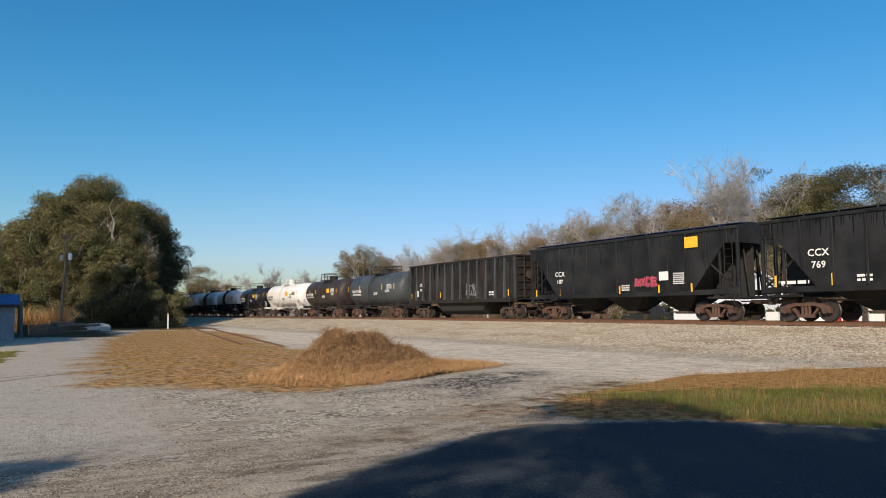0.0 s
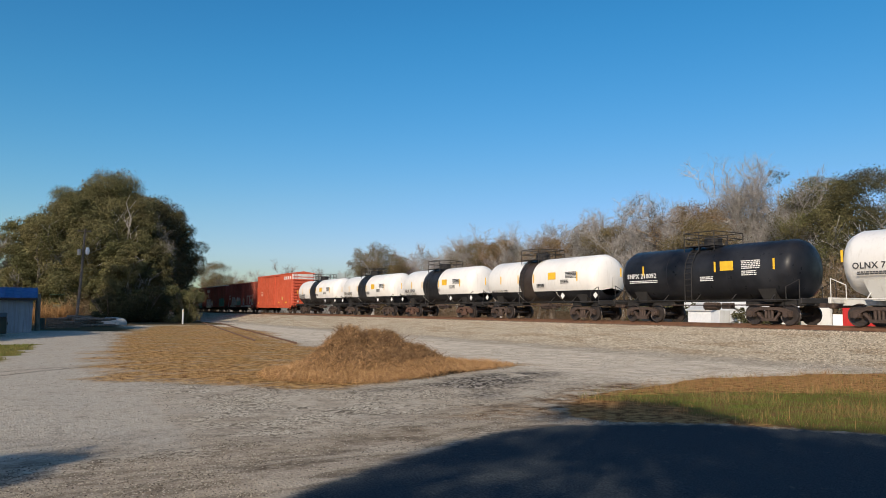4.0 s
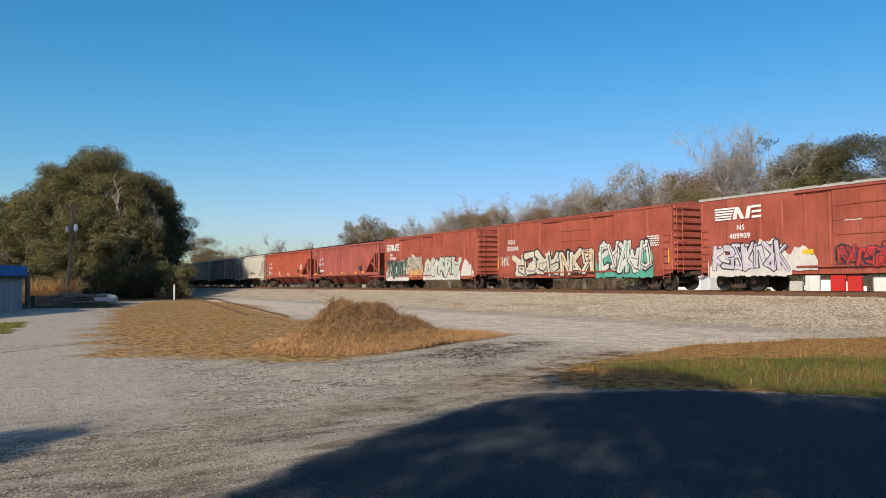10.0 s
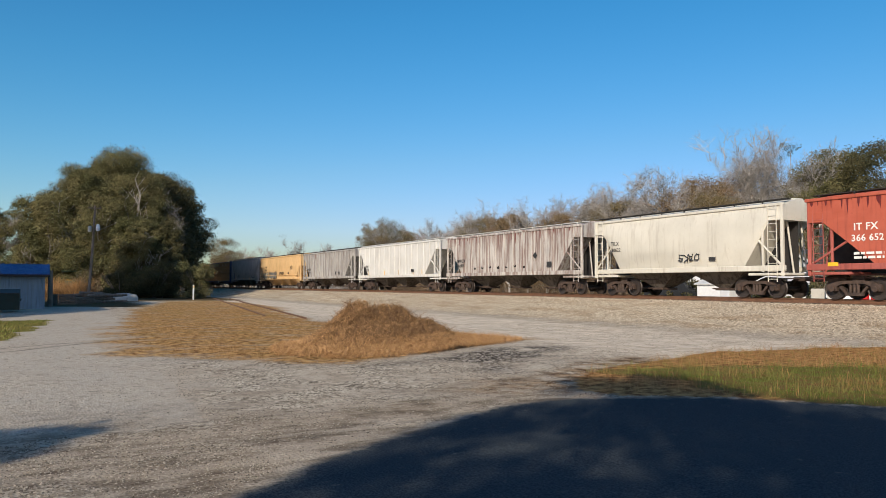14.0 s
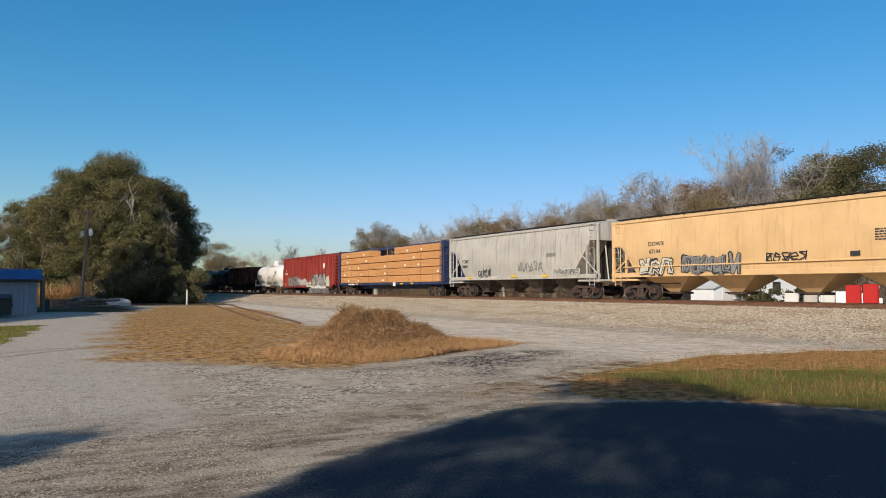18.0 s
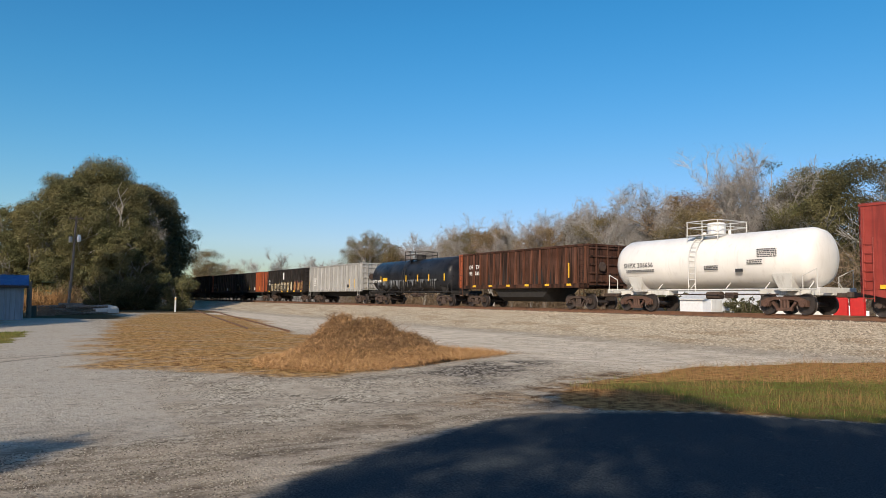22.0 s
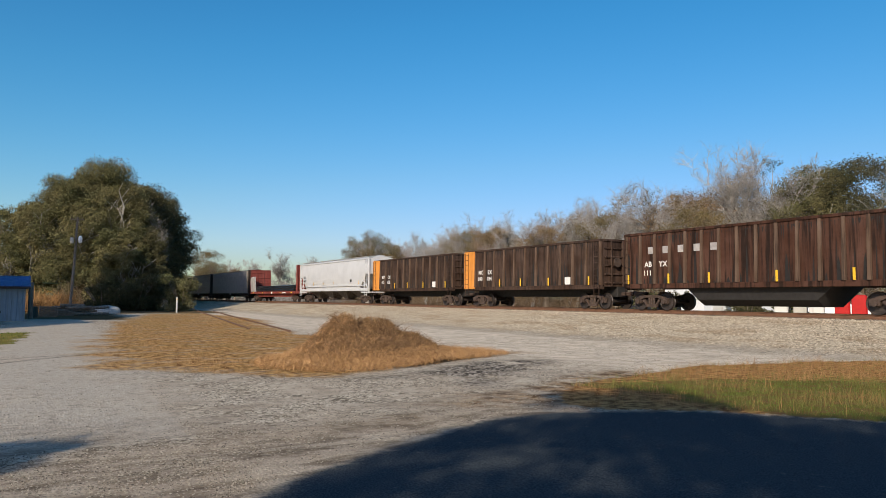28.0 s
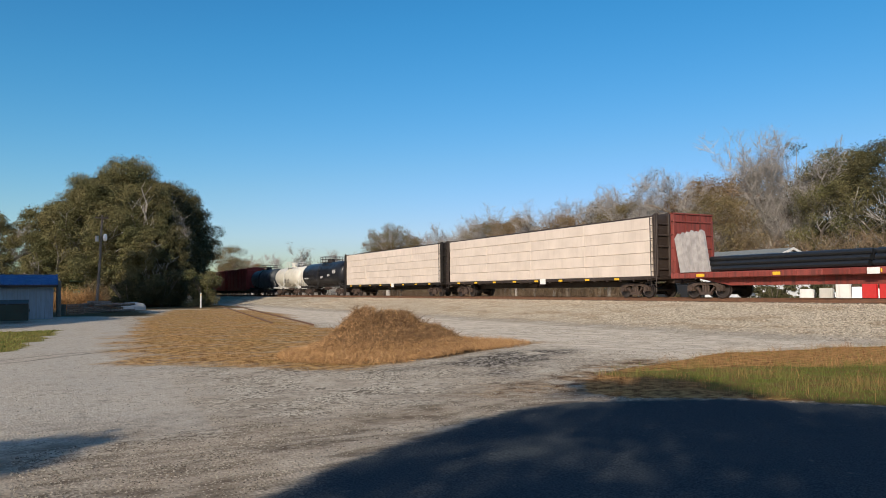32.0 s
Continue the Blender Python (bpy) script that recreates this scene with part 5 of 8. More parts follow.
drips(c, a, -1.553, 1.55, 1.5, M_SOOT, 328, True, 0.9, 0.3)
couple(28, c)
c, a = tank("glossy black tank car with a grey-stained end", span(29), M_TANKBLACK, 1.48, zc=2.5)
letters(c, "GATX 14780", -a + 0.6, 2.0, 0.28, W, -1.5), strip_marks(c, [-a + 2.4, 0.1, 2.2, 4.1, a - 0.7], 2.0, -1.49, 0.55, 0.14), drips(c, a - 1.5, -1.492, 2.15, 0.85, G_DIM, 191, False, 0.3, 0.22)
part("placard", Build().box(-a + 2.8, -a + 3.7, -1.5, -1.49, 2.1, 2.4), M_YELLOW, c)
couple(29, c)
c, a = gondola("dull aluminium coal gondola car with thick ribs", span(30), M_ALU, 3.95, 1.35, 13, False, None, 1, bottom_teeth=True, post_mat=M_ALUPOST)
bars(c, -a + 1.2, 2.7, 4, 0.8, 0.14, W, -1.565, 200), strip_marks(c, [-a + 0.3, 4.5, a - 1.4], 1.5, -1.7, 0.9, 0.1), part("data_plate", Build().box(3.6, 4.2, -1.58, -1.56, 1.6, 1.9), K, c)
couple(30, c)
c, a = gondola("sooty black gondola car with yellow graffiti", span(31), M_GONBLACK, 3.95, 1.3, 12, False, None, 1)
spray_cloud(c, -a + 1.2, 2.6, 1.3, 2.55, -1.57, G_OCHRE, 213, 0.3), graffiti(c, -a + 1.4, 2.4, 1.3, 2.35, -1.572, G_CREAM, G_OCHRE, 9, 210, G_YELLOW), graffiti(c, -a + 1.6, 2.3, 1.4, 2.2, -1.6, G_BLACK, G_BLACK, 9, 211), spray_cloud(c, 2.9, 6.6, 1.3, 2.6, -1.57, M_RUSTRUN, 214, 0.35), graffiti(c, 3.0, 6.4, 1.4, 2.4, -1.572, G_OCHRE, M_DARKRED, 5, 212, G_RED)
letters(c, "SSEX", -a + 0.7, 2.5, 0.3, W, -1.7), letters(c, "3000", -a + 0.7, 2.1, 0.28, W, -1.7), part("white_panel", Build().box(-0.5, -0.05, -1.72, -1.7, 2.75, 3.6), W, c, "white paper placard"), strip_marks(c, [-a + 0.8, -1, 1.2, 3.6, a - 1], 1.2, -1.64, 0.16, 0.5)
couple(31, c)
c, a = gondola("sooty black gondola car with a rust-orange end", span(32), M_GONBLACK, 3.95, 1.3, 12, False, M_DEEPORANGE, 1, panel_w=3.6)
letters(c, "MRX", -a + 1.0, 2.2, 0.26, W, -1.57), strip_marks(c, [-a + 2.6, 1, a - 1.6], 1.5, -1.72, 0.5), part("data_plate", Build().box(a - 4.2, a - 3.8, -1.72, -1.70, 1.5, 1.9), W, c)
couple(32, c)
for i, mark, num, pm, end in ((33, "MW CX", "102 135", M_GONBROWN, -1), (34, "AB YX", "111", M_RUSTBROWN, 0), (35, "MC EX", "100 034", M_GONBROWN, -1), (36, "MW CX", "102 122", M_GONBROWN, -1)):
    c, a = gondola("sooty brown ribbed coal gondola car" + (" with an orange end panel" if end else " with rust stains"), span(i), pm, 4.0 if i != 34 else 4.1, 1.3, 13 if i != 34 else 16, i == 34, (M_DEEPORANGE if i == 33 else M_ORANGE) if end else None, -1, post_mat=M_GONPOST)
    panel_letters(c, mark, a, 13 if i != 34 else 16, 1, 2.3, 0.34, W, -1.57), panel_letters(c, num, a, 13 if i != 34 else 16, 1, 1.85, 0.32, W, -1.57)
    strip_marks(c, [-a + 4.6, -a + 7, 2.6, a - 1.0] if i != 34 else [-a + 0.4, -a + 3.2, -2, 1.6, 5], 1.4, -1.72, 0.5, 0.11)
    if i == 34:
        for k in range(5):
            bars(c, -a + 1.7 + k * 1.0, 3.35, 1, 0.5, 0.36, M_GREYSHEET, -1.57, 220 + k)
    else:
        part("data_plate", Build().box(a - 3.3, a - 2.8, -1.58, -1.56, 1.45, 1.9), W, c)
    drips(c, a, -1.553, 1.4, 1.9, M_SOOT, 330 + i, True, 0.55, 0.26), drips(c, a, -1.553, 3.9, 0.7, M_SOOT, 340 + i, False, 0.3, 0.1)
    couple(i, c)
c, a = hopper("long clean white covered hopper car with round sides", span(37), M_CLEANWHITE, 4.4, 4, 0, 0.12, 0.22, cutlen=2.2, cut=1.5, board=M_GREYCAR, bay_mat=M_BAYDARK)
letters(c, "SOXX", -a + 1.5, 2.75, 0.28, K, -1.56), letters(c, "020239", -a + 1.45, 2.35, 0.26, K, -1.56), part("side_rub_rail", Build().soft(-a + 1, a - 1, -1.58, -1.5, 1.72, 1.79, 0.01), M_CLEANWHITE, c)
part("data_plate", Build().box(a - 4.4, a - 4.0, -1.57, -1.55, 2.15, 2.4), K, c), strip_marks(c, [-a + 2.4, -5, -2, 1, 5.5, a - 2.2], 1.9, -1.56, 0.35, 0.06)
couple(37, c)
c, a = bulkhead_flat("faded red bulkhead flat car", span(38), M_FLATRED)
bars(c, 4.8, 1.22, 1, 1.6, 0.16, W, -1.58, 230), part("data_plate", Build().box(0.2, 0.7, -1.6, -1.57, 1.02, 1.28), W, c)
couple(38, c)
s38 = TRAIN[-1][1]
pl = thing("pipe_load", "bundles of black pipes lying on a flat car", "pipe stack", "loads on the flat cars")
for k in range(3):
    for q in range(9 - k):
        for half in (0, 1):
            x0 = -a + 2.2 + half * (a - 1.9)
            part("pipe", Build().tube([(x0, -1.2 + q * 0.28 + k * 0.14, 1.46 + k * 0.25), (x0 + a - 2.1, -1.2 + q * 0.28 + k * 0.14, 1.46 + k * 0.25)], 0.135, 8), M_PIPE, pl, "", True)
TRAIN.append((pl, s38))
gs = thing("plywood_stack", "torn grey plywood sheets leaning on a car bulkhead", "plywood", "loads on the flat cars")
r5 = random.Random(5)
for k in range(6):
    x0 = -a + 0.5 + k * 0.28
    b = Build()
    z1 = 3.3 + r5.uniform(-0.15, 0.2)
    b.prism([(x0 - 0.1, z1 - 0.25), (x0 + 0.12, z1), (x0 + 0.3, z1 - 0.12), (x0 + 0.62, 1.32), (x0 + 0.25, 1.31)], -1.56 + k * 0.018, -1.4 + k * 0.018)
    part("plywood_sheet", b, M_GREYSHEET, gs)
TRAIN.append((gs, s38))
for i in (39, 40):
    c, a = centerbeam("centre-beam flat car with dark sooty ends", span(i), M_GONBLACK if i == 40 else M_BROWNBLACK, None)
    strip_marks(c, [-a + 2 + 2.6 * k for k in range(8)], 1.0, -1.55, 0.12, 0.4), part("data_plate", Build().box(1.2, 1.8, -1.56, -1.54, 0.85, 1.2), W, c)
    couple(i, c)
    TRAIN.append((lumber_load("lumber bundles in creased beige wrapping on a flat car", a, M_WRAP, None, False, 5, 4, True, i), TRAIN[-1][1]))
c, a = tank("black tank car with rails on top", span(41), M_TANKBLACK, 1.5, zc=2.55)
tank_print(c, a, 1.5, " ", W, -a + 1, False, 240), couple(41, c)
c, a = tank("short cream-white tank car", span(42), M_CREAM, 1.4, zc=2.5, rail_mat=M_OFFWHITE, sill_mat=M_OFFWHITE, tall_dome=True)
graffiti(c, -1, 2, 1.7, 2.3, -1.41, G_BLACK, G_BLACK, 3, 241), couple(42, c)
c, a = tank("charcoal tank car behind a cream one", span(43), M_CHAR, 1.46, zc=2.5)
couple(43, c)
for i in (44, 45):
    c, a = boxcar("dark red box car near the end of the train", span(i), M_UPRED, 4.35, 13, (-1.5, 1.5), 1.05)
    couple(i, c)


# ---- ground ----
def smooth(u, lo, hi):
    s = np.clip((u - lo) / (hi - lo), 0, 1)
    return s * s * (3 - 2 * s)


def wob(x, y, k=1.0, p=0.0):
    return (np.sin(x * 0.9 * k + p) + np.sin(y * 1.1 * k + 1.7 + p) + np.sin((x + y) * 1.9 * k + p * 2) * 0.6 + np.sin((x - 1.3 * y) * 3.1 * k + 0.4 + p) * 0.4) / 3


def unit(v):
    return v / np.maximum(np.linalg.norm(v, axis=-1, keepdims=True), 1e-9)


def inside(x, y, poly):
    """Signed distance to a polygon, positive within."""
    x, y = np.asarray(x, float), np.asarray(y, float)
    d = np.full(x.shape, 1e9)
    odd = np.zeros(x.shape, bool)
    for (x0, y0), (x1, y1) in zip(poly, poly[1:] + poly[:1]):
        dx, dy = x1 - x0, y1 - y0
        t = np.clip(((x - x0) * dx + (y - y0) * dy) / (dx * dx + dy * dy), 0, 1)
        d = np.minimum(d, np.hypot(x - x0 - t * dx, y - y0 - t * dy))
        hit = ((y0 > y) != (y1 > y)) & (x < (x1 - x0) * (y - y0) / (y1 - y0 + 1e-12) + x0)
        odd ^= hit
    return np.where(odd, d, -d)


DRY = [(1.7, 18.2), (2.5, 15.9), (4.4, 14.6), (5.7, 14.0), (7.6, 14.9), (9.6, 16.0), (12.9, 17.3), (12.2, 19.0), (10.6, 22.5), (10.4, 30), (11.8, 38), (14.6, 50), (15.8, 64), (14.4, 75), (10.4, 69), (7.6, 60), (5.0, 46), (3.3, 35), (2.2, 27.5)]
VERGE = [(7.0, 8.75), (7.35, 7.85), (8.53, 7.11), (9.3, 6.16), (9.96, 5.24), (16, 0.2), (26, -6), (34, -8), (26, 6), (20.1, 10.5), (17.5, 11.6), (14.65, 12.2), (12.5, 11.5), (10.8, 10.95), (9.6, 10.55), (8.2, 9.9)]
# Tarmac; its left edge follows the tree's shadow, so dark colour deepens it.
TARMAC_SHADE = [(6.6, 8.05), (7.05, 7.85), (8.53, 7.04), (9.3, 6.08), (9.96, 5.16), (16, 0.1), (26, -6.2), (30, -30), (-8, -30), (-4, 0), (0.3, 4.6), (1.6, 5.75), (2.9, 6.65), (4.55, 7.45), (5.7, 8.0)]
SOIL = [(5.7, 9.6), (6.5, 8.5), (7.6, 8.0), (9.2, 9.4), (12.6, 11.3), (11.6, 12.4), (9.4, 11.2), (7.4, 10.3)]
DARKSTONE = [(5.9, 13.1), (6.6, 13.6), (8.8, 14.3), (11.4, 15.6), (12.2, 14.6), (10.6, 13.4), (9.0, 12.3), (7.4, 10.8), (7.0, 11.6), (7.6, 12.6)]
LAWN = [(0.45, 35.6), (-0.2, 28), (-0.7, 23.5), (-3, 19), (-12, 17), (-16, 36), (-4, 35)]


def ground_z(x, y):
    x, y = np.asarray(x, float), np.asarray(y, float)
    rise = 0.84 * smooth(x, 19.0, 28.3) * (1 - smooth(x, 34.0, 37.5) * 0.75)
    bumps = 0.025 * wob(x, y, 0.8) + 0.012 * wob(x, y, 2.9, 2.0)
    ruts = -0.02 * np.exp(-((y - 7.4 - 0.12 * x) / 0.35) ** 2) * (x < 5) + 0.025 * np.exp(-((y - 8.15 - 0.1 * x) / 0.25) ** 2) * (x < 5)
    return rise + bumps * (np.abs(x - TRACK_X) > 4) + ruts * (x > -2)


def axis(lo, hi, step, far, grow=1.22):
    out = list(np.arange(lo, hi + 1e-6, step))
    s, u = step, hi
    while u < far:
        s *= grow
        u += s
        out.append(u)
    s, u, pre = step, lo, []
    while u > -far:
        s *= grow
        u -= s
        pre.append(u)
    return np.array(pre[::-1] + out)


def make_ground():
    xs, ys = axis(-3.0, 36.0, 0.17, 2600), axis(3.0, 40.0, 0.17, 2600)
    X, Y = np.meshgrid(xs, ys, indexing="ij")
    Z = ground_z(X, Y)
    nx, ny = X.shape
    me = bpy.data.meshes.new("ground")
    idx = np.arange(nx * ny).reshape(nx, ny)
    q = np.stack([idx[:-1, :-1], idx[1:, :-1], idx[1:, 1:], idx[:-1, 1:]], -1).reshape(-1, 4)
    me.from_pydata(np.stack([X, Y, Z], -1).reshape(-1, 3).tolist(), [], q.tolist())
    w = wob(X, Y, 1.6) * 0.35 + wob(X, Y, 4.3, 1.0) * 0.12
    masks = {
        "dry": smooth(inside(X, Y, DRY) + w * 2.4, -0.7, 0.8),
        "verge": smooth(inside(X, Y, VERGE) + w * 0.6, -0.15, 0.25),
        "sere": np.maximum(smooth(Y - 9.75 + 0.53 * (X - 11.76) + w * 1.5, -0.35, 0.35), 1 - smooth(X + w * 2, 8.8, 9.8)),
        "tarmac": smooth(inside(X, Y, TARMAC_SHADE) + w * 0.25, -0.1, 0.15),
        "lawn": smooth(inside(X, Y, LAWN) + w, -0.3, 0.3),
        "ballast": smooth(X + w * 2.2, 19.2, 21.6) * (1 - smooth(X + w, 33.5, 35.0)),
        "road": (1 - smooth(np.abs(X - 0.5 - (Y - 20) * 0.04) + w, 1.3, 2.6)) * smooth(Y + w, 7.6, 9.5),
        "lane": 0.9 * smooth(X + w, 9.5, 13.5) * (1 - smooth(X + w * 1.5, 18.6, 20.2)),
        # Dark floor colour, carried from under the trees out over the yard.
        "woods_yard": np.maximum(smooth(Y + w * 3 + 1.2 * np.maximum(X, 0), 55, 60) * smooth(Y, 51, 56) * (1 - smooth(X, 17, 20)) * np.maximum(1 - smooth(X, 5, 9), smooth(Y, 68, 76)), np.maximum(smooth(X + w * 2, 36, 40) * smooth(Y, 52, 58), smooth(X, 58, 62))),
        "soil": smooth(inside(X, Y, SOIL) + w * 1.3, -0.5, 0.5),
        "darkstone": smooth(inside(X, Y, DARKSTONE) + w * 1.6, -0.5, 0.6),
        # Browner towards the eye and along the tarmac's edge.
        "near_brown": np.clip(smooth(inside(X, Y, TARMAC_SHADE) + w * 1.5, -2.6, -0.3) + 0.85 * smooth(np.hypot(X + 1.5, Y) + w * 2, 12.3, 7.0), 0, 1),
        "rut": np.clip(np.exp(-((X - 0.35 - (Y - 7.3) * 0.36 - 0.05 * w) / 0.05) ** 2) * (np.abs(Y - 8.3) < 1.2) + 0.8 * np.exp(-((Y - 6.9 - 0.2 * X + 0.2 * w) / 0.06) ** 2) * (X < 2.2) + 0.6 * np.exp(-((Y - 9.6 - 0.35 * X + 0.3 * w) / 0.08) ** 2) * (X < 4.5), 0, 1),
        "marks": np.clip((np.exp(-((Y - 20.25 - 0.87 * X) / 0.09) ** 2) + 0.8 * np.exp(-((Y - 21.0 - 0.62 * X) / 0.08) ** 2)) * (X < 2.2) * (X > -4), 0, 1),
        "coarse": np.exp(-((Y - 8.15 - 0.1 * X) / 0.3) ** 2) * (X < 6) + smooth(wob(X, Y, 0.6, 3.0), 0.1, 0.6) * 0.7,
    }
    for k, v in masks.items():
        at = me.attributes.new(k, "FLOAT", "POINT")
        at.data.foreach_set("value", v.astype(np.float32).reshape(-1))
    me.polygons.foreach_set("use_smooth", [True] * len(me.polygons))
    n = Nodes("gravel_lot_and_verges")
    v = n.coord(world=True)
    big = n.noise(v, 0.35, 3, 0.5)
    mid = n.noise(v, 2.3, 3, 0.5)
    fine = n.noise(v, 22.0, 2, 0.5)
    stone = n.cells(v, 30.0, "Color")
    stoneval = n.cells(v, 30.0, "Distance")
    sep = n.t.nodes.new("ShaderNodeSeparateColor")
    n.link(stone, sep.inputs[0])
    rock = n.t.nodes.new("ShaderNodeSeparateColor")
    n.link(n.cells(v, 15.0, "Color"), rock.inputs[0])
    gravel = n.mix(n.ramp(sep.outputs[0], (0.15, 0.0), (0.7, 1.0)), (0.11, 0.09, 0.068), (0.62, 0.54, 0.425))
    lumps = n.mix(n.ramp(rock.outputs[0], (0.3, 0.0), (0.75, 1.0)), (0.10, 0.08, 0.06), (0.60, 0.52, 0.41))
    gravel = n.mix(n.ramp(n.noise(v, 1.3, 3, 0.5), (0.45, 0.0), (0.6, 0.8)), gravel, lumps)
    dust = n.mix(n.ramp(mid, (0.4, 0.0), (0.6, 1.0)), (0.36, 0.30, 0.23), (0.46, 0.39, 0.305))
    loose = n.math("ADD", n.math("MULTIPLY", n.attr("coarse"), 0.5), n.ramp(n.noise(n.coord((0.7, 1.1, 1), world=True), 1.1, 4, 0.6), (0.42, 0.15), (0.54, 1.0)))
    col = n.mix(n.math("MINIMUM", loose, 1.0), dust, gravel)
    col = n.mix(n.ramp(big, (0.40, 0.2), (0.50, 0.0)), col, (0.22, 0.17, 0.12))
    track_v = n.coord((0.25, 1.6, 1), world=True)
    col = n.mix(n.ramp(n.noise(track_v, 1.0, 4, 0.55), (0.55, 0.0), (0.66, 0.25)), col, (0.19, 0.15, 0.11))
    patch = n.noise(n.coord((1.0, 1.0, 1), world=True), 0.85, 4, 0.6)
    col = n.mix(n.ramp(patch, (0.33, 0.45), (0.42, 0.0)), col, (0.17, 0.134, 0.10))
    col = n.mix(n.ramp(patch, (0.57, 0.0), (0.64, 0.7)), col, (0.47, 0.405, 0.315))
    road = n.mix(n.ramp(fine, (0.4, 0.0), (0.6, 1.0)), (0.37, 0.325, 0.265), (0.46, 0.41, 0.34))
    col = n.mix(n.math("MULTIPLY", n.attr("road"), n.ramp(n.noise(n.coord((1.0, 0.4, 1), world=True), 1.0, 5, 0.6), (0.42, 0.6), (0.56, 0.95))), col, road)
    ball = n.mix(n.ramp(rock.outputs[1], (0.2, 0.0), (0.75, 1.0)), (0.28, 0.228, 0.16), (0.62, 0.525, 0.385))
    ball = n.mix(n.ramp(n.noise(n.coord((1.0, 0.45, 1), world=True), 0.9, 4), (0.50, 0.0), (0.62, 0.5)), ball, (0.24, 0.155, 0.08))
    col = n.mix(n.attr("ballast"), col, ball)

    clump = n.noise(v, 6.0, 3, 0.55)
    dark = n.ramp(clump, (0.34, 0.30), (0.44, 0.0))
    lite = n.ramp(clump, (0.57, 0.0), (0.68, 0.25))
    col = n.mix(dark, col, (0.075, 0.058, 0.042))
    col = n.mix(lite, col, (0.62, 0.55, 0.45))

    lane = n.mix(n.ramp(mid, (0.4, 0.0), (0.6, 1.0)), (0.58, 0.485, 0.37), (0.72, 0.615, 0.48))
    col = n.mix(n.math("MULTIPLY", n.attr("lane"), n.ramp(n.noise(v, 1.4, 4, 0.55), (0.40, 0.45), (0.52, 0.92))), col, lane)
    near_brown = n.mix(n.ramp(n.noise(n.coord((1.2, 3.0, 1), world=True), 1.0, 4, 0.55), (0.42, 0.0), (0.58, 1.0)), (0.14, 0.108, 0.079), (0.35, 0.29, 0.222))
    col = n.mix(n.math("MULTIPLY", n.attr("near_brown"), n.ramp(n.noise(v, 0.9, 4, 0.5), (0.4, 0.45), (0.58, 0.95))), col, near_brown)
    col = n.mix(n.math("MULTIPLY", n.attr("rut"), n.ramp(n.noise(v, 5.0, 4, 0.7), (0.4, 0.0), (0.6, 0.75))), col, (0.07, 0.054, 0.042))
    col = n.mix(n.math("MULTIPLY", n.attr("marks"), 0.75), col, (0.085, 0.07, 0.056))
    speck = n.mix(n.ramp(rock.outputs[2], (0.55, 0.0), (0.85, 1.0)), (0.045, 0.039, 0.034), (0.42, 0.37, 0.31))
    col = n.mix(n.math("MULTIPLY", n.attr("darkstone"), n.ramp(n.noise(v, 1.2, 4, 0.55), (0.38, 0.0), (0.48, 0.95))), col, speck)
    soil = n.mix(n.ramp(n.noise(v, 3.0, 4, 0.55), (0.4, 0.0), (0.6, 1.0)), (0.09, 0.052, 0.03), (0.33, 0.235, 0.15))
    col = n.mix(n.math("MULTIPLY", n.attr("soil"), n.ramp(n.noise(v, 1.6, 4, 0.55), (0.40, 0.1), (0.52, 1.0))), col, soil)

    def edge(name, wide=0.35):
        s = n.math("ADD", n.attr(name), n.math("MULTIPLY", n.math("SUBTRACT", n.noise(v, 6.0, 5, 0.7), 0.5), 1.4))
        return n.ramp(s, (0.5 - wide * 0.5, 0.0), (0.5 + wide * 0.5, 1.0))

    straw = n.mix(n.ramp(n.noise(n.coord((5, 3, 1), world=True), 1.0, 4, 0.6), (0.38, 0.0), (0.62, 1.0)), (0.15, 0.075, 0.03), (0.50, 0.30, 0.12))
    straw = n.mix(n.ramp(big, (0.5, 0.0), (0.7, 0.35)), straw, (0.20, 0.17, 0.06))
    thin = n.ramp(n.noise(n.coord((0.8, 1.5, 1), world=True), 1.0, 4, 0.55), (0.36, 0.55), (0.50, 1.0))
    col = n.mix(n.math("MULTIPLY", edge("dry", 0.8), thin), col, straw)
    green = n.mix(n.ramp(mid, (0.35, 0.0), (0.65, 1.0)), (0.17, 0.10, 0.045), (0.12, 0.12, 0.03))
    sere = n.mix(n.ramp(n.noise(v, 5.0, 4, 0.6), (0.4, 0.0), (0.6, 1.0)), (0.15, 0.072, 0.03), (0.42, 0.235, 0.095))
    green = n.mix(edge("sere", 0.5), green, sere)
    col = n.mix(edge("verge"), col, green)
    col = n.mix(edge("lawn"), col, n.mix(mid, (0.13, 0.12, 0.03), (0.22, 0.17, 0.06)))
    col = n.mix(edge("woods_yard"), col, n.mix(mid, (0.07, 0.05, 0.03), (0.15, 0.11, 0.06)))
    # Dark blue-grey tarmac, which also paints the tree's shade deeper.
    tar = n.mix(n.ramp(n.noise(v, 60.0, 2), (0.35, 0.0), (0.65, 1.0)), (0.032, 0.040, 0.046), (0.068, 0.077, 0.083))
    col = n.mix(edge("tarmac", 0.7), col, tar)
    bumpv = n.mix(0.5, n.math("MULTIPLY", fine, 1.0), stoneval)
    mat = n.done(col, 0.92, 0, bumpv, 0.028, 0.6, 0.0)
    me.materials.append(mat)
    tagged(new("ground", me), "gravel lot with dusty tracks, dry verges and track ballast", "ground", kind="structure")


make_ground()

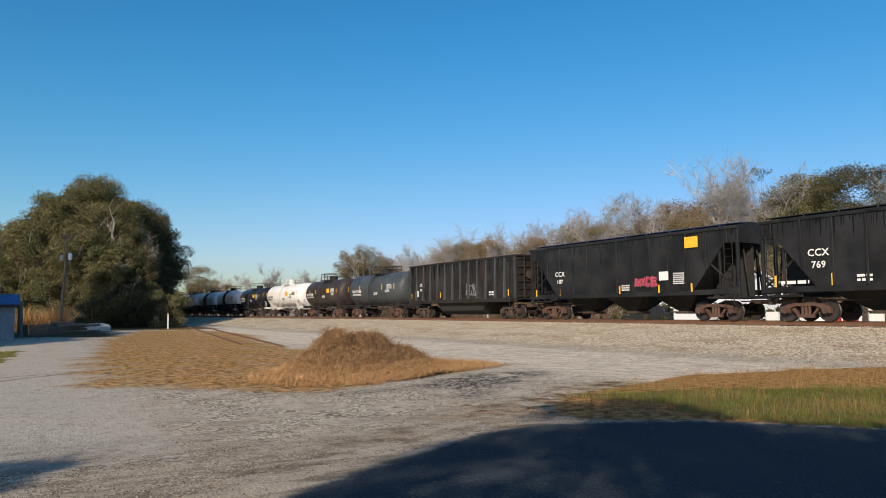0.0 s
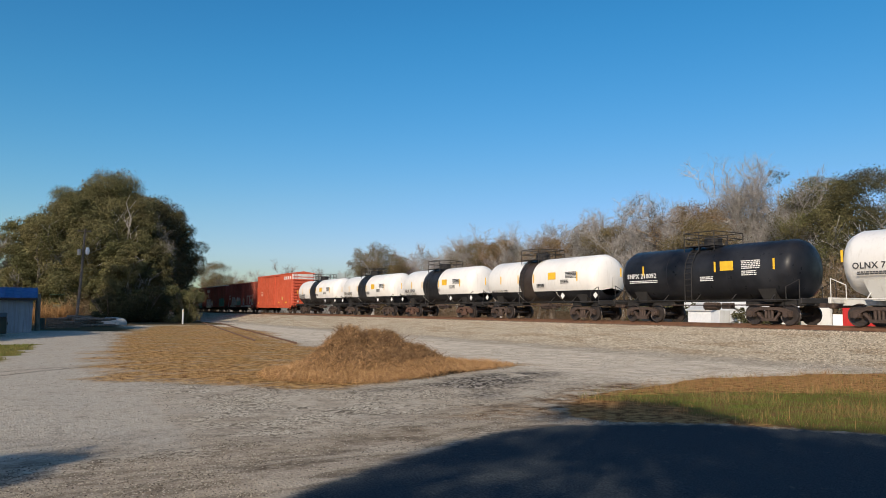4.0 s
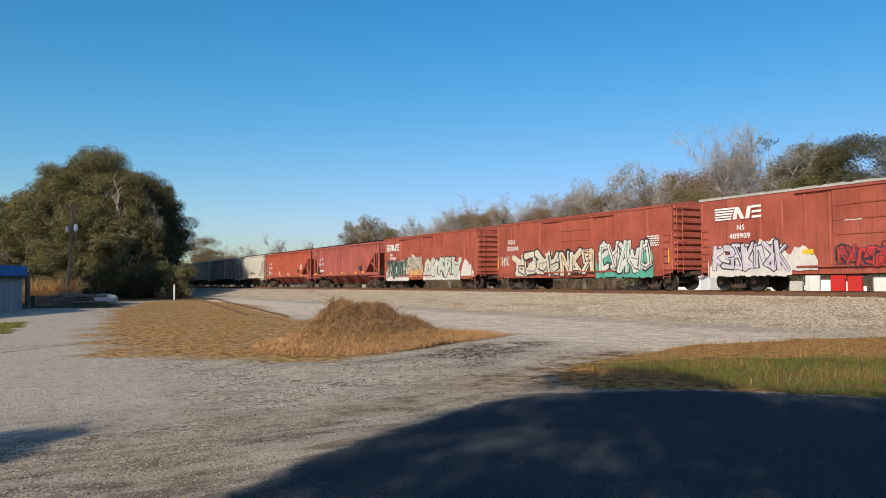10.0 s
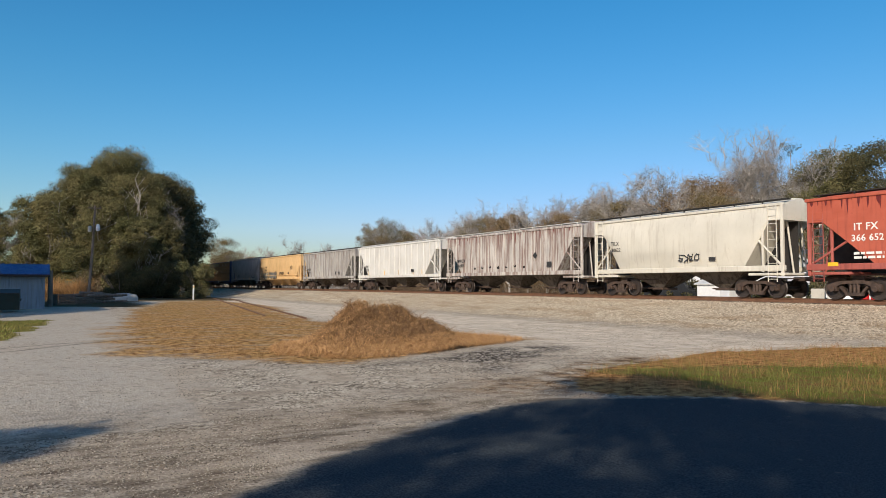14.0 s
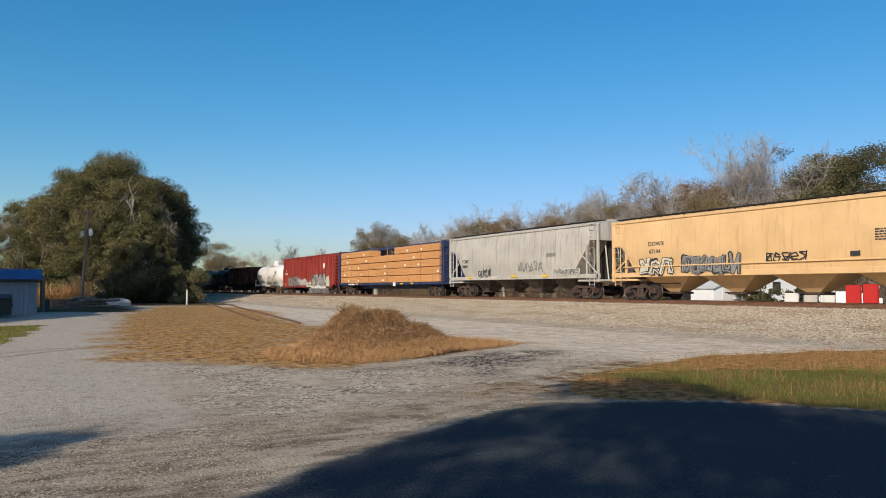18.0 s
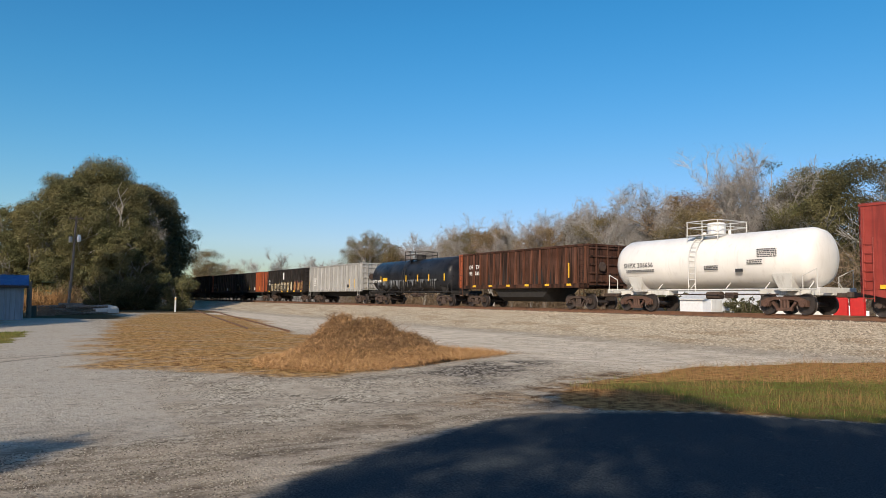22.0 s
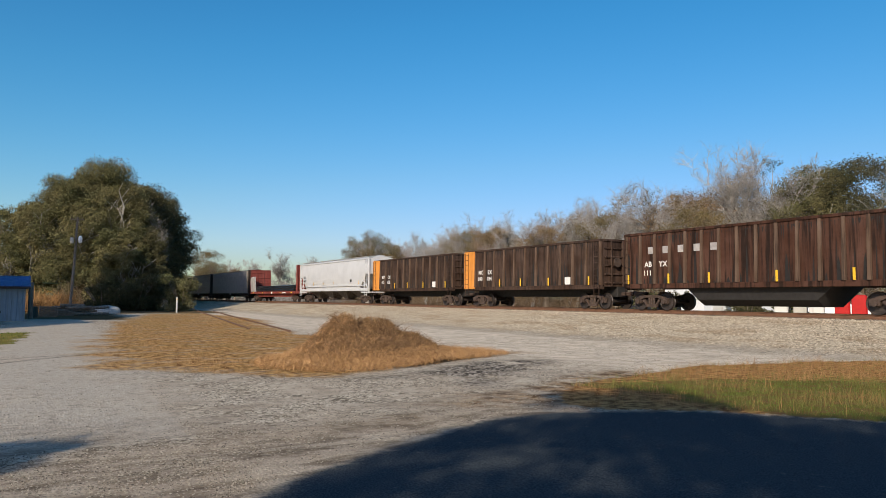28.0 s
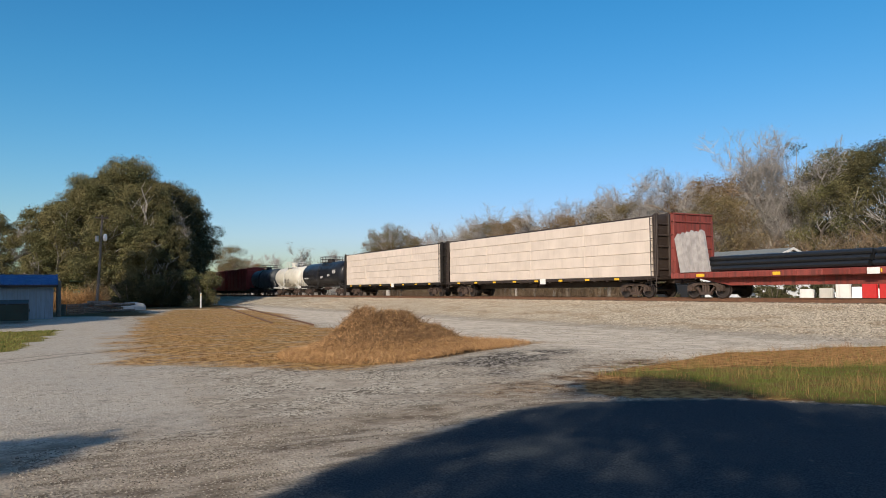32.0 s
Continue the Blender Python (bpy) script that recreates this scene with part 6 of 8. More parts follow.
# ---- track ----
track = thing("railway_track", "straight single railway track on pale ballast", "railway track")
RAILPROF = [(-0.075, 0.0), (0.075, 0.0), (0.075, 0.02), (0.012, 0.045), (0.012, 0.13), (0.036, 0.145), (0.036, 0.18), (-0.036, 0.18), (-0.036, 0.145), (-0.012, 0.13), (-0.012, 0.045), (-0.075, 0.02)]
for s in (-1, 1):
    b = Build()
    b.loft([[(TRACK_X + s * 0.755 + u, y, RAIL_Z - 0.18 + z) for u, z in RAILPROF] for y in (-900, 0, 60, 140, 1000)])
    part("rail", b, M_RAIL, track, "rusty steel rail")
tie = Build().soft(-1.3, 1.3, -0.11, 0.11, -0.2, 0.0, 0.02).mesh("tie", M_TIE)
rt = random.Random(3)
for k in range(280):
    put("tie", tie, track, pose(TRACK_X + rt.uniform(-0.04, 0.04), -6 + k * 0.52, RAIL_Z - 0.185 + rt.uniform(-0.015, 0.01), 0, 0, rt.uniform(-1, 1)))
# the old spur, half buried
spur = thing("spur_track", "old rusty spur rails half buried in dry grass", "railway track")
SP0, SP1 = Vector((9.7, 30.0, 0)), Vector((17.4, 80.0, 0))
dv = (SP1 - SP0).normalized()
sv = Vector((dv.y, -dv.x, 0))
for s in (-0.75, 0.75):
    b = Build()
    pts = [SP0 + dv * (f + (2 if s > 0 else 5)) + sv * s for f in range(0, 49, 4)]
    b.loft([[(p.x + sv.x * u * 0.8, p.y + sv.y * u * 0.8, z - 0.09) for u, z in RAILPROF] for p in pts])
    part("rail", b, M_RAIL, spur, "rusty steel rail")


# ---- stones ----
def stones(name, label, n, place, size, mat, seed):
    r = np.random.RandomState(seed)
    base = np.array([(1, 0, 0), (-1, 0, 0), (0, 1, 0), (0, -1, 0), (0, 0, 1), (0, 0, -0.6)], float)
    tri = np.array([(0, 2, 4), (2, 1, 4), (1, 3, 4), (3, 0, 4), (2, 0, 5), (1, 2, 5), (3, 1, 5), (0, 3, 5)])
    xy = place(r, n)
    n = len(xy)
    z = ground_z(xy[:, 0], xy[:, 1])
    s = size[0] + (size[1] - size[0]) * r.rand(n) ** 2.5
    v = base[None] * (0.7 + 0.6 * r.rand(n, 6, 1)) * s[:, None, None] * np.array([1.0, 1.0, 0.7])
    a = r.rand(n) * 6.28
    ca, sa = np.cos(a)[:, None], np.sin(a)[:, None]
    vx, vy = v[..., 0] * ca - v[..., 1] * sa, v[..., 0] * sa + v[..., 1] * ca
    P = np.stack([vx + xy[:, :1], vy + xy[:, 1:], v[..., 2] + (z + s * 0.18)[:, None]], -1)
    F = (tri[None] + (np.arange(n) * 6)[:, None, None]).reshape(-1, 3)
    me = bpy.data.meshes.new(name)
    me.from_pydata(P.reshape(-1, 3).tolist(), [], F.tolist())
    me.materials.append(mat)
    return tagged(new(name, me), label, "gravel", kind="stuff")


def stone_mat(name, a, b):
    n = Nodes(name)
    return n.done(n.mix(n.island(), a, b), 0.85, spec=0.1)


M_GRAVEL = stone_mat("limestone_chips", (0.07, 0.057, 0.044), (0.40, 0.345, 0.27))
M_BALLAST = stone_mat("ballast_stone", (0.17, 0.14, 0.105), (0.64, 0.54, 0.405))


def lot_place(r, n):
    m = n * 4
    dist = 4.5 + 26 * r.rand(m) ** 1.6
    g = np.radians(-2 + 68 * r.rand(m))
    x, y = dist * np.sin(g), dist * np.cos(g)
    keep = (inside(x, y, DRY) < 0.1) & (inside(x, y, VERGE) < 0.1) & (inside(x, y, TARMAC_SHADE) < -0.15) & (x < 24)
    keep &= (np.abs(x - 0.5 - (y - 20) * 0.04) > 1.7) | (y < 8.2) | (r.rand(m) < 0.1)
    keep &= r.rand(m) < 0.35 + 0.65 * (wob(x, y, 1.3, 0.5) + 0.5 * wob(x, y, 4.0, 2.0) > 0.05)
    return np.stack([x, y], 1)[keep][:n]


stones("loose_gravel", "loose pale limestone chips on the lot", 64000, lot_place, (0.004, 0.014), M_GRAVEL, 4)
stones("ballast_stones", "coarse pale ballast stones beside the track", 40000,
       lambda r, n: np.stack([20.4 + 8.8 * r.rand(n) ** 0.8, 4 + 66 * r.rand(n) ** 1.3], 1), (0.016, 0.042), M_BALLAST, 6)
stones("ballast_crib", "ballast stones between the ties", 9000,
       lambda r, n: np.stack([28.9 + 3.4 * r.rand(n), 2 + 70 * r.rand(n)], 1), (0.025, 0.06), M_BALLAST, 8)


# ---- grass ----
def blades(name, label, n, place, height, lean, width, mat, seed):
    r = np.random.RandomState(seed)
    xyz, hs = place(r, n)
    n = len(xyz)
    a = r.rand(n) * 6.28
    h = hs * (height[0] + (height[1] - height[0]) * r.rand(n))
    w = width * (0.6 + 0.8 * r.rand(n))
    l = lean * r.rand(n) * h
    d = np.stack([np.cos(a), np.sin(a)], 1)
    g = r.rand(n) * 6.28
    e = np.stack([np.cos(g), np.sin(g)], 1)
    V = np.zeros((n, 5, 3))
    for k, (f, ww, ll) in enumerate(((0, 1, 0), (0, -1, 0), (0.6, 0.7, 0.4), (0.6, -0.7, 0.4), (1, 0, 1))):
        V[:, k, :2] = xyz[:, :2] + e * (w * ww * 0.5)[:, None] + d * (l * ll)[:, None]
        V[:, k, 2] = xyz[:, 2] + h * f * np.sqrt(np.maximum(0.1, 1 - (l / np.maximum(h, 1e-3) * f) ** 2 * 0.5)) - 0.01
    o = (np.arange(n) * 5)[:, None]
    quads = (np.array([[0, 1, 3, 2]]) + o).tolist()
    tris = (np.array([[2, 3, 4]]) + o).tolist()
    me = bpy.data.meshes.new(name)
    me.from_pydata(V.reshape(-1, 3).tolist(), [], quads + tris)
    me.materials.append(mat)
    return tagged(new(name, me), label, "grass", kind="stuff")


M_STRAW = leaf_mat("dry_straw", (0.16, 0.082, 0.036), (0.54, 0.325, 0.152), 0.8)
M_STRAWLOW = foliage("matted_straw", (0.16, 0.085, 0.036), (0.45, 0.27, 0.118), (0.20, 0.145, 0.062), 0.75)
M_GRASS = foliage("autumn_green_grass", (0.046, 0.068, 0.012), (0.160, 0.185, 0.038), (0.21, 0.165, 0.058), 0.7)
M_VERGEDRY = foliage("rusty_dry_grass", (0.16, 0.082, 0.032), (0.46, 0.275, 0.118), (0.26, 0.135, 0.055), 0.7)
M_BRAMBLE = leaf_mat("dead_bramble", (0.06, 0.036, 0.022), (0.24, 0.145, 0.075), 0.8)


def heap_mat():
    n = Nodes("matted_dead_weeds")
    f = n.noise(n.coord(world=True), 9.0, 8, 0.8)
    return n.done(n.mix(n.ramp(f, (0.38, 0.0), (0.62, 1.0)), (0.05, 0.028, 0.014), (0.40, 0.26, 0.125)), 0.9, 0, f, 0.1, 1.0)


M_HEAP = heap_mat()


def in_poly(poly, r, n, pad=0.0):
    p = np.array(poly)
    lo, hi = p.min(0), p.max(0)
    out = []
    while sum(len(o) for o in out) < n:
        q = lo + (hi - lo) * r.rand(n * 2, 2)
        out.append(q[inside(q[:, 0], q[:, 1], poly) + wob(q[:, 0], q[:, 1], 1.6) * 0.4 > pad])
    return np.concatenate(out)[:n]


def mound_z(x, y):
    """The heap of brush and dead weeds."""
    ragged = 1 + 0.22 * wob(x, y, 2.4, 0.7) + 0.26 * wob(x, y, 5.5) + 0.12 * wob(x, y, 11.0, 2.1)
    peak = 0.50 * np.exp(-((x - 7.0) / 0.72) ** 2 - ((y - 17.0) / 1.2) ** 2)
    body = 0.92 * np.exp(-((x - 8.0) / 1.4) ** 2 - ((y - 17.0) / 1.3) ** 2)
    skirt = 0.22 * np.exp(-((x - 6.6) / 1.6) ** 2 - ((y - 16.2) / 1.5) ** 2) + 0.16 * np.exp(-((x - 10.6) / 1.5) ** 2 - ((y - 17.2) / 0.9) ** 2)
    return (peak * 0.74 + body * 0.80 + skirt) * ragged


def dry_place(r, n):
    q = in_poly(DRY, r, n, 0.0)
    near = r.rand(len(q)) < np.clip(1.5 - q[:, 1] / 45, 0.25, 1) * np.where(wob(q[:, 0], q[:, 1], 1.9, 4.0) + 0.5 * wob(q[:, 0], q[:, 1], 5.0) > -0.1, 1.0, 0.6)
    q = q[near]
    z = ground_z(q[:, 0], q[:, 1])
    tall = 0.5 + 0.5 * (wob(q[:, 0], q[:, 1], 2.2) > 0.1)
    return np.column_stack([q, z + mound_z(q[:, 0], q[:, 1]) * 0.9]), tall


blades("dry_grass", "short matted dry grass, straw brown", 120000, dry_place, (0.02, 0.10), 1.5, 0.009, M_STRAWLOW, 11)


def mound_place(lo, hi, sx, cx):
    def f(r, n):
        x, y = cx + sx * r.randn(n * 6), 16.7 + 1.3 * r.randn(n * 6)
        h = mound_z(x, y)
        keep = (h > lo) & (h < hi) & (inside(x, y, DRY) > -0.3)
        x, y, h = x[keep][:n], y[keep][:n], h[keep][:n]
        return np.column_stack([x, y, ground_z(x, y) + h * (0.75 + 0.3 * r.rand(len(x)))])
    return f


def tangle(name, label, n, place, length, width, mat, seed, rise=0.35, arch=0.25):
    """Thin curved stems lying every way over one another."""
    r = np.random.RandomState(seed)
    p = place(r, n)
    n = len(p)
    e = unit(r.randn(n, 3) * np.array([1, 1, 0.45]) + np.array([0, 0, rise]))
    l = (length[0] + (length[1] - length[0]) * r.rand(n, 1) ** 2)
    s = unit(np.cross(e, r.randn(n, 3))) * width * (0.6 + 0.8 * r.rand(n, 1))
    up = np.array([0, 0, 1.0]) * l * arch * r.rand(n, 1) + r.randn(n, 3) * l * 0.08
    a, c = p - e * l * 0.4, p + e * l * 0.6
    c[:, 2] -= l[:, 0] * 0.25 * r.rand(n)
    m = p + up
    V = np.stack([a - s, a + s, m + s, m - s, c], 1)
    k = (np.arange(n) * 5)[:, None]
    F = (np.array([[0, 1, 2, 3]]) + k).tolist() + (np.array([[3, 2, 4]]) + k).tolist()
    me = bpy.data.meshes.new(name)
    me.from_pydata(V.reshape(-1, 3).tolist(), [], F)
    me.materials.append(mat)
    return tagged(new(name, me), label, "brush", kind="stuff")


tangle("weed_heap", "heap of tangled dead straw-brown weeds", 52000, mound_place(0.05, 9, 1.9, 7.9), (0.10, 0.42), 0.0045, M_STRAW, 12, 0.55, 0.35)
tangle("dead_brambles", "dead brown brambles tangled on top of the weed heap", 30000, mound_place(0.38, 9, 1.2, 8.3), (0.08, 0.5), 0.005, M_BRAMBLE, 16, 0.6)
tangle("loose_stems", "thin dead stems sticking out of the weed heap", 5200, mound_place(0.2, 9, 1.5, 7.8), (0.3, 0.95), 0.004, M_BRAMBLE, 18, 1.3, 0.1)
core = Build()
core.loft([[(cx, cy, float(mound_z(cx, cy)) * 0.9 - 0.10) for k in range(72) for cx, cy in [(7.9 + 2.6 * f * math.cos(k * math.tau / 72), 16.9 + 1.85 * f * math.sin(k * math.tau / 72))]] for f in (1.0, 0.93, 0.86, 0.79, 0.72, 0.65, 0.58, 0.51, 0.44, 0.37, 0.3, 0.23, 0.16, 0.09, 0.02)])
heapcore = part("heap_core", core, M_HEAP, None, "", False)
tagged(heapcore, "matted dead undergrowth inside the weed heap", "brush", kind="stuff")
r6 = random.Random(6)
tw = Build()
for k in range(260):
    x, y = r6.gauss(8.0, 1.2), r6.gauss(17.0, 0.9)
    h = float(mound_z(x, y))
    if h < 0.2:
        continue
    g, l = r6.uniform(0, 6.28), r6.uniform(0.2, 0.75)
    p = Vector((x, y, h * r6.uniform(0.5, 0.95)))
    q = p + Vector((math.cos(g) * l * 0.6, math.sin(g) * l * 0.6, l * r6.uniform(0.0, 0.6)))
    m = (p + q) / 2 + Vector((0, 0, r6.uniform(0, 0.12)))
    tw.tube([p, m, q], [0.011, 0.008, 0.004], 4, False)
tagged(part("bramble_stems", tw, M_BRAMBLE, None), "dead brown bramble stems on the weed heap", "brush", kind="stuff")


def verge_place(kind):
    def f(r, n):
        q = in_poly(VERGE, r, n, -0.05)
        q = q[(q[:, 1] > 1.0) & (q[:, 0] < 25)]
        # the strip next to the lot road is dry and tall, the inner strip green
        d = inside(q[:, 0], q[:, 1], VERGE)
        back = q[:, 1] > 9.75 - 0.53 * (q[:, 0] - 11.76) + 0.45 * wob(q[:, 0], q[:, 1], 1.5) + 0.25 * wob(q[:, 0], q[:, 1], 4.0)
        left = q[:, 0] < 9.4 + 0.8 * wob(q[:, 0], q[:, 1], 2.0)
        fringe = (d < 0.3 + 0.2 * wob(q[:, 0], q[:, 1], 3.0)) & (r.rand(len(q)) < 0.6)
        dry = (back | left | fringe | (r.rand(len(q)) < 0.04 + 0.30 * (wob(q[:, 0], q[:, 1], 2.7, 5.0) > 0.2))) & (r.rand(len(q)) > 0.15 * back)
        if kind == "dry":
            dry &= r.rand(len(q)) < smooth(d + 0.35 * wob(q[:, 0], q[:, 1], 4.0), -0.1, 0.5) * np.where(left, 0.45, 1.0) * (0.35 + 0.65 * (wob(q[:, 0], q[:, 1], 3.1, 2.0) > -0.15))
        q = q[dry if kind == "dry" else ~dry]
        return np.column_stack([q, ground_z(q[:, 0], q[:, 1])]), np.where(q[:, 0] < 8.5, 0.45, 1.0) * (0.55 + 0.5 * (wob(q[:, 0], q[:, 1], 2.5, 1.0) > 0) + 0.7 * smooth(wob(q[:, 0], q[:, 1], 5.5, 3.0), 0.15, 0.6))
    return f


blades("green_grass", "autumn green grass beside the tarmac", 150000, verge_place("green"), (0.03, 0.16), 1.4, 0.005, M_GRASS, 13)
blades("verge_grass", "rust-brown dry grass along the verge", 130000, verge_place("dry"), (0.02, 0.23), 1.5, 0.0045, M_VERGEDRY, 14)


def lawn_place(r, n):
    q = in_poly(LAWN, r, n)
    return np.column_stack([q, ground_z(q[:, 0], q[:, 1])]), np.ones(len(q))


blades("lawn_grass", "short olive lawn beside the gravel road", 16000, lawn_place, (0.03, 0.09), 0.8, 0.03, M_GRASS, 15)


# ---- trees ----
def bark_mat(name, a, b):
    n = Nodes(name)
    v = n.coord((6, 6, 1.5), shift=True)
    f = n.noise(v, 1.0, 5)
    return n.done(n.mix(n.ramp(f, (0.3, 0.0), (0.7, 1.0)), a, b), 0.9, 0, f, 0.03, 0.6)


M_BARK = bark_mat("grey_brown_bark", (0.10, 0.08, 0.06), (0.24, 0.20, 0.16))
M_PALEBARK = bark_mat("pale_grey_bark", (0.22, 0.205, 0.185), (0.46, 0.435, 0.40))
M_TWIG = leaf_mat("bare_grey_twigs", (0.13, 0.118, 0.108), (0.38, 0.355, 0.33), 0.9)
M_OAKLEAF = foliage("dark_evergreen_leaves", (0.024, 0.027, 0.014), (0.105, 0.100, 0.046), (0.115, 0.095, 0.045))
M_LIVEOAK = foliage("olive_live_oak_leaves", (0.050, 0.054, 0.023), (0.178, 0.172, 0.074), (0.195, 0.160, 0.075), 0.6)
M_OLIVELEAF = foliage("olive_autumn_leaves", (0.075, 0.064, 0.030), (0.210, 0.170, 0.085), (0.215, 0.145, 0.070))
M_RUSTLEAF = foliage("rusty_autumn_leaves", (0.10, 0.072, 0.040), (0.25, 0.180, 0.100), (0.24, 0.145, 0.070))
M_PINKTWIG = leaf_mat("reddish_bare_twigs", (0.17, 0.125, 0.115), (0.36, 0.27, 0.25), 0.9)


def skeleton(h, seed, spread=0.5, levels=4, splits=3, trunk=0.32, start=0.28):
    """A tapered trunk with limbs that fork; gives the tubes and the tips."""
    r = random.Random(seed)
    b, tips = Build(), []

    def grow(p, d, length, rad, lev):
        n = 3 if lev < 2 else 2
        pts, q = [p], p
        for k in range(n):
            d = (d + Vector((r.uniform(-1, 1), r.uniform(-1, 1), r.uniform(-0.3, 0.6))) * 0.17).normalized()
            q = q + d * length / n
            pts.append(q)
        end = rad * 0.55
        b.tube(pts, [max(0.012, rad + (end - rad) * k / n) for k in range(n + 1)], 7 if lev == 0 else (5 if lev < 2 else 3), False)
        if lev >= levels:
            tips.append((q, d, end))
            return
        if lev >= levels - 1:
            tips.append((pts[1], d, end))
        for k in range(splits + (1 if lev == 0 else 0)):
            f = r.uniform(0.45, 1.0) if k else 1.0
            o = pts[min(n, int(f * n))] if k else q
            side = Vector((r.uniform(-1, 1), r.uniform(-1, 1), r.uniform(-0.1, 0.5))).normalized()
            nd = (d * (1 - spread) + side * spread * 1.25 + Vector((0, 0, 0.12))).normalized()
            grow(o, nd, length * r.uniform(0.55, 0.78), end * r.uniform(0.65, 0.95), lev + 1)

    grow(Vector((0, 0, -0.2)), Vector((0, 0, 1)), h * start, trunk, 0)
    return b, tips


def crown_mesh(name, blobs, n, size, mat, seed, flat=0.5):
    """Many small leaf sprays, thicker towards the outside of each clump."""
    r = np.random.RandomState(seed)
    blobs = np.array(blobs)
    w = blobs[:, 3] ** 2
    pick = r.choice(len(blobs), n, p=w / w.sum())
    u = r.randn(n, 3)
    u /= np.linalg.norm(u, axis=1)[:, None]
    rad = blobs[pick, 3] * (0.25 + 0.80 * r.rand(n) ** 0.7 + 0.22 * np.abs(r.randn(n)))
    c = blobs[pick, :3] + u * rad[:, None] * np.array([1, 1, 0.8])
    a, bvec = r.randn(n, 3), r.randn(n, 3)
    a /= np.linalg.norm(a, axis=1)[:, None]
    bvec -= a * (a * bvec).sum(1)[:, None]
    bvec /= np.linalg.norm(bvec, axis=1)[:, None]
    s = (size[0] + (size[1] - size[0]) * r.rand(n))[:, None]
    V = np.stack([c - a * s, c + bvec * s * flat, c + a * s, c - bvec * s * flat], 1)
    V[:, 2] += (r.rand(n, 3) - 0.5) * s * 0.5
    F = (np.array([[0, 1, 2, 3]]) + (np.arange(n) * 4)[:, None]).tolist()
    me = bpy.data.meshes.new(name)
    me.from_pydata(V.reshape(-1, 3).tolist(), [], F)
    me.materials.append(mat)
    return me


def twig_mesh(name, tips, per, length, mat, seed, width=0.02):
    """Fine twigs in sprays at the ends of the branches."""
    r = np.random.RandomState(seed)
    q = np.repeat(np.array([tuple(t[0]) for t in tips]), per, 0)
    d = np.repeat(np.array([tuple(t[1]) for t in tips]), per, 0)
    n = len(q)
    e = unit(d * 0.7 + r.randn(n, 3) * 0.75 + np.array([0, 0, 0.25]))
    o = q - d * (r.rand(n, 1) * length * 0.8)
    l = length * (0.4 + 0.9 * r.rand(n, 1))
    s = unit(np.cross(e, r.randn(n, 3))) * width
    m = o + e * l * 0.5 + r.randn(n, 3) * l * 0.08
    V = [o - s, o + s, m + s * 0.7, m - s * 0.7, o + e * l]
    for j in range(3):
        g = unit(e + r.randn(n, 3) * 0.75)
        o2 = o + e * l * (0.25 + 0.6 * r.rand(n, 1))
        V += [o2 - s * 0.6, o2 + s * 0.6, o2 + g * l * 0.5]
    V = np.stack(V, 1)
    k = (np.arange(n) * V.shape[1])[:, None]
    F = (np.array([[0, 1, 2, 3]]) + k).tolist() + (np.array([[3, 2, 4]]) + k).tolist()
    for j in range(3):
        F += (np.array([[5 + 3 * j, 6 + 3 * j, 7 + 3 * j]]) + k).tolist()
    me = bpy.data.meshes.new(name)
    me.from_pydata(V.reshape(-1, 3).tolist(), [], F)
    me.materials.append(mat)
    return me


def bare_tree(h, seed, label, bark, twig, leafy=None, spread=0.42, width=0.013, per=8, leaves=2600, wide=1.0):
    t = thing("bare_tree", label, "tree", "trees round the track")
    b, tips = skeleton(h, seed, spread, 5, 3, 0.013 * h, 0.30)
    top = max(p.z for p, d, r in tips) + 0.05 * h
    f = h / top
    b.v = [(x * f, y * f, z * f) for x, y, z in b.v]
    mx, my = sum(p.x for p, d, r in tips) / len(tips) * f, sum(p.y for p, d, r in tips) / len(tips) * f
    b.v = [((x - mx * z / (0.65 * h)) * wide, (y - my * z / (0.65 * h)) * wide, z) for x, y, z in b.v]
    tips = [(Vector(((p.x * f - mx * p.z * f / (0.65 * h)) * wide, (p.y * f - my * p.z * f / (0.65 * h)) * wide, p.z * f)), d, r) for p, d, r in tips]
    part("trunk", b, bark, t, "", True, 60)
    put("crown", twig_mesh("crown", tips, per, h * 0.075, twig, seed, width), t)
    if leafy:
        put("last_leaves", crown_mesh("last_leaves", [(*p, 0.035 * h) for p, d, r in tips if p.z > h * 0.3][::2], leaves, (0.06, 0.13), leafy, seed), t)
    return t


def leaf_tree(h, w, seed, label, leaf, n=30000, size=(0.07, 0.20), bark=None, low=0.12, blobs=80, ragged=1.0):
    t = thing("leafy_tree", label, "tree", "trees round the track")
    b, tips = skeleton(h * 0.9, seed, 0.52, 3, 4, 0.02 * h, 0.3)
    top = max(p.z for p, d, r in tips)
    f = h * 0.9 / top
    b.v = [(x * f, y * f, z * f) for x, y, z in b.v]
    part("trunk", b, bark or M_BARK, t, "", True, 60)
    r = random.Random(seed)
    bl = []
    for k in range(blobs):
        z = h * (low + (0.93 - low) * r.random() ** 0.85)
        fz = (z / h - low) / (1 - low)
        rr = w / 2 * math.sqrt(max(0.05, 1 - (2 * abs(fz - 0.42)) ** 2.2)) * r.random() ** 0.5
        g = r.uniform(0, math.tau)
        bl.append((rr * math.cos(g), rr * math.sin(g), z, r.uniform(0.05, 0.12) * h * ragged))
    put("crown", crown_mesh("crown", bl, n, size, leaf, seed), t)
    return t


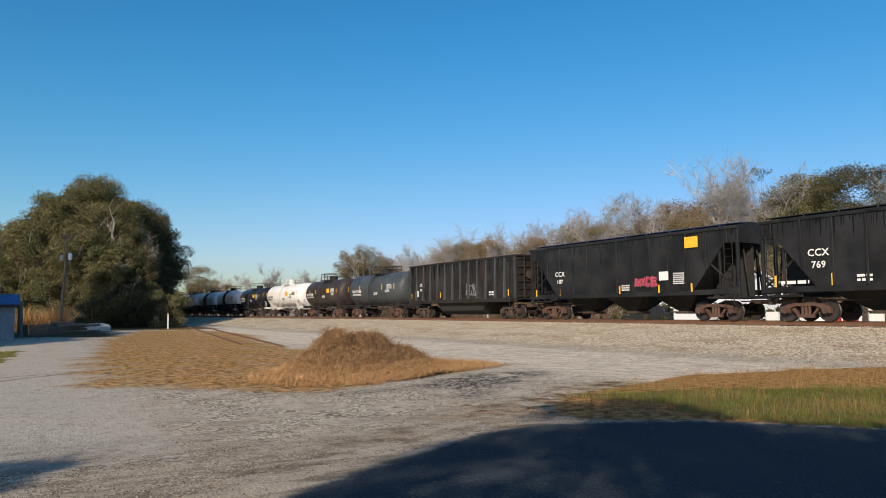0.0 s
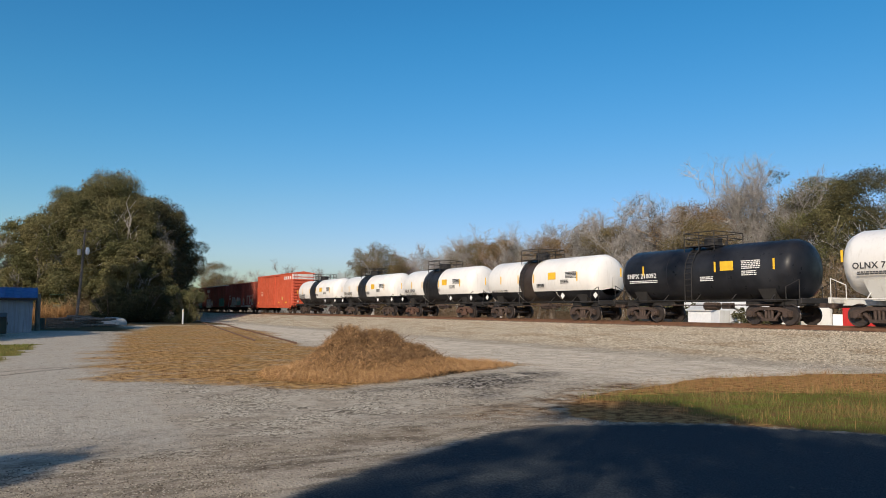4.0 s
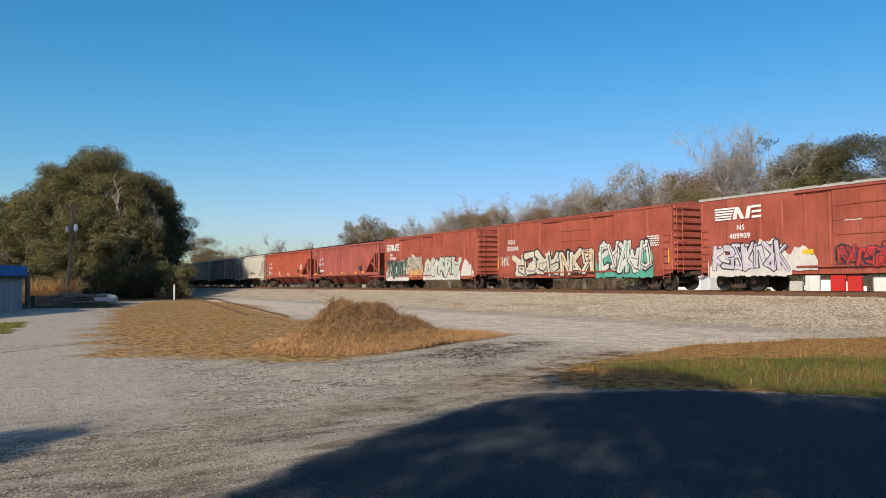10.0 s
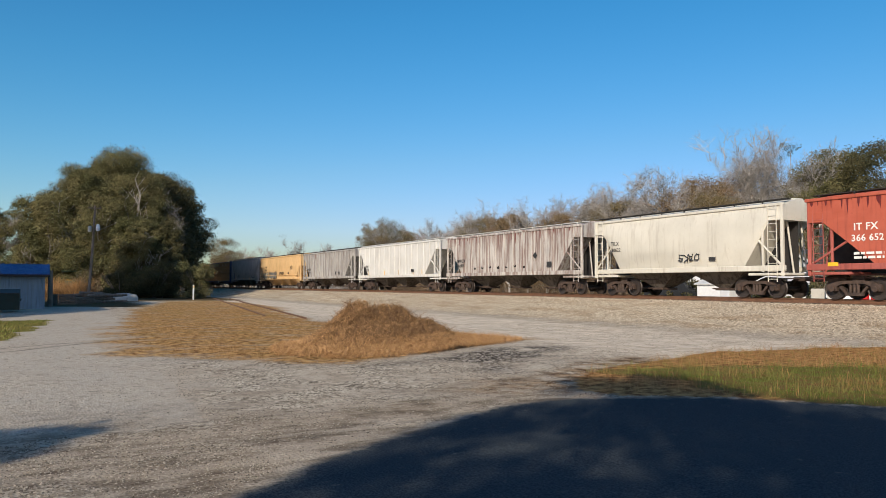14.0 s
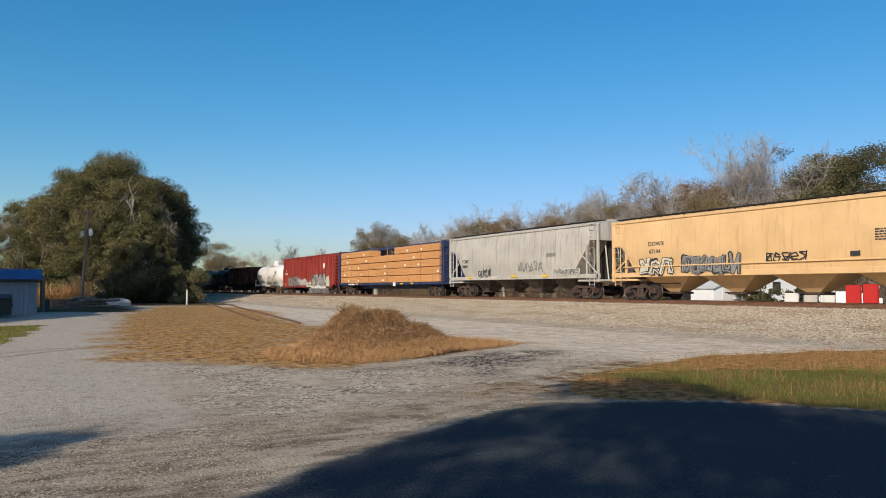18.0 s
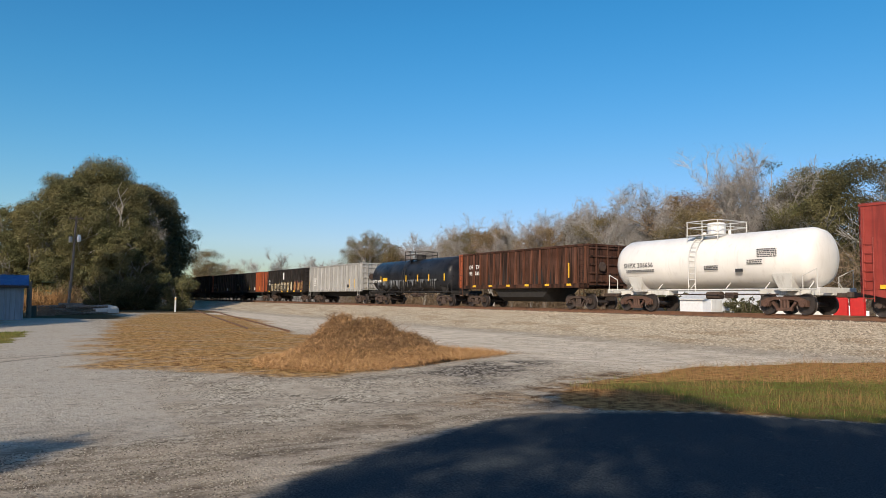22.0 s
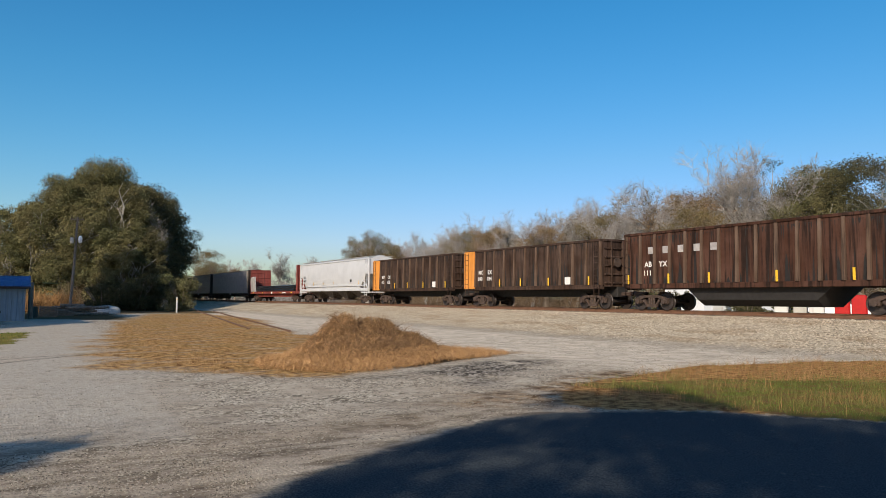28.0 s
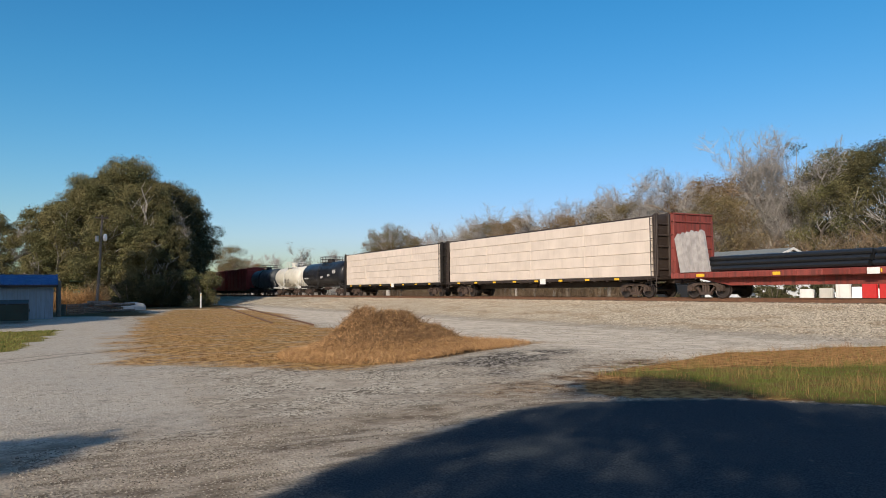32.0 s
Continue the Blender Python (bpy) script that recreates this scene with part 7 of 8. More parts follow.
def live_oak(h, w, seed, label, leaf, n, size=(0.05, 0.12), low=0.06, blobs=260, lean=0.0):
    """A broad oak: pale limbs that show between clumps of small leaves at the ends of the boughs."""
    t = thing("live_oak", label, "tree", "trees round the track")
    b, tips = skeleton(h, seed, 0.5, 4, 3, 0.022 * h, 0.2)
    pts = np.array([tuple(p) for p, d, r in tips])
    f = np.array([w * 0.40 / np.percentile(np.abs(pts[:, 0]), 95), w * 0.40 / np.percentile(np.abs(pts[:, 1]), 95), h * 0.80 / pts[:, 2].max()])
    b.v = [(x * f[0], y * f[1], z * f[2]) for x, y, z in b.v]
    part("trunk", b, M_PALEBARK, t, "", True, 60)
    r = random.Random(seed)
    bl = []
    for k in range(blobs):
        u = low + (0.965 - low) * r.random() ** 0.9
        half = w / 2 * (math.sqrt(max(0.0, 1 - ((u - 0.35) / 0.65) ** 2)) if u > 0.35 else 0.8 + 0.57 * u)
        rr, g = half * r.random() ** 0.42 * r.uniform(0.85, 1.06), r.uniform(0, math.tau)
        bl.append((lean * u * h + rr * math.cos(g), rr * math.sin(g), u * h, h * r.uniform(0.02, 0.075) * r.uniform(0.6, 1.2)))
    put("crown", crown_mesh("crown", bl, n, size, leaf, seed), t)
    return t


def bush(h, w, seed, label, leaf, n=11000):
    t = thing("bush", label, "bush", "bushes by the track")
    r = random.Random(seed)
    for k in range(9):
        g = r.uniform(0, math.tau)
        part("stem", Build().tube([(0, 0, -0.1), (math.cos(g) * w * 0.2, math.sin(g) * w * 0.2, h * 0.4), (math.cos(g) * w * 0.4, math.sin(g) * w * 0.4, h * 0.8)], [0.06, 0.04, 0.015], 4, False), M_BARK, t)
    bl = [(r.gauss(0, w * 0.22), r.gauss(0, w * 0.22), h * r.uniform(0.08, 0.85), h * r.uniform(0.08, 0.17)) for k in range(34)]
    put("crown", crown_mesh("crown", bl, n, (0.05, 0.12), leaf, seed), t)
    return t


PROTO = {
    "B": [bare_tree(15, s, "bare winter tree with pale grey twigs", M_PALEBARK, M_TWIG, None, 0.36 + 0.04 * k) for k, s in enumerate((21, 22, 23, 24))],
    "P": [bare_tree(14, 31, "bare winter tree with reddish twigs", M_PALEBARK, M_PINKTWIG, None, 0.45)],
    "S": [bare_tree(16, 41, "nearly bare tree with a few last dark leaves", M_PALEBARK, M_TWIG, M_OAKLEAF, 0.42), bare_tree(15, 42, "nearly bare tree with a few last dark leaves", M_PALEBARK, M_TWIG, M_OAKLEAF, 0.46)],
    "L": [leaf_tree(15, 11, 51, "tall dark green evergreen oak", M_OAKLEAF, 44000, (0.06, 0.16), blobs=130, ragged=0.7), leaf_tree(15, 12.5, 52, "broad dark green evergreen oak", M_OAKLEAF, 44000, (0.06, 0.16), blobs=130, ragged=0.7)],
    "O": [leaf_tree(14, 10, 61, "tree with rusty olive autumn leaves", M_OLIVELEAF, 22000, (0.05, 0.12), ragged=0.8), leaf_tree(13, 11, 62, "tree with rusty autumn leaves", M_RUSTLEAF, 20000, (0.05, 0.12), ragged=0.8)],
    "M": [leaf_tree(15, 11, 71, "tree with thinning olive leaves", M_OLIVELEAF, 34000, (0.05, 0.12), M_PALEBARK, ragged=0.75)],
    "E": [live_oak(16, 11, 75, "olive evergreen oak with pale limbs showing", M_LIVEOAK, 44000, (0.05, 0.11)), live_oak(16, 12, 76, "broad dark green oak with pale limbs showing", M_OAKLEAF, 40000, (0.05, 0.11))],
}
BASEH = {"B": (15, 15, 15, 15), "P": (14,), "S": (16, 15), "L": (15, 15), "O": (14, 13), "M": (15,), "E": (16, 16)}
# kind, x, y, height
# Most L trees from y 100 to 170 stand hidden, added to shade the train.
TREES = [("L", 10.5, 103.5, 16.5), ("L", 14.2, 108.5, 17.6), ("L", 14.8, 115.5, 18.2), ("L", 16.6, 122.5, 18.4), ("L", 18.6, 130, 18.4), ("L", 8.4, 108, 18.5), ("L", 19.6, 140, 17.4), ("L", 10, 114, 19.5), ("L", 12, 121, 20), ("L", 14, 150, 18), ("L", 21, 152, 18),
         ("L", 3.5, 103, 12.5), ("S", -5, 97, 10.6), ("L", 23, 166, 18), ("L", 12.4, 102, 17), ("O", 40.4, 185.7, 13.8), ("O", 54.7, 213, 10.2), ("B", 71, 250, 16), ("B", 73.5, 228.5, 18.4),
         ("B", 95.6, 263, 15.4), ("B", 97.5, 241, 16.4), ("M", 62.4, 136.4, 16), ("M", 66, 139, 15.2), ("P", 73.4, 142, 16.2), ("B", 74, 130.5, 15.2), ("B", 73, 119.5, 18.6), ("O", 69.1, 107.7, 14.4), ("B", 73.1, 107.5, 15.4), ("S", 70.8, 96.9, 16.6),
         ("B", 73, 92.7, 16), ("B", 71.4, 83.7, 17.2), ("S", 68.2, 75.8, 18.6), ("B", 69.7, 71.7, 16.2), ("B", 74.4, 72.7, 17.4), ("B", 72.1, 66.4, 17), ("O", 69.7, 60.1, 15.2), ("B", 74.3, 60.8, 18), ("B", 73.6, 55.2, 18.6), ("B", 79.7, 57, 18.6),
         ("S", 74.3, 50.8, 18), ("B", 76.7, 34.2, 16), ("P", 82, 152, 15.4), ("B", 66, 118, 13.4), ("P", 68, 101, 12.6), ("O", 80, 66, 15.6), ("L", 84, 52, 16.4), ("B", 64, 92, 12.6), ("B", 110, 230, 16), ("B", 60, 240, 15), ("B", 120, 200, 16), ("O", 46, 200, 11), ("B", 80, 125, 17), ("P", 79, 136, 15.6), ("B", 77, 147, 16), ("B", 84, 160, 16), ("S", 77, 90, 16.6),
         ("B", 74, 80, 17.2), ("B", 68, 66, 14.4), ("B", 70, 25, 15), ("B", 66, 108, 12.4), ("B", 70, 125, 15.6), ("B", 88, 240, 17), ("B", 84, 225, 16), ("P", 105, 255, 17), ("O", 48, 222, 11),
         ("B", 76, 62, 18.4), ("S", 72, 63, 17.4), ("B", 69, 79, 16.4), ("B", 66.5, 86, 15.6), ("O", 67, 97, 13.6), ("B", 69, 113, 16), ("B", 67, 58, 15.2), ("O", 68, 72, 13.8), ("B", 66, 66, 14.8), ("O", 66, 82, 12.6),
         ("B", 72, 102, 16.6), ("B", 75, 118, 17), ("O", 65, 54, 12.4), ("E", 74.5, 46.2, 16.6), ("E", 76.5, 41.2, 16.8), ("E", 78, 36, 17.2), ("E", 82, 49.5, 17.2), ("E", 79, 29, 17), ("O", 74, 64, 14.2),
         ("O", 76, 68, 13.8), ("O", 72, 78, 12.6), ("O", 78, 90, 13), ("L", 74, 106, 14.4), ("O", 76, 57, 12.6), ("O", 70, 88, 11.5), ("B", 74, 57, 21.5), ("B", 74.5, 54.5, 20.6)]
used = {}
first = []
rtree = random.Random(9)
for kind, x, y, h in TREES:
    k = used.get(kind, 0)
    used[kind] = k + 1
    p = PROTO[kind][k % len(PROTO[kind])]
    f = h / BASEH[kind][k % len(PROTO[kind])]
    rtree = random.Random(int(x * 10) * 1009 + int(y * 10))
    wide = rtree.uniform(0.95, 1.2)
    m = pose(x, y, float(ground_z(x, y)) - 0.1, 0, 0, rtree.uniform(0, 360)) @ Matrix.Diagonal((f * wide, f * wide, f, 1))
    if k < len(PROTO[kind]):
        first.append((p, m))
    else:
        copy_thing(p, m)
for p, m in first:
    p.matrix_basis = m

# the old oaks at the end of the gravel road
for h, w, seed, x, y, turn, n, label in ((18.0, 11.6, 141, 8.2, 93.5, 0, 120000, "old live oak with pale limbs and olive leaves"), (15.4, 9.5, 142, 3.9, 93.0, 100, 80000, "live oak with olive-brown leaves"),
                                         (13.4, 5.4, 143, 11.7, 93.0, 210, 60000, "dark live oak beside the spur track"), (11.8, 8.5, 144, -1.0, 96.0, 300, 50000, "low live oak behind the shed"), (11.4, 9.0, 145, -6.5, 98.0, 50, 46000, "low live oak behind the shed"),
                                         (9.6, 8.0, 146, 9.4, 89.6, 160, 60000, "low spreading live oak in front of the wood"), (9.0, 4.6, 147, 12.5, 88.5, 10, 40000, "dark young live oak near the spur track"), (12.6, 8.0, 148, 1.0, 94.5, 75, 60000, "live oak with olive-brown leaves")):
    live_oak(h, w, seed, label, M_OAKLEAF if seed == 147 else M_LIVEOAK, n, low=0.04, blobs=int(34 * w)).matrix_basis = pose(x, y, -0.1, 0, 0, turn)
bare_tree(13.6, 43, "nearly bare tree with small dark leaves beside the wood", M_PALEBARK, M_TWIG, M_OAKLEAF, 0.42, 0.012, 6, 7000, 0.6).matrix_basis = pose(14.0, 93.0, -0.1, 0, 0, 70)
t = thing("slender_tree", "slender bare tree with one leafy tuft at its tip", "tree", "trees round the track", pose(74.0, 50.6, float(ground_z(74.0, 50.6)) - 0.1))
part("trunk", Build().tube([(0, 0, 0), (0.2, 0.1, 6), (-0.1, 0.3, 12), (0.1, 0.1, 17.2)], [0.16, 0.12, 0.07, 0.02], 6), M_PALEBARK, t, "", True)
for k, (x, y, z) in enumerate(((1.0, 0.6, 15.0), (-1.0, -0.5, 14.4), (0.8, -0.9, 13.2), (-0.5, 1.0, 16.2))):
    part("bough", Build().tube([(0, 0.2, z - 1.6), (x * 0.6, y * 0.6, z - 0.6), (x, y, z)], [0.04, 0.025, 0.012], 4), M_PALEBARK, t)
put("crown", crown_mesh("crown", [(0.1, 0.1, 17.3, 0.55), (0.1, 0.9, 17.5, 0.5), (0.0, -0.8, 17.2, 0.4), (0.3, 0.5, 16.7, 0.45), (1.0, 0.6, 15.0, 0.3), (-0.5, 1.0, 16.2, 0.35), (0.2, 1.3, 17.8, 0.3)], 520, (0.05, 0.11), M_OAKLEAF, 44), t)

for x, y, h, w, seed, leaf, label in ((15.4, 83.0, 4.2, 3.6, 81, M_LIVEOAK, "dense olive-brown bush at the edge of the wood"), (11.2, 86, 4.2, 5, 82, M_OAKLEAF, "dark evergreen bush in deep shade"), (7.5, 83, 3.2, 5, 83, M_OAKLEAF, "dark evergreen bush in deep shade"), (16.6, 92.5, 3.4, 3.6, 84, M_OAKLEAF, "dark evergreen bush beside the track"), (8.6, 88.5, 4.5, 6, 85, M_OAKLEAF, "dark evergreen bush in deep shade")):
    bush(h, w, seed, label, leaf).matrix_basis = pose(x, y, 0, 0, 0, seed * 40)


# brushwood behind the track
def brush(name, label, x0, x1, y0, y1, h, n, mat, seed, width=0.03):
    r = np.random.RandomState(seed)
    tips = []
    for k in range(n):
        x, y = x0 + (x1 - x0) * r.rand(), y0 + (y1 - y0) * r.rand()
        z = float(ground_z(x, y)) + h * r.rand() ** 1.3
        tips.append((Vector((x, y, z)), Vector((r.randn() * 0.3, r.randn() * 0.3, 1)).normalized(), 0.02))
    return tagged(put(name, twig_mesh(name, tips, 4, 1.7, mat, seed, width)), label, "brushwood", kind="stuff")


M_BRUSH = leaf_mat("brown_brushwood", (0.10, 0.07, 0.045), (0.26, 0.19, 0.125), 0.9)
brush("brushwood", "tangled brown winter brushwood behind the track", 62, 82, 26, 160, 6.5, 12000, M_BRUSH, 91, 0.018)
brush("far_brushwood", "pale winter brushwood in the distance", 60, 130, 150, 290, 7.0, 4500, M_TWIG, 92, 0.045)
brush("left_brushwood", "dark undergrowth below the evergreen trees", 4, 14, 88, 104, 2.6, 1200, M_BRUSH, 93, 0.015)


brush("golden_brush", "sunlit golden dry brush in a clearing behind the shed", -0.5, 4.6, 80, 87, 0.8, 1500, M_VERGEDRY, 96, 0.02)

# ---- the yard by the wood ----
def shed():
    t = thing("metal_shed", "low pale blue metal shed with a dark blue roof", "shed")
    wall = Build()
    wall.box(-6.5, 0.3, 52.0, 56.0, -0.05, 2.12)
    side = part("wall", wall, M_SHED, t)
    rib = Build().soft(0, 0.06, 51.975, 52.0, 0, 2.1, 0.012).mesh("wall_rib", M_SHED)
    for k in range(23):
        put("wall_rib", rib, side, pose(-6.5 + k * 0.3, 0, 0))
    rf = Build()
    rf.loft([[(x, 51.6, 2.08), (x, 51.6, 2.18), (x, 54.0, 2.86), (x, 56.4, 2.18), (x, 56.4, 2.08), (x, 54.0, 2.76)] for x in (-6.9, 0.55)])
    roof = part("roof", rf, M_SHEDROOF, t)
    seam = Build().loft([[(x, 51.6, 2.18), (x, 51.6, 2.23), (x, 54.0, 2.91), (x, 54.0, 2.86)] for x in (0, 0.05)]).mesh("roof_seam", M_SHEDROOF)
    for k in range(18):
        put("roof_seam", seam, roof, pose(-6.85 + k * 0.43, 0, 0))
    part("eave_trim", Build().soft(-6.9, 0.55, 51.56, 51.62, 2.02, 2.16, 0.015), M_DARK, t)


M_SHED = paint("chalky_blue_sheet_metal", (0.15, 0.23, 0.30), (0.11, 0.15, 0.18), 0.5, 0.55, 0.15, 0.5)
M_SHEDROOF = paint("dark_blue_sheet_metal", (0.03, 0.06, 0.22), (0.05, 0.06, 0.09), 0.3, 0.4)
M_DUMP = paint("dark_green_steel", (0.015, 0.035, 0.032), (0.04, 0.03, 0.02), 0.4, 0.45)
shed()
t = thing("dumpster", "dark green steel dumpster with closed lids beside the shed", "dumpster")
b = Build()
b.loft([[(-3.0, 46.4, 0.1), (-0.95, 46.4, 0.1), (-0.95, 47.9, 0.1), (-3.0, 47.9, 0.1)], [(-3.0, 46.15, 1.0), (-0.95, 46.15, 1.0), (-0.95, 48.1, 1.2), (-3.0, 48.1, 1.2)]])
part("body", b, M_DUMP, t)
for x in (-3.0, -1.97):
    part("lid", Build().loft([[(x, 46.1, 1.0), (x + 1.0, 46.1, 1.0), (x + 1.0, 48.12, 1.2), (x, 48.12, 1.2)], [(x, 46.1, 1.06), (x + 1.0, 46.1, 1.06), (x + 1.0, 48.12, 1.27), (x, 48.12, 1.27)]]), M_DARK, t)
for x in (-3.06, -0.93):
    part("fork_pocket", Build().soft(x, x + 0.05, 46.5, 47.6, 0.6, 0.75, 0.01), M_DUMP, t)

# utility pole with its lamp
M_POLE = bark_mat("weathered_pole_timber", (0.11, 0.09, 0.07), (0.22, 0.185, 0.15))
M_LAMPGLASS = plain("white_lamp_housing", (0.75, 0.76, 0.76), 0.35)
t = thing("utility_pole", "weathered timber utility pole with a white lamp", "utility pole")
part("pole", Build().tube([(4.15, 78, -0.3), (4.4, 78, 4.5), (4.55, 78, 9.3)], [0.14, 0.12, 0.09], 10), M_POLE, t, "", True)
part("lamp_arm", Build().tube([(4.5, 77.9, 7.1), (4.65, 77.6, 7.35), (4.78, 77.3, 7.4)], 0.03, 6), M_STEEL, t)
part("lamp", Build().tube([(4.8, 77.25, 7.42), (4.8, 77.25, 7.1), (4.8, 77.25, 6.75)], [0.12, 0.2, 0.15], 12), M_LAMPGLASS, t, "white lamp head")
part("transformer", Build().tube([(4.12, 77.9, 6.7), (4.12, 77.9, 7.25)], 0.17, 10), M_GREYCAR, t, "grey transformer can")
part("cross_arm", Build().soft(3.9, 5.1, 77.85, 78.0, 9.0, 9.1, 0.01), M_POLE, t)
for x in (4.0, 5.0):
    part("insulator", Build().tube([(x, 77.92, 9.1), (x, 77.92, 9.25)], 0.04, 6), M_STEEL, t)
t = thing("marker_post", "short white marker post at the spur", "post")
part("post", Build().soft(13.58, 13.72, 75.73, 75.87, -0.2, 1.52, 0.02), M_OFFWHITE, t)
part("reflector", Build().soft(13.6, 13.7, 75.715, 75.73, 1.25, 1.4, 0.005), M_YELLOW, t)
t = thing("gate_post", "dark timber post beside the shed", "post")
part("post", Build().tube([(0.65, 56, -0.2), (0.62, 56, 2.5)], [0.17, 0.15], 9), M_BARK, t, "", True)

# tractor at the back of the yard
M_TRACTOR = plain("faded_green_tractor_paint", (0.05, 0.10, 0.06), 0.5)
M_TRIM = plain("yellow_tractor_paint", (0.36, 0.22, 0.04), 0.5)
M_TYRE = plain("black_rubber", (0.02, 0.02, 0.02), 0.85)
t = thing("tractor", "small green tractor with yellow wheels and a canopy", "tractor")
x, y = 2.8, 90.0
part("bonnet", Build().soft(x - 0.4, x + 0.4, y - 1.5, y + 0.2, 1.3, 1.9, 0.08), M_TRACTOR, t)
part("seat", Build().soft(x - 0.3, x + 0.3, y + 0.3, y + 0.8, 1.6, 2.1, 0.06), M_TRIM, t)
part("canopy", Build().soft(x - 0.7, x + 0.7, y - 0.2, y + 1.2, 2.95, 3.03, 0.03), M_TRACTOR, t)
for dx in (-0.55, 0.55):
    part("canopy_post", Build().rod((x + dx, y + 0.9, 1.5), (x + dx, y + 0.9, 2.96), 0.03), M_DARK, t)
for dx, dy, r in ((-0.75, 0.6, 0.72), (0.75, 0.6, 0.72), (-0.6, -1.2, 0.45), (0.6, -1.2, 0.45)):
    w = part("wheel", Build().tube([(x + dx - 0.14, y + dy, 0.85 + r - 0.72), (x + dx + 0.14, y + dy, 0.85 + r - 0.72)], r, 18), M_TYRE, t, "", True)
    part("rim", Build().tube([(x + dx - 0.16, y + dy, 0.85 + r - 0.72), (x + dx + 0.16, y + dy, 0.85 + r - 0.72)], r * 0.55, 14), M_TRIM, w)
part("step_block", Build().soft(x - 0.9, x + 0.9, y - 1.6, y + 1.3, -0.1, 0.14, 0.05), M_BRUSH, t)
# pallets, logs and a covered boat hull
M_PALLET = plain("grey_pallet_wood", (0.15, 0.115, 0.085), 0.85, 0, 0.3)
for k, (x, y, n) in enumerate(((1.3, 62, 5), (2.6, 64, 3))):
    t = thing("pallet_stack", "stack of weathered timber pallets", "pallets", "yard clutter")
    for q in range(n):
        z = q * 0.16
        pal = part("pallet", Build().soft(x, x + 1.16, y + 0.48, y + 0.58, z, z + 0.11, 0.01), M_PALLET, t)
        for s in range(5):
            part("board", Build().soft(x + s * 0.25, x + s * 0.25 + 0.16, y, y + 1.1, z + 0.11, z + 0.14, 0.005), M_PALLET, pal)
        for s in (0, 2):
            part("bearer", Build().soft(x, x + 1.16, y + s * 0.48, y + s * 0.48 + 0.1, z, z + 0.11, 0.01), M_PALLET, pal)
r7 = random.Random(7)
t = thing("log_pile", "heap of old dark logs in the shade", "log pile", "yard clutter")
for k in range(16):
    x, y, z = 3.0 + r7.uniform(0, 2.6), 66 + r7.uniform(-0.6, 0.6), 0.15 + 0.23 * (k // 5)
    g = r7.uniform(-0.5, 0.5)
    part("log", Build().tube([(x - 0.9, y - 0.9 * g, z), (x + 0.9, y + 0.9 * g, z + r7.uniform(-0.05, 0.1))], r7.uniform(0.09, 0.16), 7), M_BARK, t, "", True)
t = thing("covered_boat", "small upturned pale boat hull", "boat", "yard clutter")
hull = Build()
hull.loft([[(5.6 + f * 2.2, 70 - w * math.cos(g), 0.05 + 0.72 * h * math.sin(g)) for g in [math.pi * k / 10 for k in range(11)]] for f, w, h in ((0, 0.35, 0.7), (0.2, 0.6, 0.95), (0.6, 0.65, 1.0), (0.9, 0.35, 0.8), (1.0, 0.06, 0.5))], False)
part("hull", hull, M_GREYCAR, t, "", True)
for x, y, h in ((-0.5, 60, 0.9), (0.9, 60.5, 0.8)):
    t = thing("oil_drum", "dark old steel drum", "drum", "yard clutter")
    part("drum", Build().tube([(x, y, 0), (x, y, h)], 0.3, 14), M_DUMP, t)

# ---- behind the track: a roadside store's yard ----
M_SIDING = plain("white_clapboard_siding", (0.72, 0.73, 0.74), 0.55, 0, 0.06)
M_SHINGLE = plain("grey_shingles", (0.17, 0.18, 0.17), 0.85, 0, 0.2, 3)
t = thing("white_house", "white clapboard house with a grey shingle roof", "house")
X0, X1, Y0, Y1, ZE, ZA = 49.2, 56.8, 36.9, 45.1, 3.45, 4.72
XM = (X0 + X1) / 2
hb = Build()
hb.box(X0 + 0.35, X1 - 0.35, Y0 + 0.3, Y1 - 0.3, -0.1, ZE)
hb.add([(X0 + 0.35, Y0 + 0.3, ZE), (X1 - 0.35, Y0 + 0.3, ZE), (XM, Y0 + 0.3, ZA - 0.12)], [(0, 1, 2)])
hb.add([(X0 + 0.35, Y1 - 0.3, ZE), (X1 - 0.35, Y1 - 0.3, ZE), (XM, Y1 - 0.3, ZA - 0.12)], [(0, 2, 1)])
wall = part("wall", hb, M_SIDING, t)
for k in range(16):
    z = 0.3 + k * 0.2
    part("clapboard", Build().soft(X0 + 0.33, X1 - 0.33, Y0 + 0.275, Y0 + 0.3, z, z + 0.18, 0.008), M_SIDING, wall)
for s, xe in ((-1, X0), (1, X1)):
    part("roof_slope", Build().loft([[(xe, y, ZE - 0.02), (XM, y, ZA - 0.05), (XM, y, ZA + 0.05), (xe, y, ZE + 0.08)] for y in (Y0, Y1)]), M_SHINGLE, t)
    for y in (Y0 - 0.03, Y1 + 0.03):
        part("barge_board", Build().loft([[(xe, y + d, ZE - 0.16), (XM, y + d, ZA - 0.12), (XM, y + d, ZA + 0.07), (xe, y + d, ZE + 0.10)] for d in (-0.03, 0.03)]), M_OFFWHITE, t)
    part("fascia", Build().soft(xe - 0.04, xe + 0.04, Y0, Y1, ZE - 0.2, ZE + 0.02, 0.01), M_OFFWHITE, t)
part("window", Build().soft(XM - 0.5, XM + 0.5, Y0 + 0.24, Y0 + 0.3, 1.3, 2.3, 0.01), M_DARK, t)
M_RED = plain("glossy_red_enamel", (0.42, 0.012, 0.012), 0.3, 0, 0.1)
t = thing("storage_shed", "small white gabled storage shed", "shed")
b = Build()
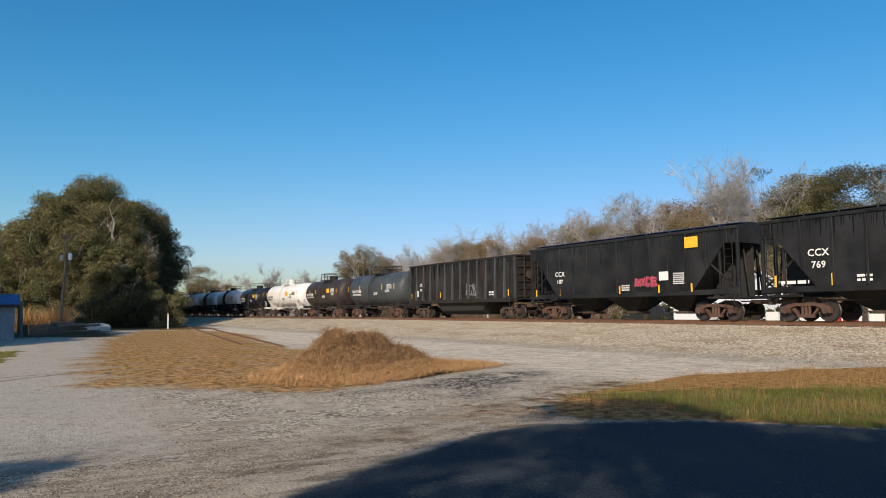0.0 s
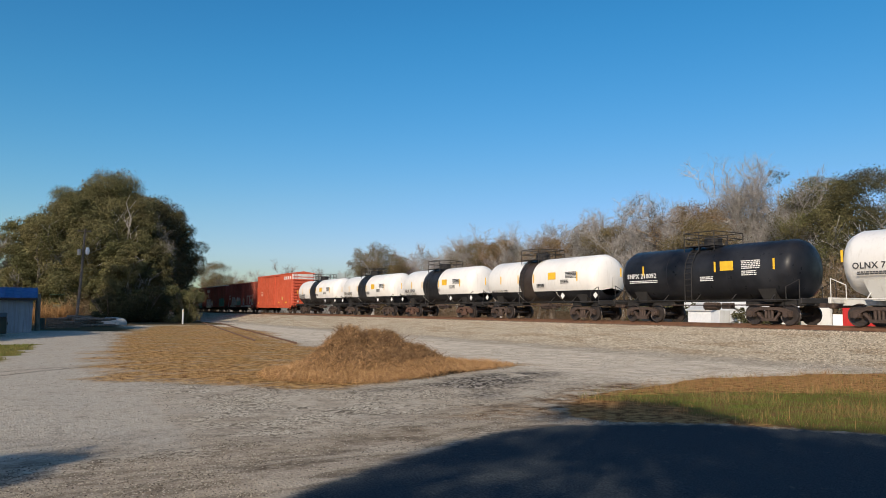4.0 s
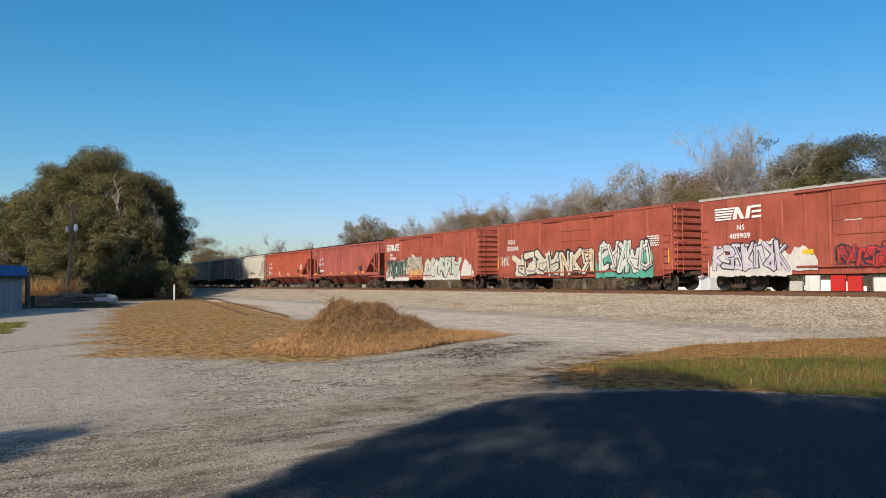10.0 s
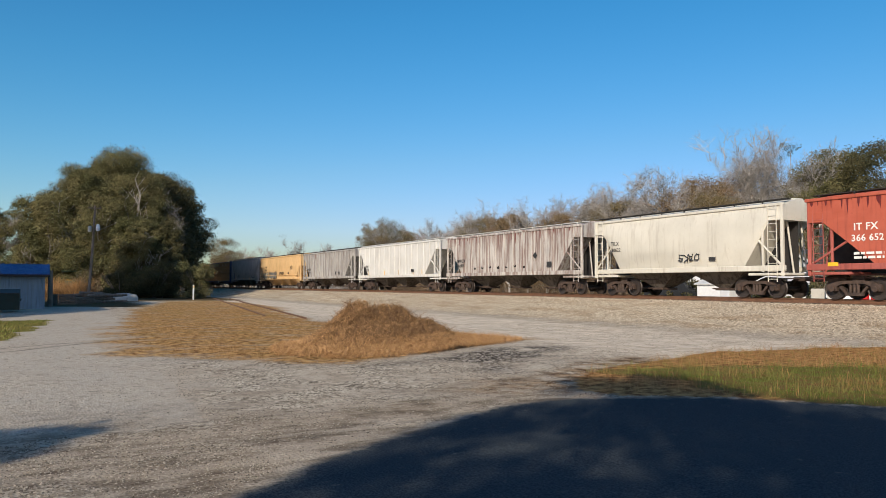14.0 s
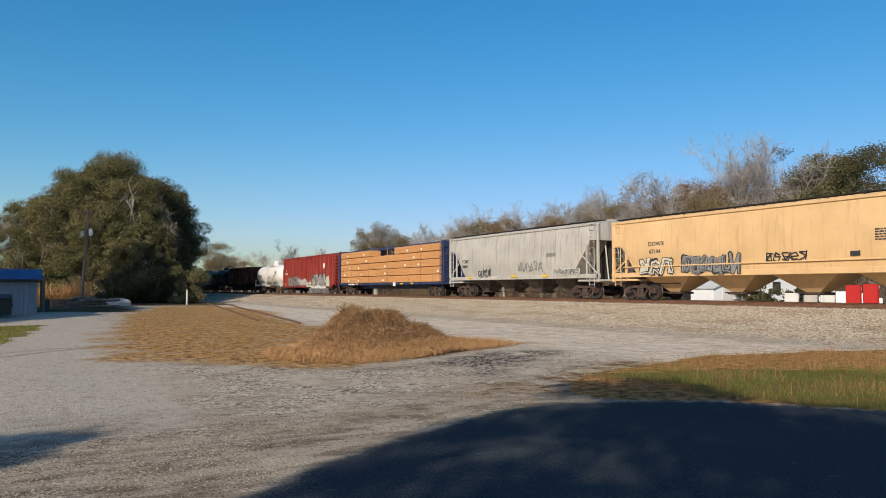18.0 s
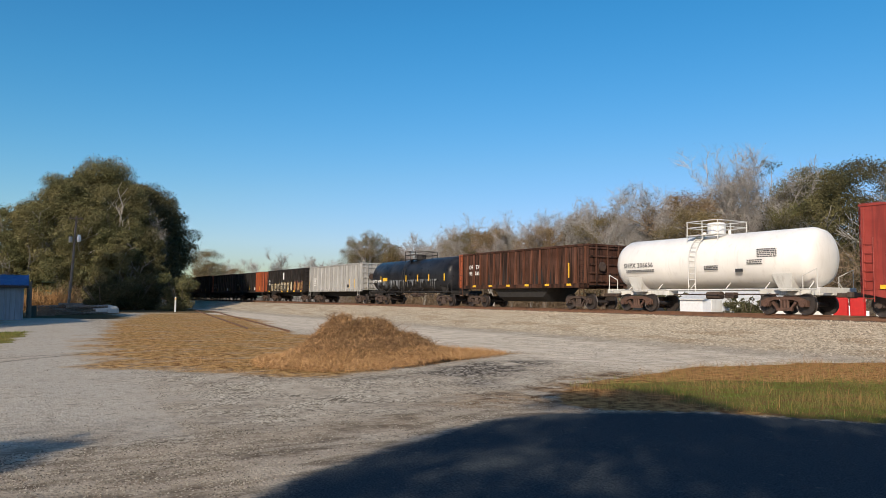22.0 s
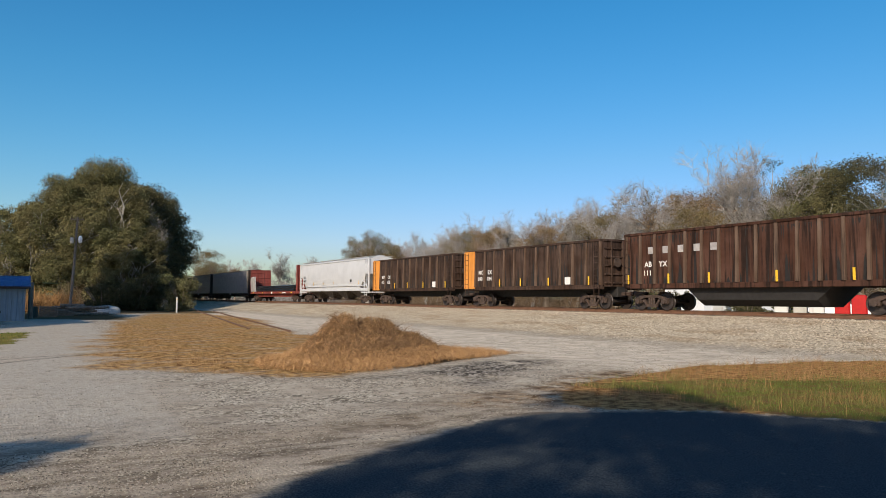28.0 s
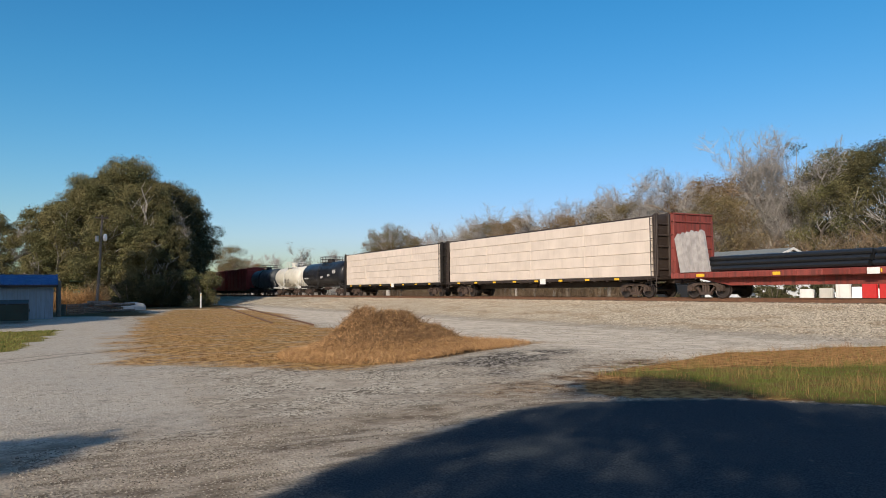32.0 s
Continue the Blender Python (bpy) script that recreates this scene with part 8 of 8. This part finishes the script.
b.loft([[(45.4, y, 0.1), (48.6, y, 0.1), (48.6, y, 1.78), (47.0, y, 2.3), (45.4, y, 1.78)] for y in (37.2, 39.4)])
part("wall", b, M_SIDING, t)
for s in (-1, 1):
    part("roof", Build().loft([[(47.0 + s * 1.75, y, 1.72), (47.0, y, 2.31), (47.0, y, 2.38), (47.0 + s * 1.75, y, 1.79)] for y in (37.0, 39.6)]), M_OFFWHITE, t)
part("door", Build().soft(46.4, 47.6, 37.16, 37.2, 0.15, 1.75, 0.01), M_OFFWHITE, t)
for k, (x, y, m, lab, h) in enumerate(((43.1, 25.1, M_RED, "glossy red vending machine in the store yard", 1.72), (43.6, 24.35, M_RED, "glossy red vending machine in the store yard", 1.78), (42.6, 26.4, M_OFFWHITE, "white vending machine in the store yard", 1.75), (44.3, 23.2, M_OFFWHITE, "white ice chest in the store yard", 1.45), (42.9, 29.0, M_OFFWHITE, "white ice chest in the store yard", 1.2), (43.4, 28.0, M_GREYCAR, "grey ice chest in the store yard", 1.25), (45.5, 20.9, M_OFFWHITE, "white vending machine in the store yard", 1.8))):
    t = thing("vending_machine" if h > 1.7 else "ice_chest", lab, "vending machine" if h > 1.7 else "ice chest", "machines in the store yard")
    z = float(ground_z(x, y))
    ang = pose(x, y, z, 0, 0, 30)
    t.matrix_basis = ang
    u = 0.34 if m is M_RED else 0.45
    part("cabinet", Build().soft(-u, u, -0.36, 0.4, 0, h, 0.03), m, t)
    part("front_door", Build().soft(-u + 0.03, u - 0.03, -0.42, -0.36, 0.08, h - 0.05, 0.025), m, t)
    part("top_panel", Build().soft(-u + 0.05, u - 0.05, -0.435, -0.42, h - 0.3, h - 0.1, 0.005), M_OFFWHITE if m is M_RED else M_GREYCAR, t)
    part("display_window", Build().soft(-u + 0.09, 0.1, -0.435, -0.42, h * 0.35, h - 0.36, 0.005), M_DARK, t)


def parked(label, x, y, turn, body, L=4.5, h=1.45, cat="car"):
    t = thing("parked_" + cat, label, cat, "parked vehicles", pose(x, y, float(ground_z(x, y)), 0, 0, turn))
    bb = Build()
    out = [(-L / 2, 0.35), (-L / 2 + 0.05, 0.85), (-L * 0.28, 0.92), (-L * 0.16, h), (L * 0.2, h), (L * 0.36, 0.95), (L / 2, 0.85), (L / 2, 0.35)]
    bb.loft([[(u, v * (0.82 if z > 1 else 0.9), z) for u, z in out] for v in (-1, -0.93, 0.93, 1)])
    part("body", bb, body, t, "", True, 30)
    gl = Build()
    gl.loft([[(-L * 0.255, v * 0.835, 0.97), (-L * 0.155, v * 0.835, h - 0.08), (L * 0.19, v * 0.835, h - 0.08), (L * 0.33, v * 0.835, 0.97)] for v in (-1, 1)])
    part("window", gl, M_GLASS, t)
    for u in (-L * 0.31, L * 0.31):
        for v in (-0.82, 0.82):
            w = part("wheel", Build().tube([(u, v - 0.1, 0.32), (u, v + 0.1, 0.32)], 0.32, 16), M_TYRE, t, "", True)
            part("hub_cap", Build().tube([(u, v - 0.115, 0.32), (u, v + 0.115, 0.32)], 0.19, 12), M_GREYCAR, w)


for x, y, h, w, sd in ((48.4, 35.6, 2.1, 3.4, 87), (48.4, 40.8, 2.3, 3.4, 88), (48.2, 43.4, 2.3, 3.6, 89), (45.4, 33.2, 1.6, 2.6, 90), (48.0, 46.2, 2.2, 3.6, 94), (47.6, 31.2, 1.9, 3.0, 95)):
    bush(h, w, sd, "low dark evergreen shrub behind the track", M_OAKLEAF, 2500).matrix_basis = pose(x, y, float(ground_z(x, y)), 0, 0, sd * 31)
M_GLASS = plain("dark_car_glass", (0.01, 0.012, 0.014), 0.08, 0, 0.1)
M_CARDARK = plain("dark_grey_car_enamel", (0.03, 0.032, 0.036), 0.25, 0.2, 0.1)
M_CARWHITE = plain("white_car_enamel", (0.74, 0.74, 0.73), 0.28, 0, 0.04)
for lab, x, y, turn, m, L, h, cat in (("white parked car behind the track", 47.5, 28.5, -55, M_CARWHITE, 4.6, 1.3, "car"), ("dark parked pickup behind the track", 47.5, 43.5, -80, M_CARDARK, 5.2, 1.75, "car")):
    parked(lab, x, y, turn, m, L, h, cat)

# ---- unseen trees, added behind and beside the eye to shade the lot ----
SHIFT = Vector((TO_SUN.x, TO_SUN.y)) / TO_SUN.z


def shade_tree(name, label, trunk, shadow, n, seed, size, zlo, zhi, leaf, step=0.9, blob=0.62, gaps=()):
    """An added, unseen tree; its crown is laid out over the ground that it shades."""
    r = random.Random(seed)
    t = thing(name, label, "tree", "trees behind the lot")
    xs, ys = [p[0] for p in shadow], [p[1] for p in shadow]
    bl = []
    y = min(ys)
    while y < max(ys):
        x = min(xs)
        while x < max(xs):
            u, v = x + r.uniform(-0.4, 0.4) * step, y + r.uniform(-0.4, 0.4) * step
            d = float(inside(u, v, shadow))
            if d > 0.12 and r.random() < 0.9 and not any(math.hypot(u - p, v - q) < g for p, q, g in gaps):
                z = r.uniform(zlo, zhi)
                bl.append((u + SHIFT.x * z, v + SHIFT.y * z, z, min(blob, 0.12 + 0.5 * d) * r.uniform(0.8, 1.25)))
            x += step
        y += step
    put("crown", crown_mesh("crown", bl, n, size, leaf, seed, 0.6), t)
    b = Build()
    tx, ty = trunk
    b.tube([(tx, ty, -0.3), (tx + 0.1, ty, 1.5), (tx + 0.2, ty + 0.2, zlo - 0.5)], [0.42, 0.33, 0.24], 10)
    for k in range(0, len(bl), max(1, len(bl) // 40)):
        x, y, z, rr = bl[k]
        m = Vector((tx, ty, zlo - 0.8)).lerp(Vector((x, y, z)), 0.5) + Vector((0, 0, 0.5))
        b.tube([(tx + 0.15, ty + 0.1, zlo - 0.9), m, (x, y, z)], [0.13, 0.08, 0.03], 5, False)
    part("trunk", b, M_BARK, t, "", True)


rs = random.Random(77)
# Holes left in the crown where sunlight is meant to reach the tarmac.
SUNFLECKS = [(6.3, 7.75, 0.5), (8.9, 6.0, 0.45)] + [(rs.uniform(1.8, 4.8), rs.uniform(4.6, 6.8), rs.uniform(0.26, 0.48)) for k in range(15)] + [(rs.uniform(3.0, 6.0), rs.uniform(3.4, 7.4), rs.uniform(0.28, 0.45)) for k in range(9)]
shade_tree("shade_tree", "unseen spreading tree behind the lot, added for its shade", (-16.0, -15.0), [(1.3, 5.65), (2.3, 6.45), (3.6, 7.25), (4.6, 7.65), (5.7, 8.2), (6.4, 8.6), (7.0, 9.4), (8.4, 9.9), (9.8, 9.3), (9.6, 7.6), (9.5, 6.2), (10.3, 5.2), (14, 1.8), (12, -4), (4, -4), (-2, -1), (-0.6, 3)], 26000, 201, (0.07, 0.16), 9.0, 13.0, M_OAKLEAF, 0.6, 0.48, SUNFLECKS)
shade_tree("shade_tree", "unseen tree at the edge of the lot, added for its shade", (-14.0, -3.5), [(-8, 4), (-2, 7.0), (-0.2, 7.6), (0.55, 8.2), (0.7, 8.5), (0.3, 8.75), (-0.3, 8.9), (-3, 9.3), (-8, 9.9)], 16000, 202, (0.07, 0.16), 5.5, 9.0, M_OAKLEAF, 0.45, 0.4)
shade_tree("shade_tree", "unseen tree beside the gravel road, added for its shade", (-16.0, 28.0), [(-9, 34), (-2, 38.6), (-0.5, 40.2), (1.4, 43.6), (3.2, 47), (4.2, 50), (2, 54), (-4, 56), (-10, 50)], 40000, 203, (0.14, 0.32), 6.0, 11.0, M_OAKLEAF, 1.5, 1.0)
shade_tree("shade_tree", "unseen tall tree beyond the gravel road, added for its shade", (-14.0, 47.0), [(-2, 52), (5, 52.5), (8.5, 64), (7, 74), (-1, 72), (-6, 60)], 36000, 204, (0.16, 0.34), 9.5, 14.0, M_OAKLEAF, 1.5, 1.0)

# Set this high to stay out of view while shading the wood's foot.
shade_tree("shade_tree", "unseen very high crown added to shade the foot of the wood", (-34.0, 46.0), [(5, 74), (10, 74), (15, 80), (20, 88), (22, 95), (15, 94), (6, 84)], 36000, 205, (0.2, 0.4), 23.0, 27.0, M_OAKLEAF, 1.4, 1.1)

# ---- the train's run ----
def motions():
    for car, s in TRAIN:
        walk(car, [(t, pose(TRACK_X, s - travelled(t), RAIL_Z, 0, 0, -90)) for t in range(0, 33, 2)])


motions()
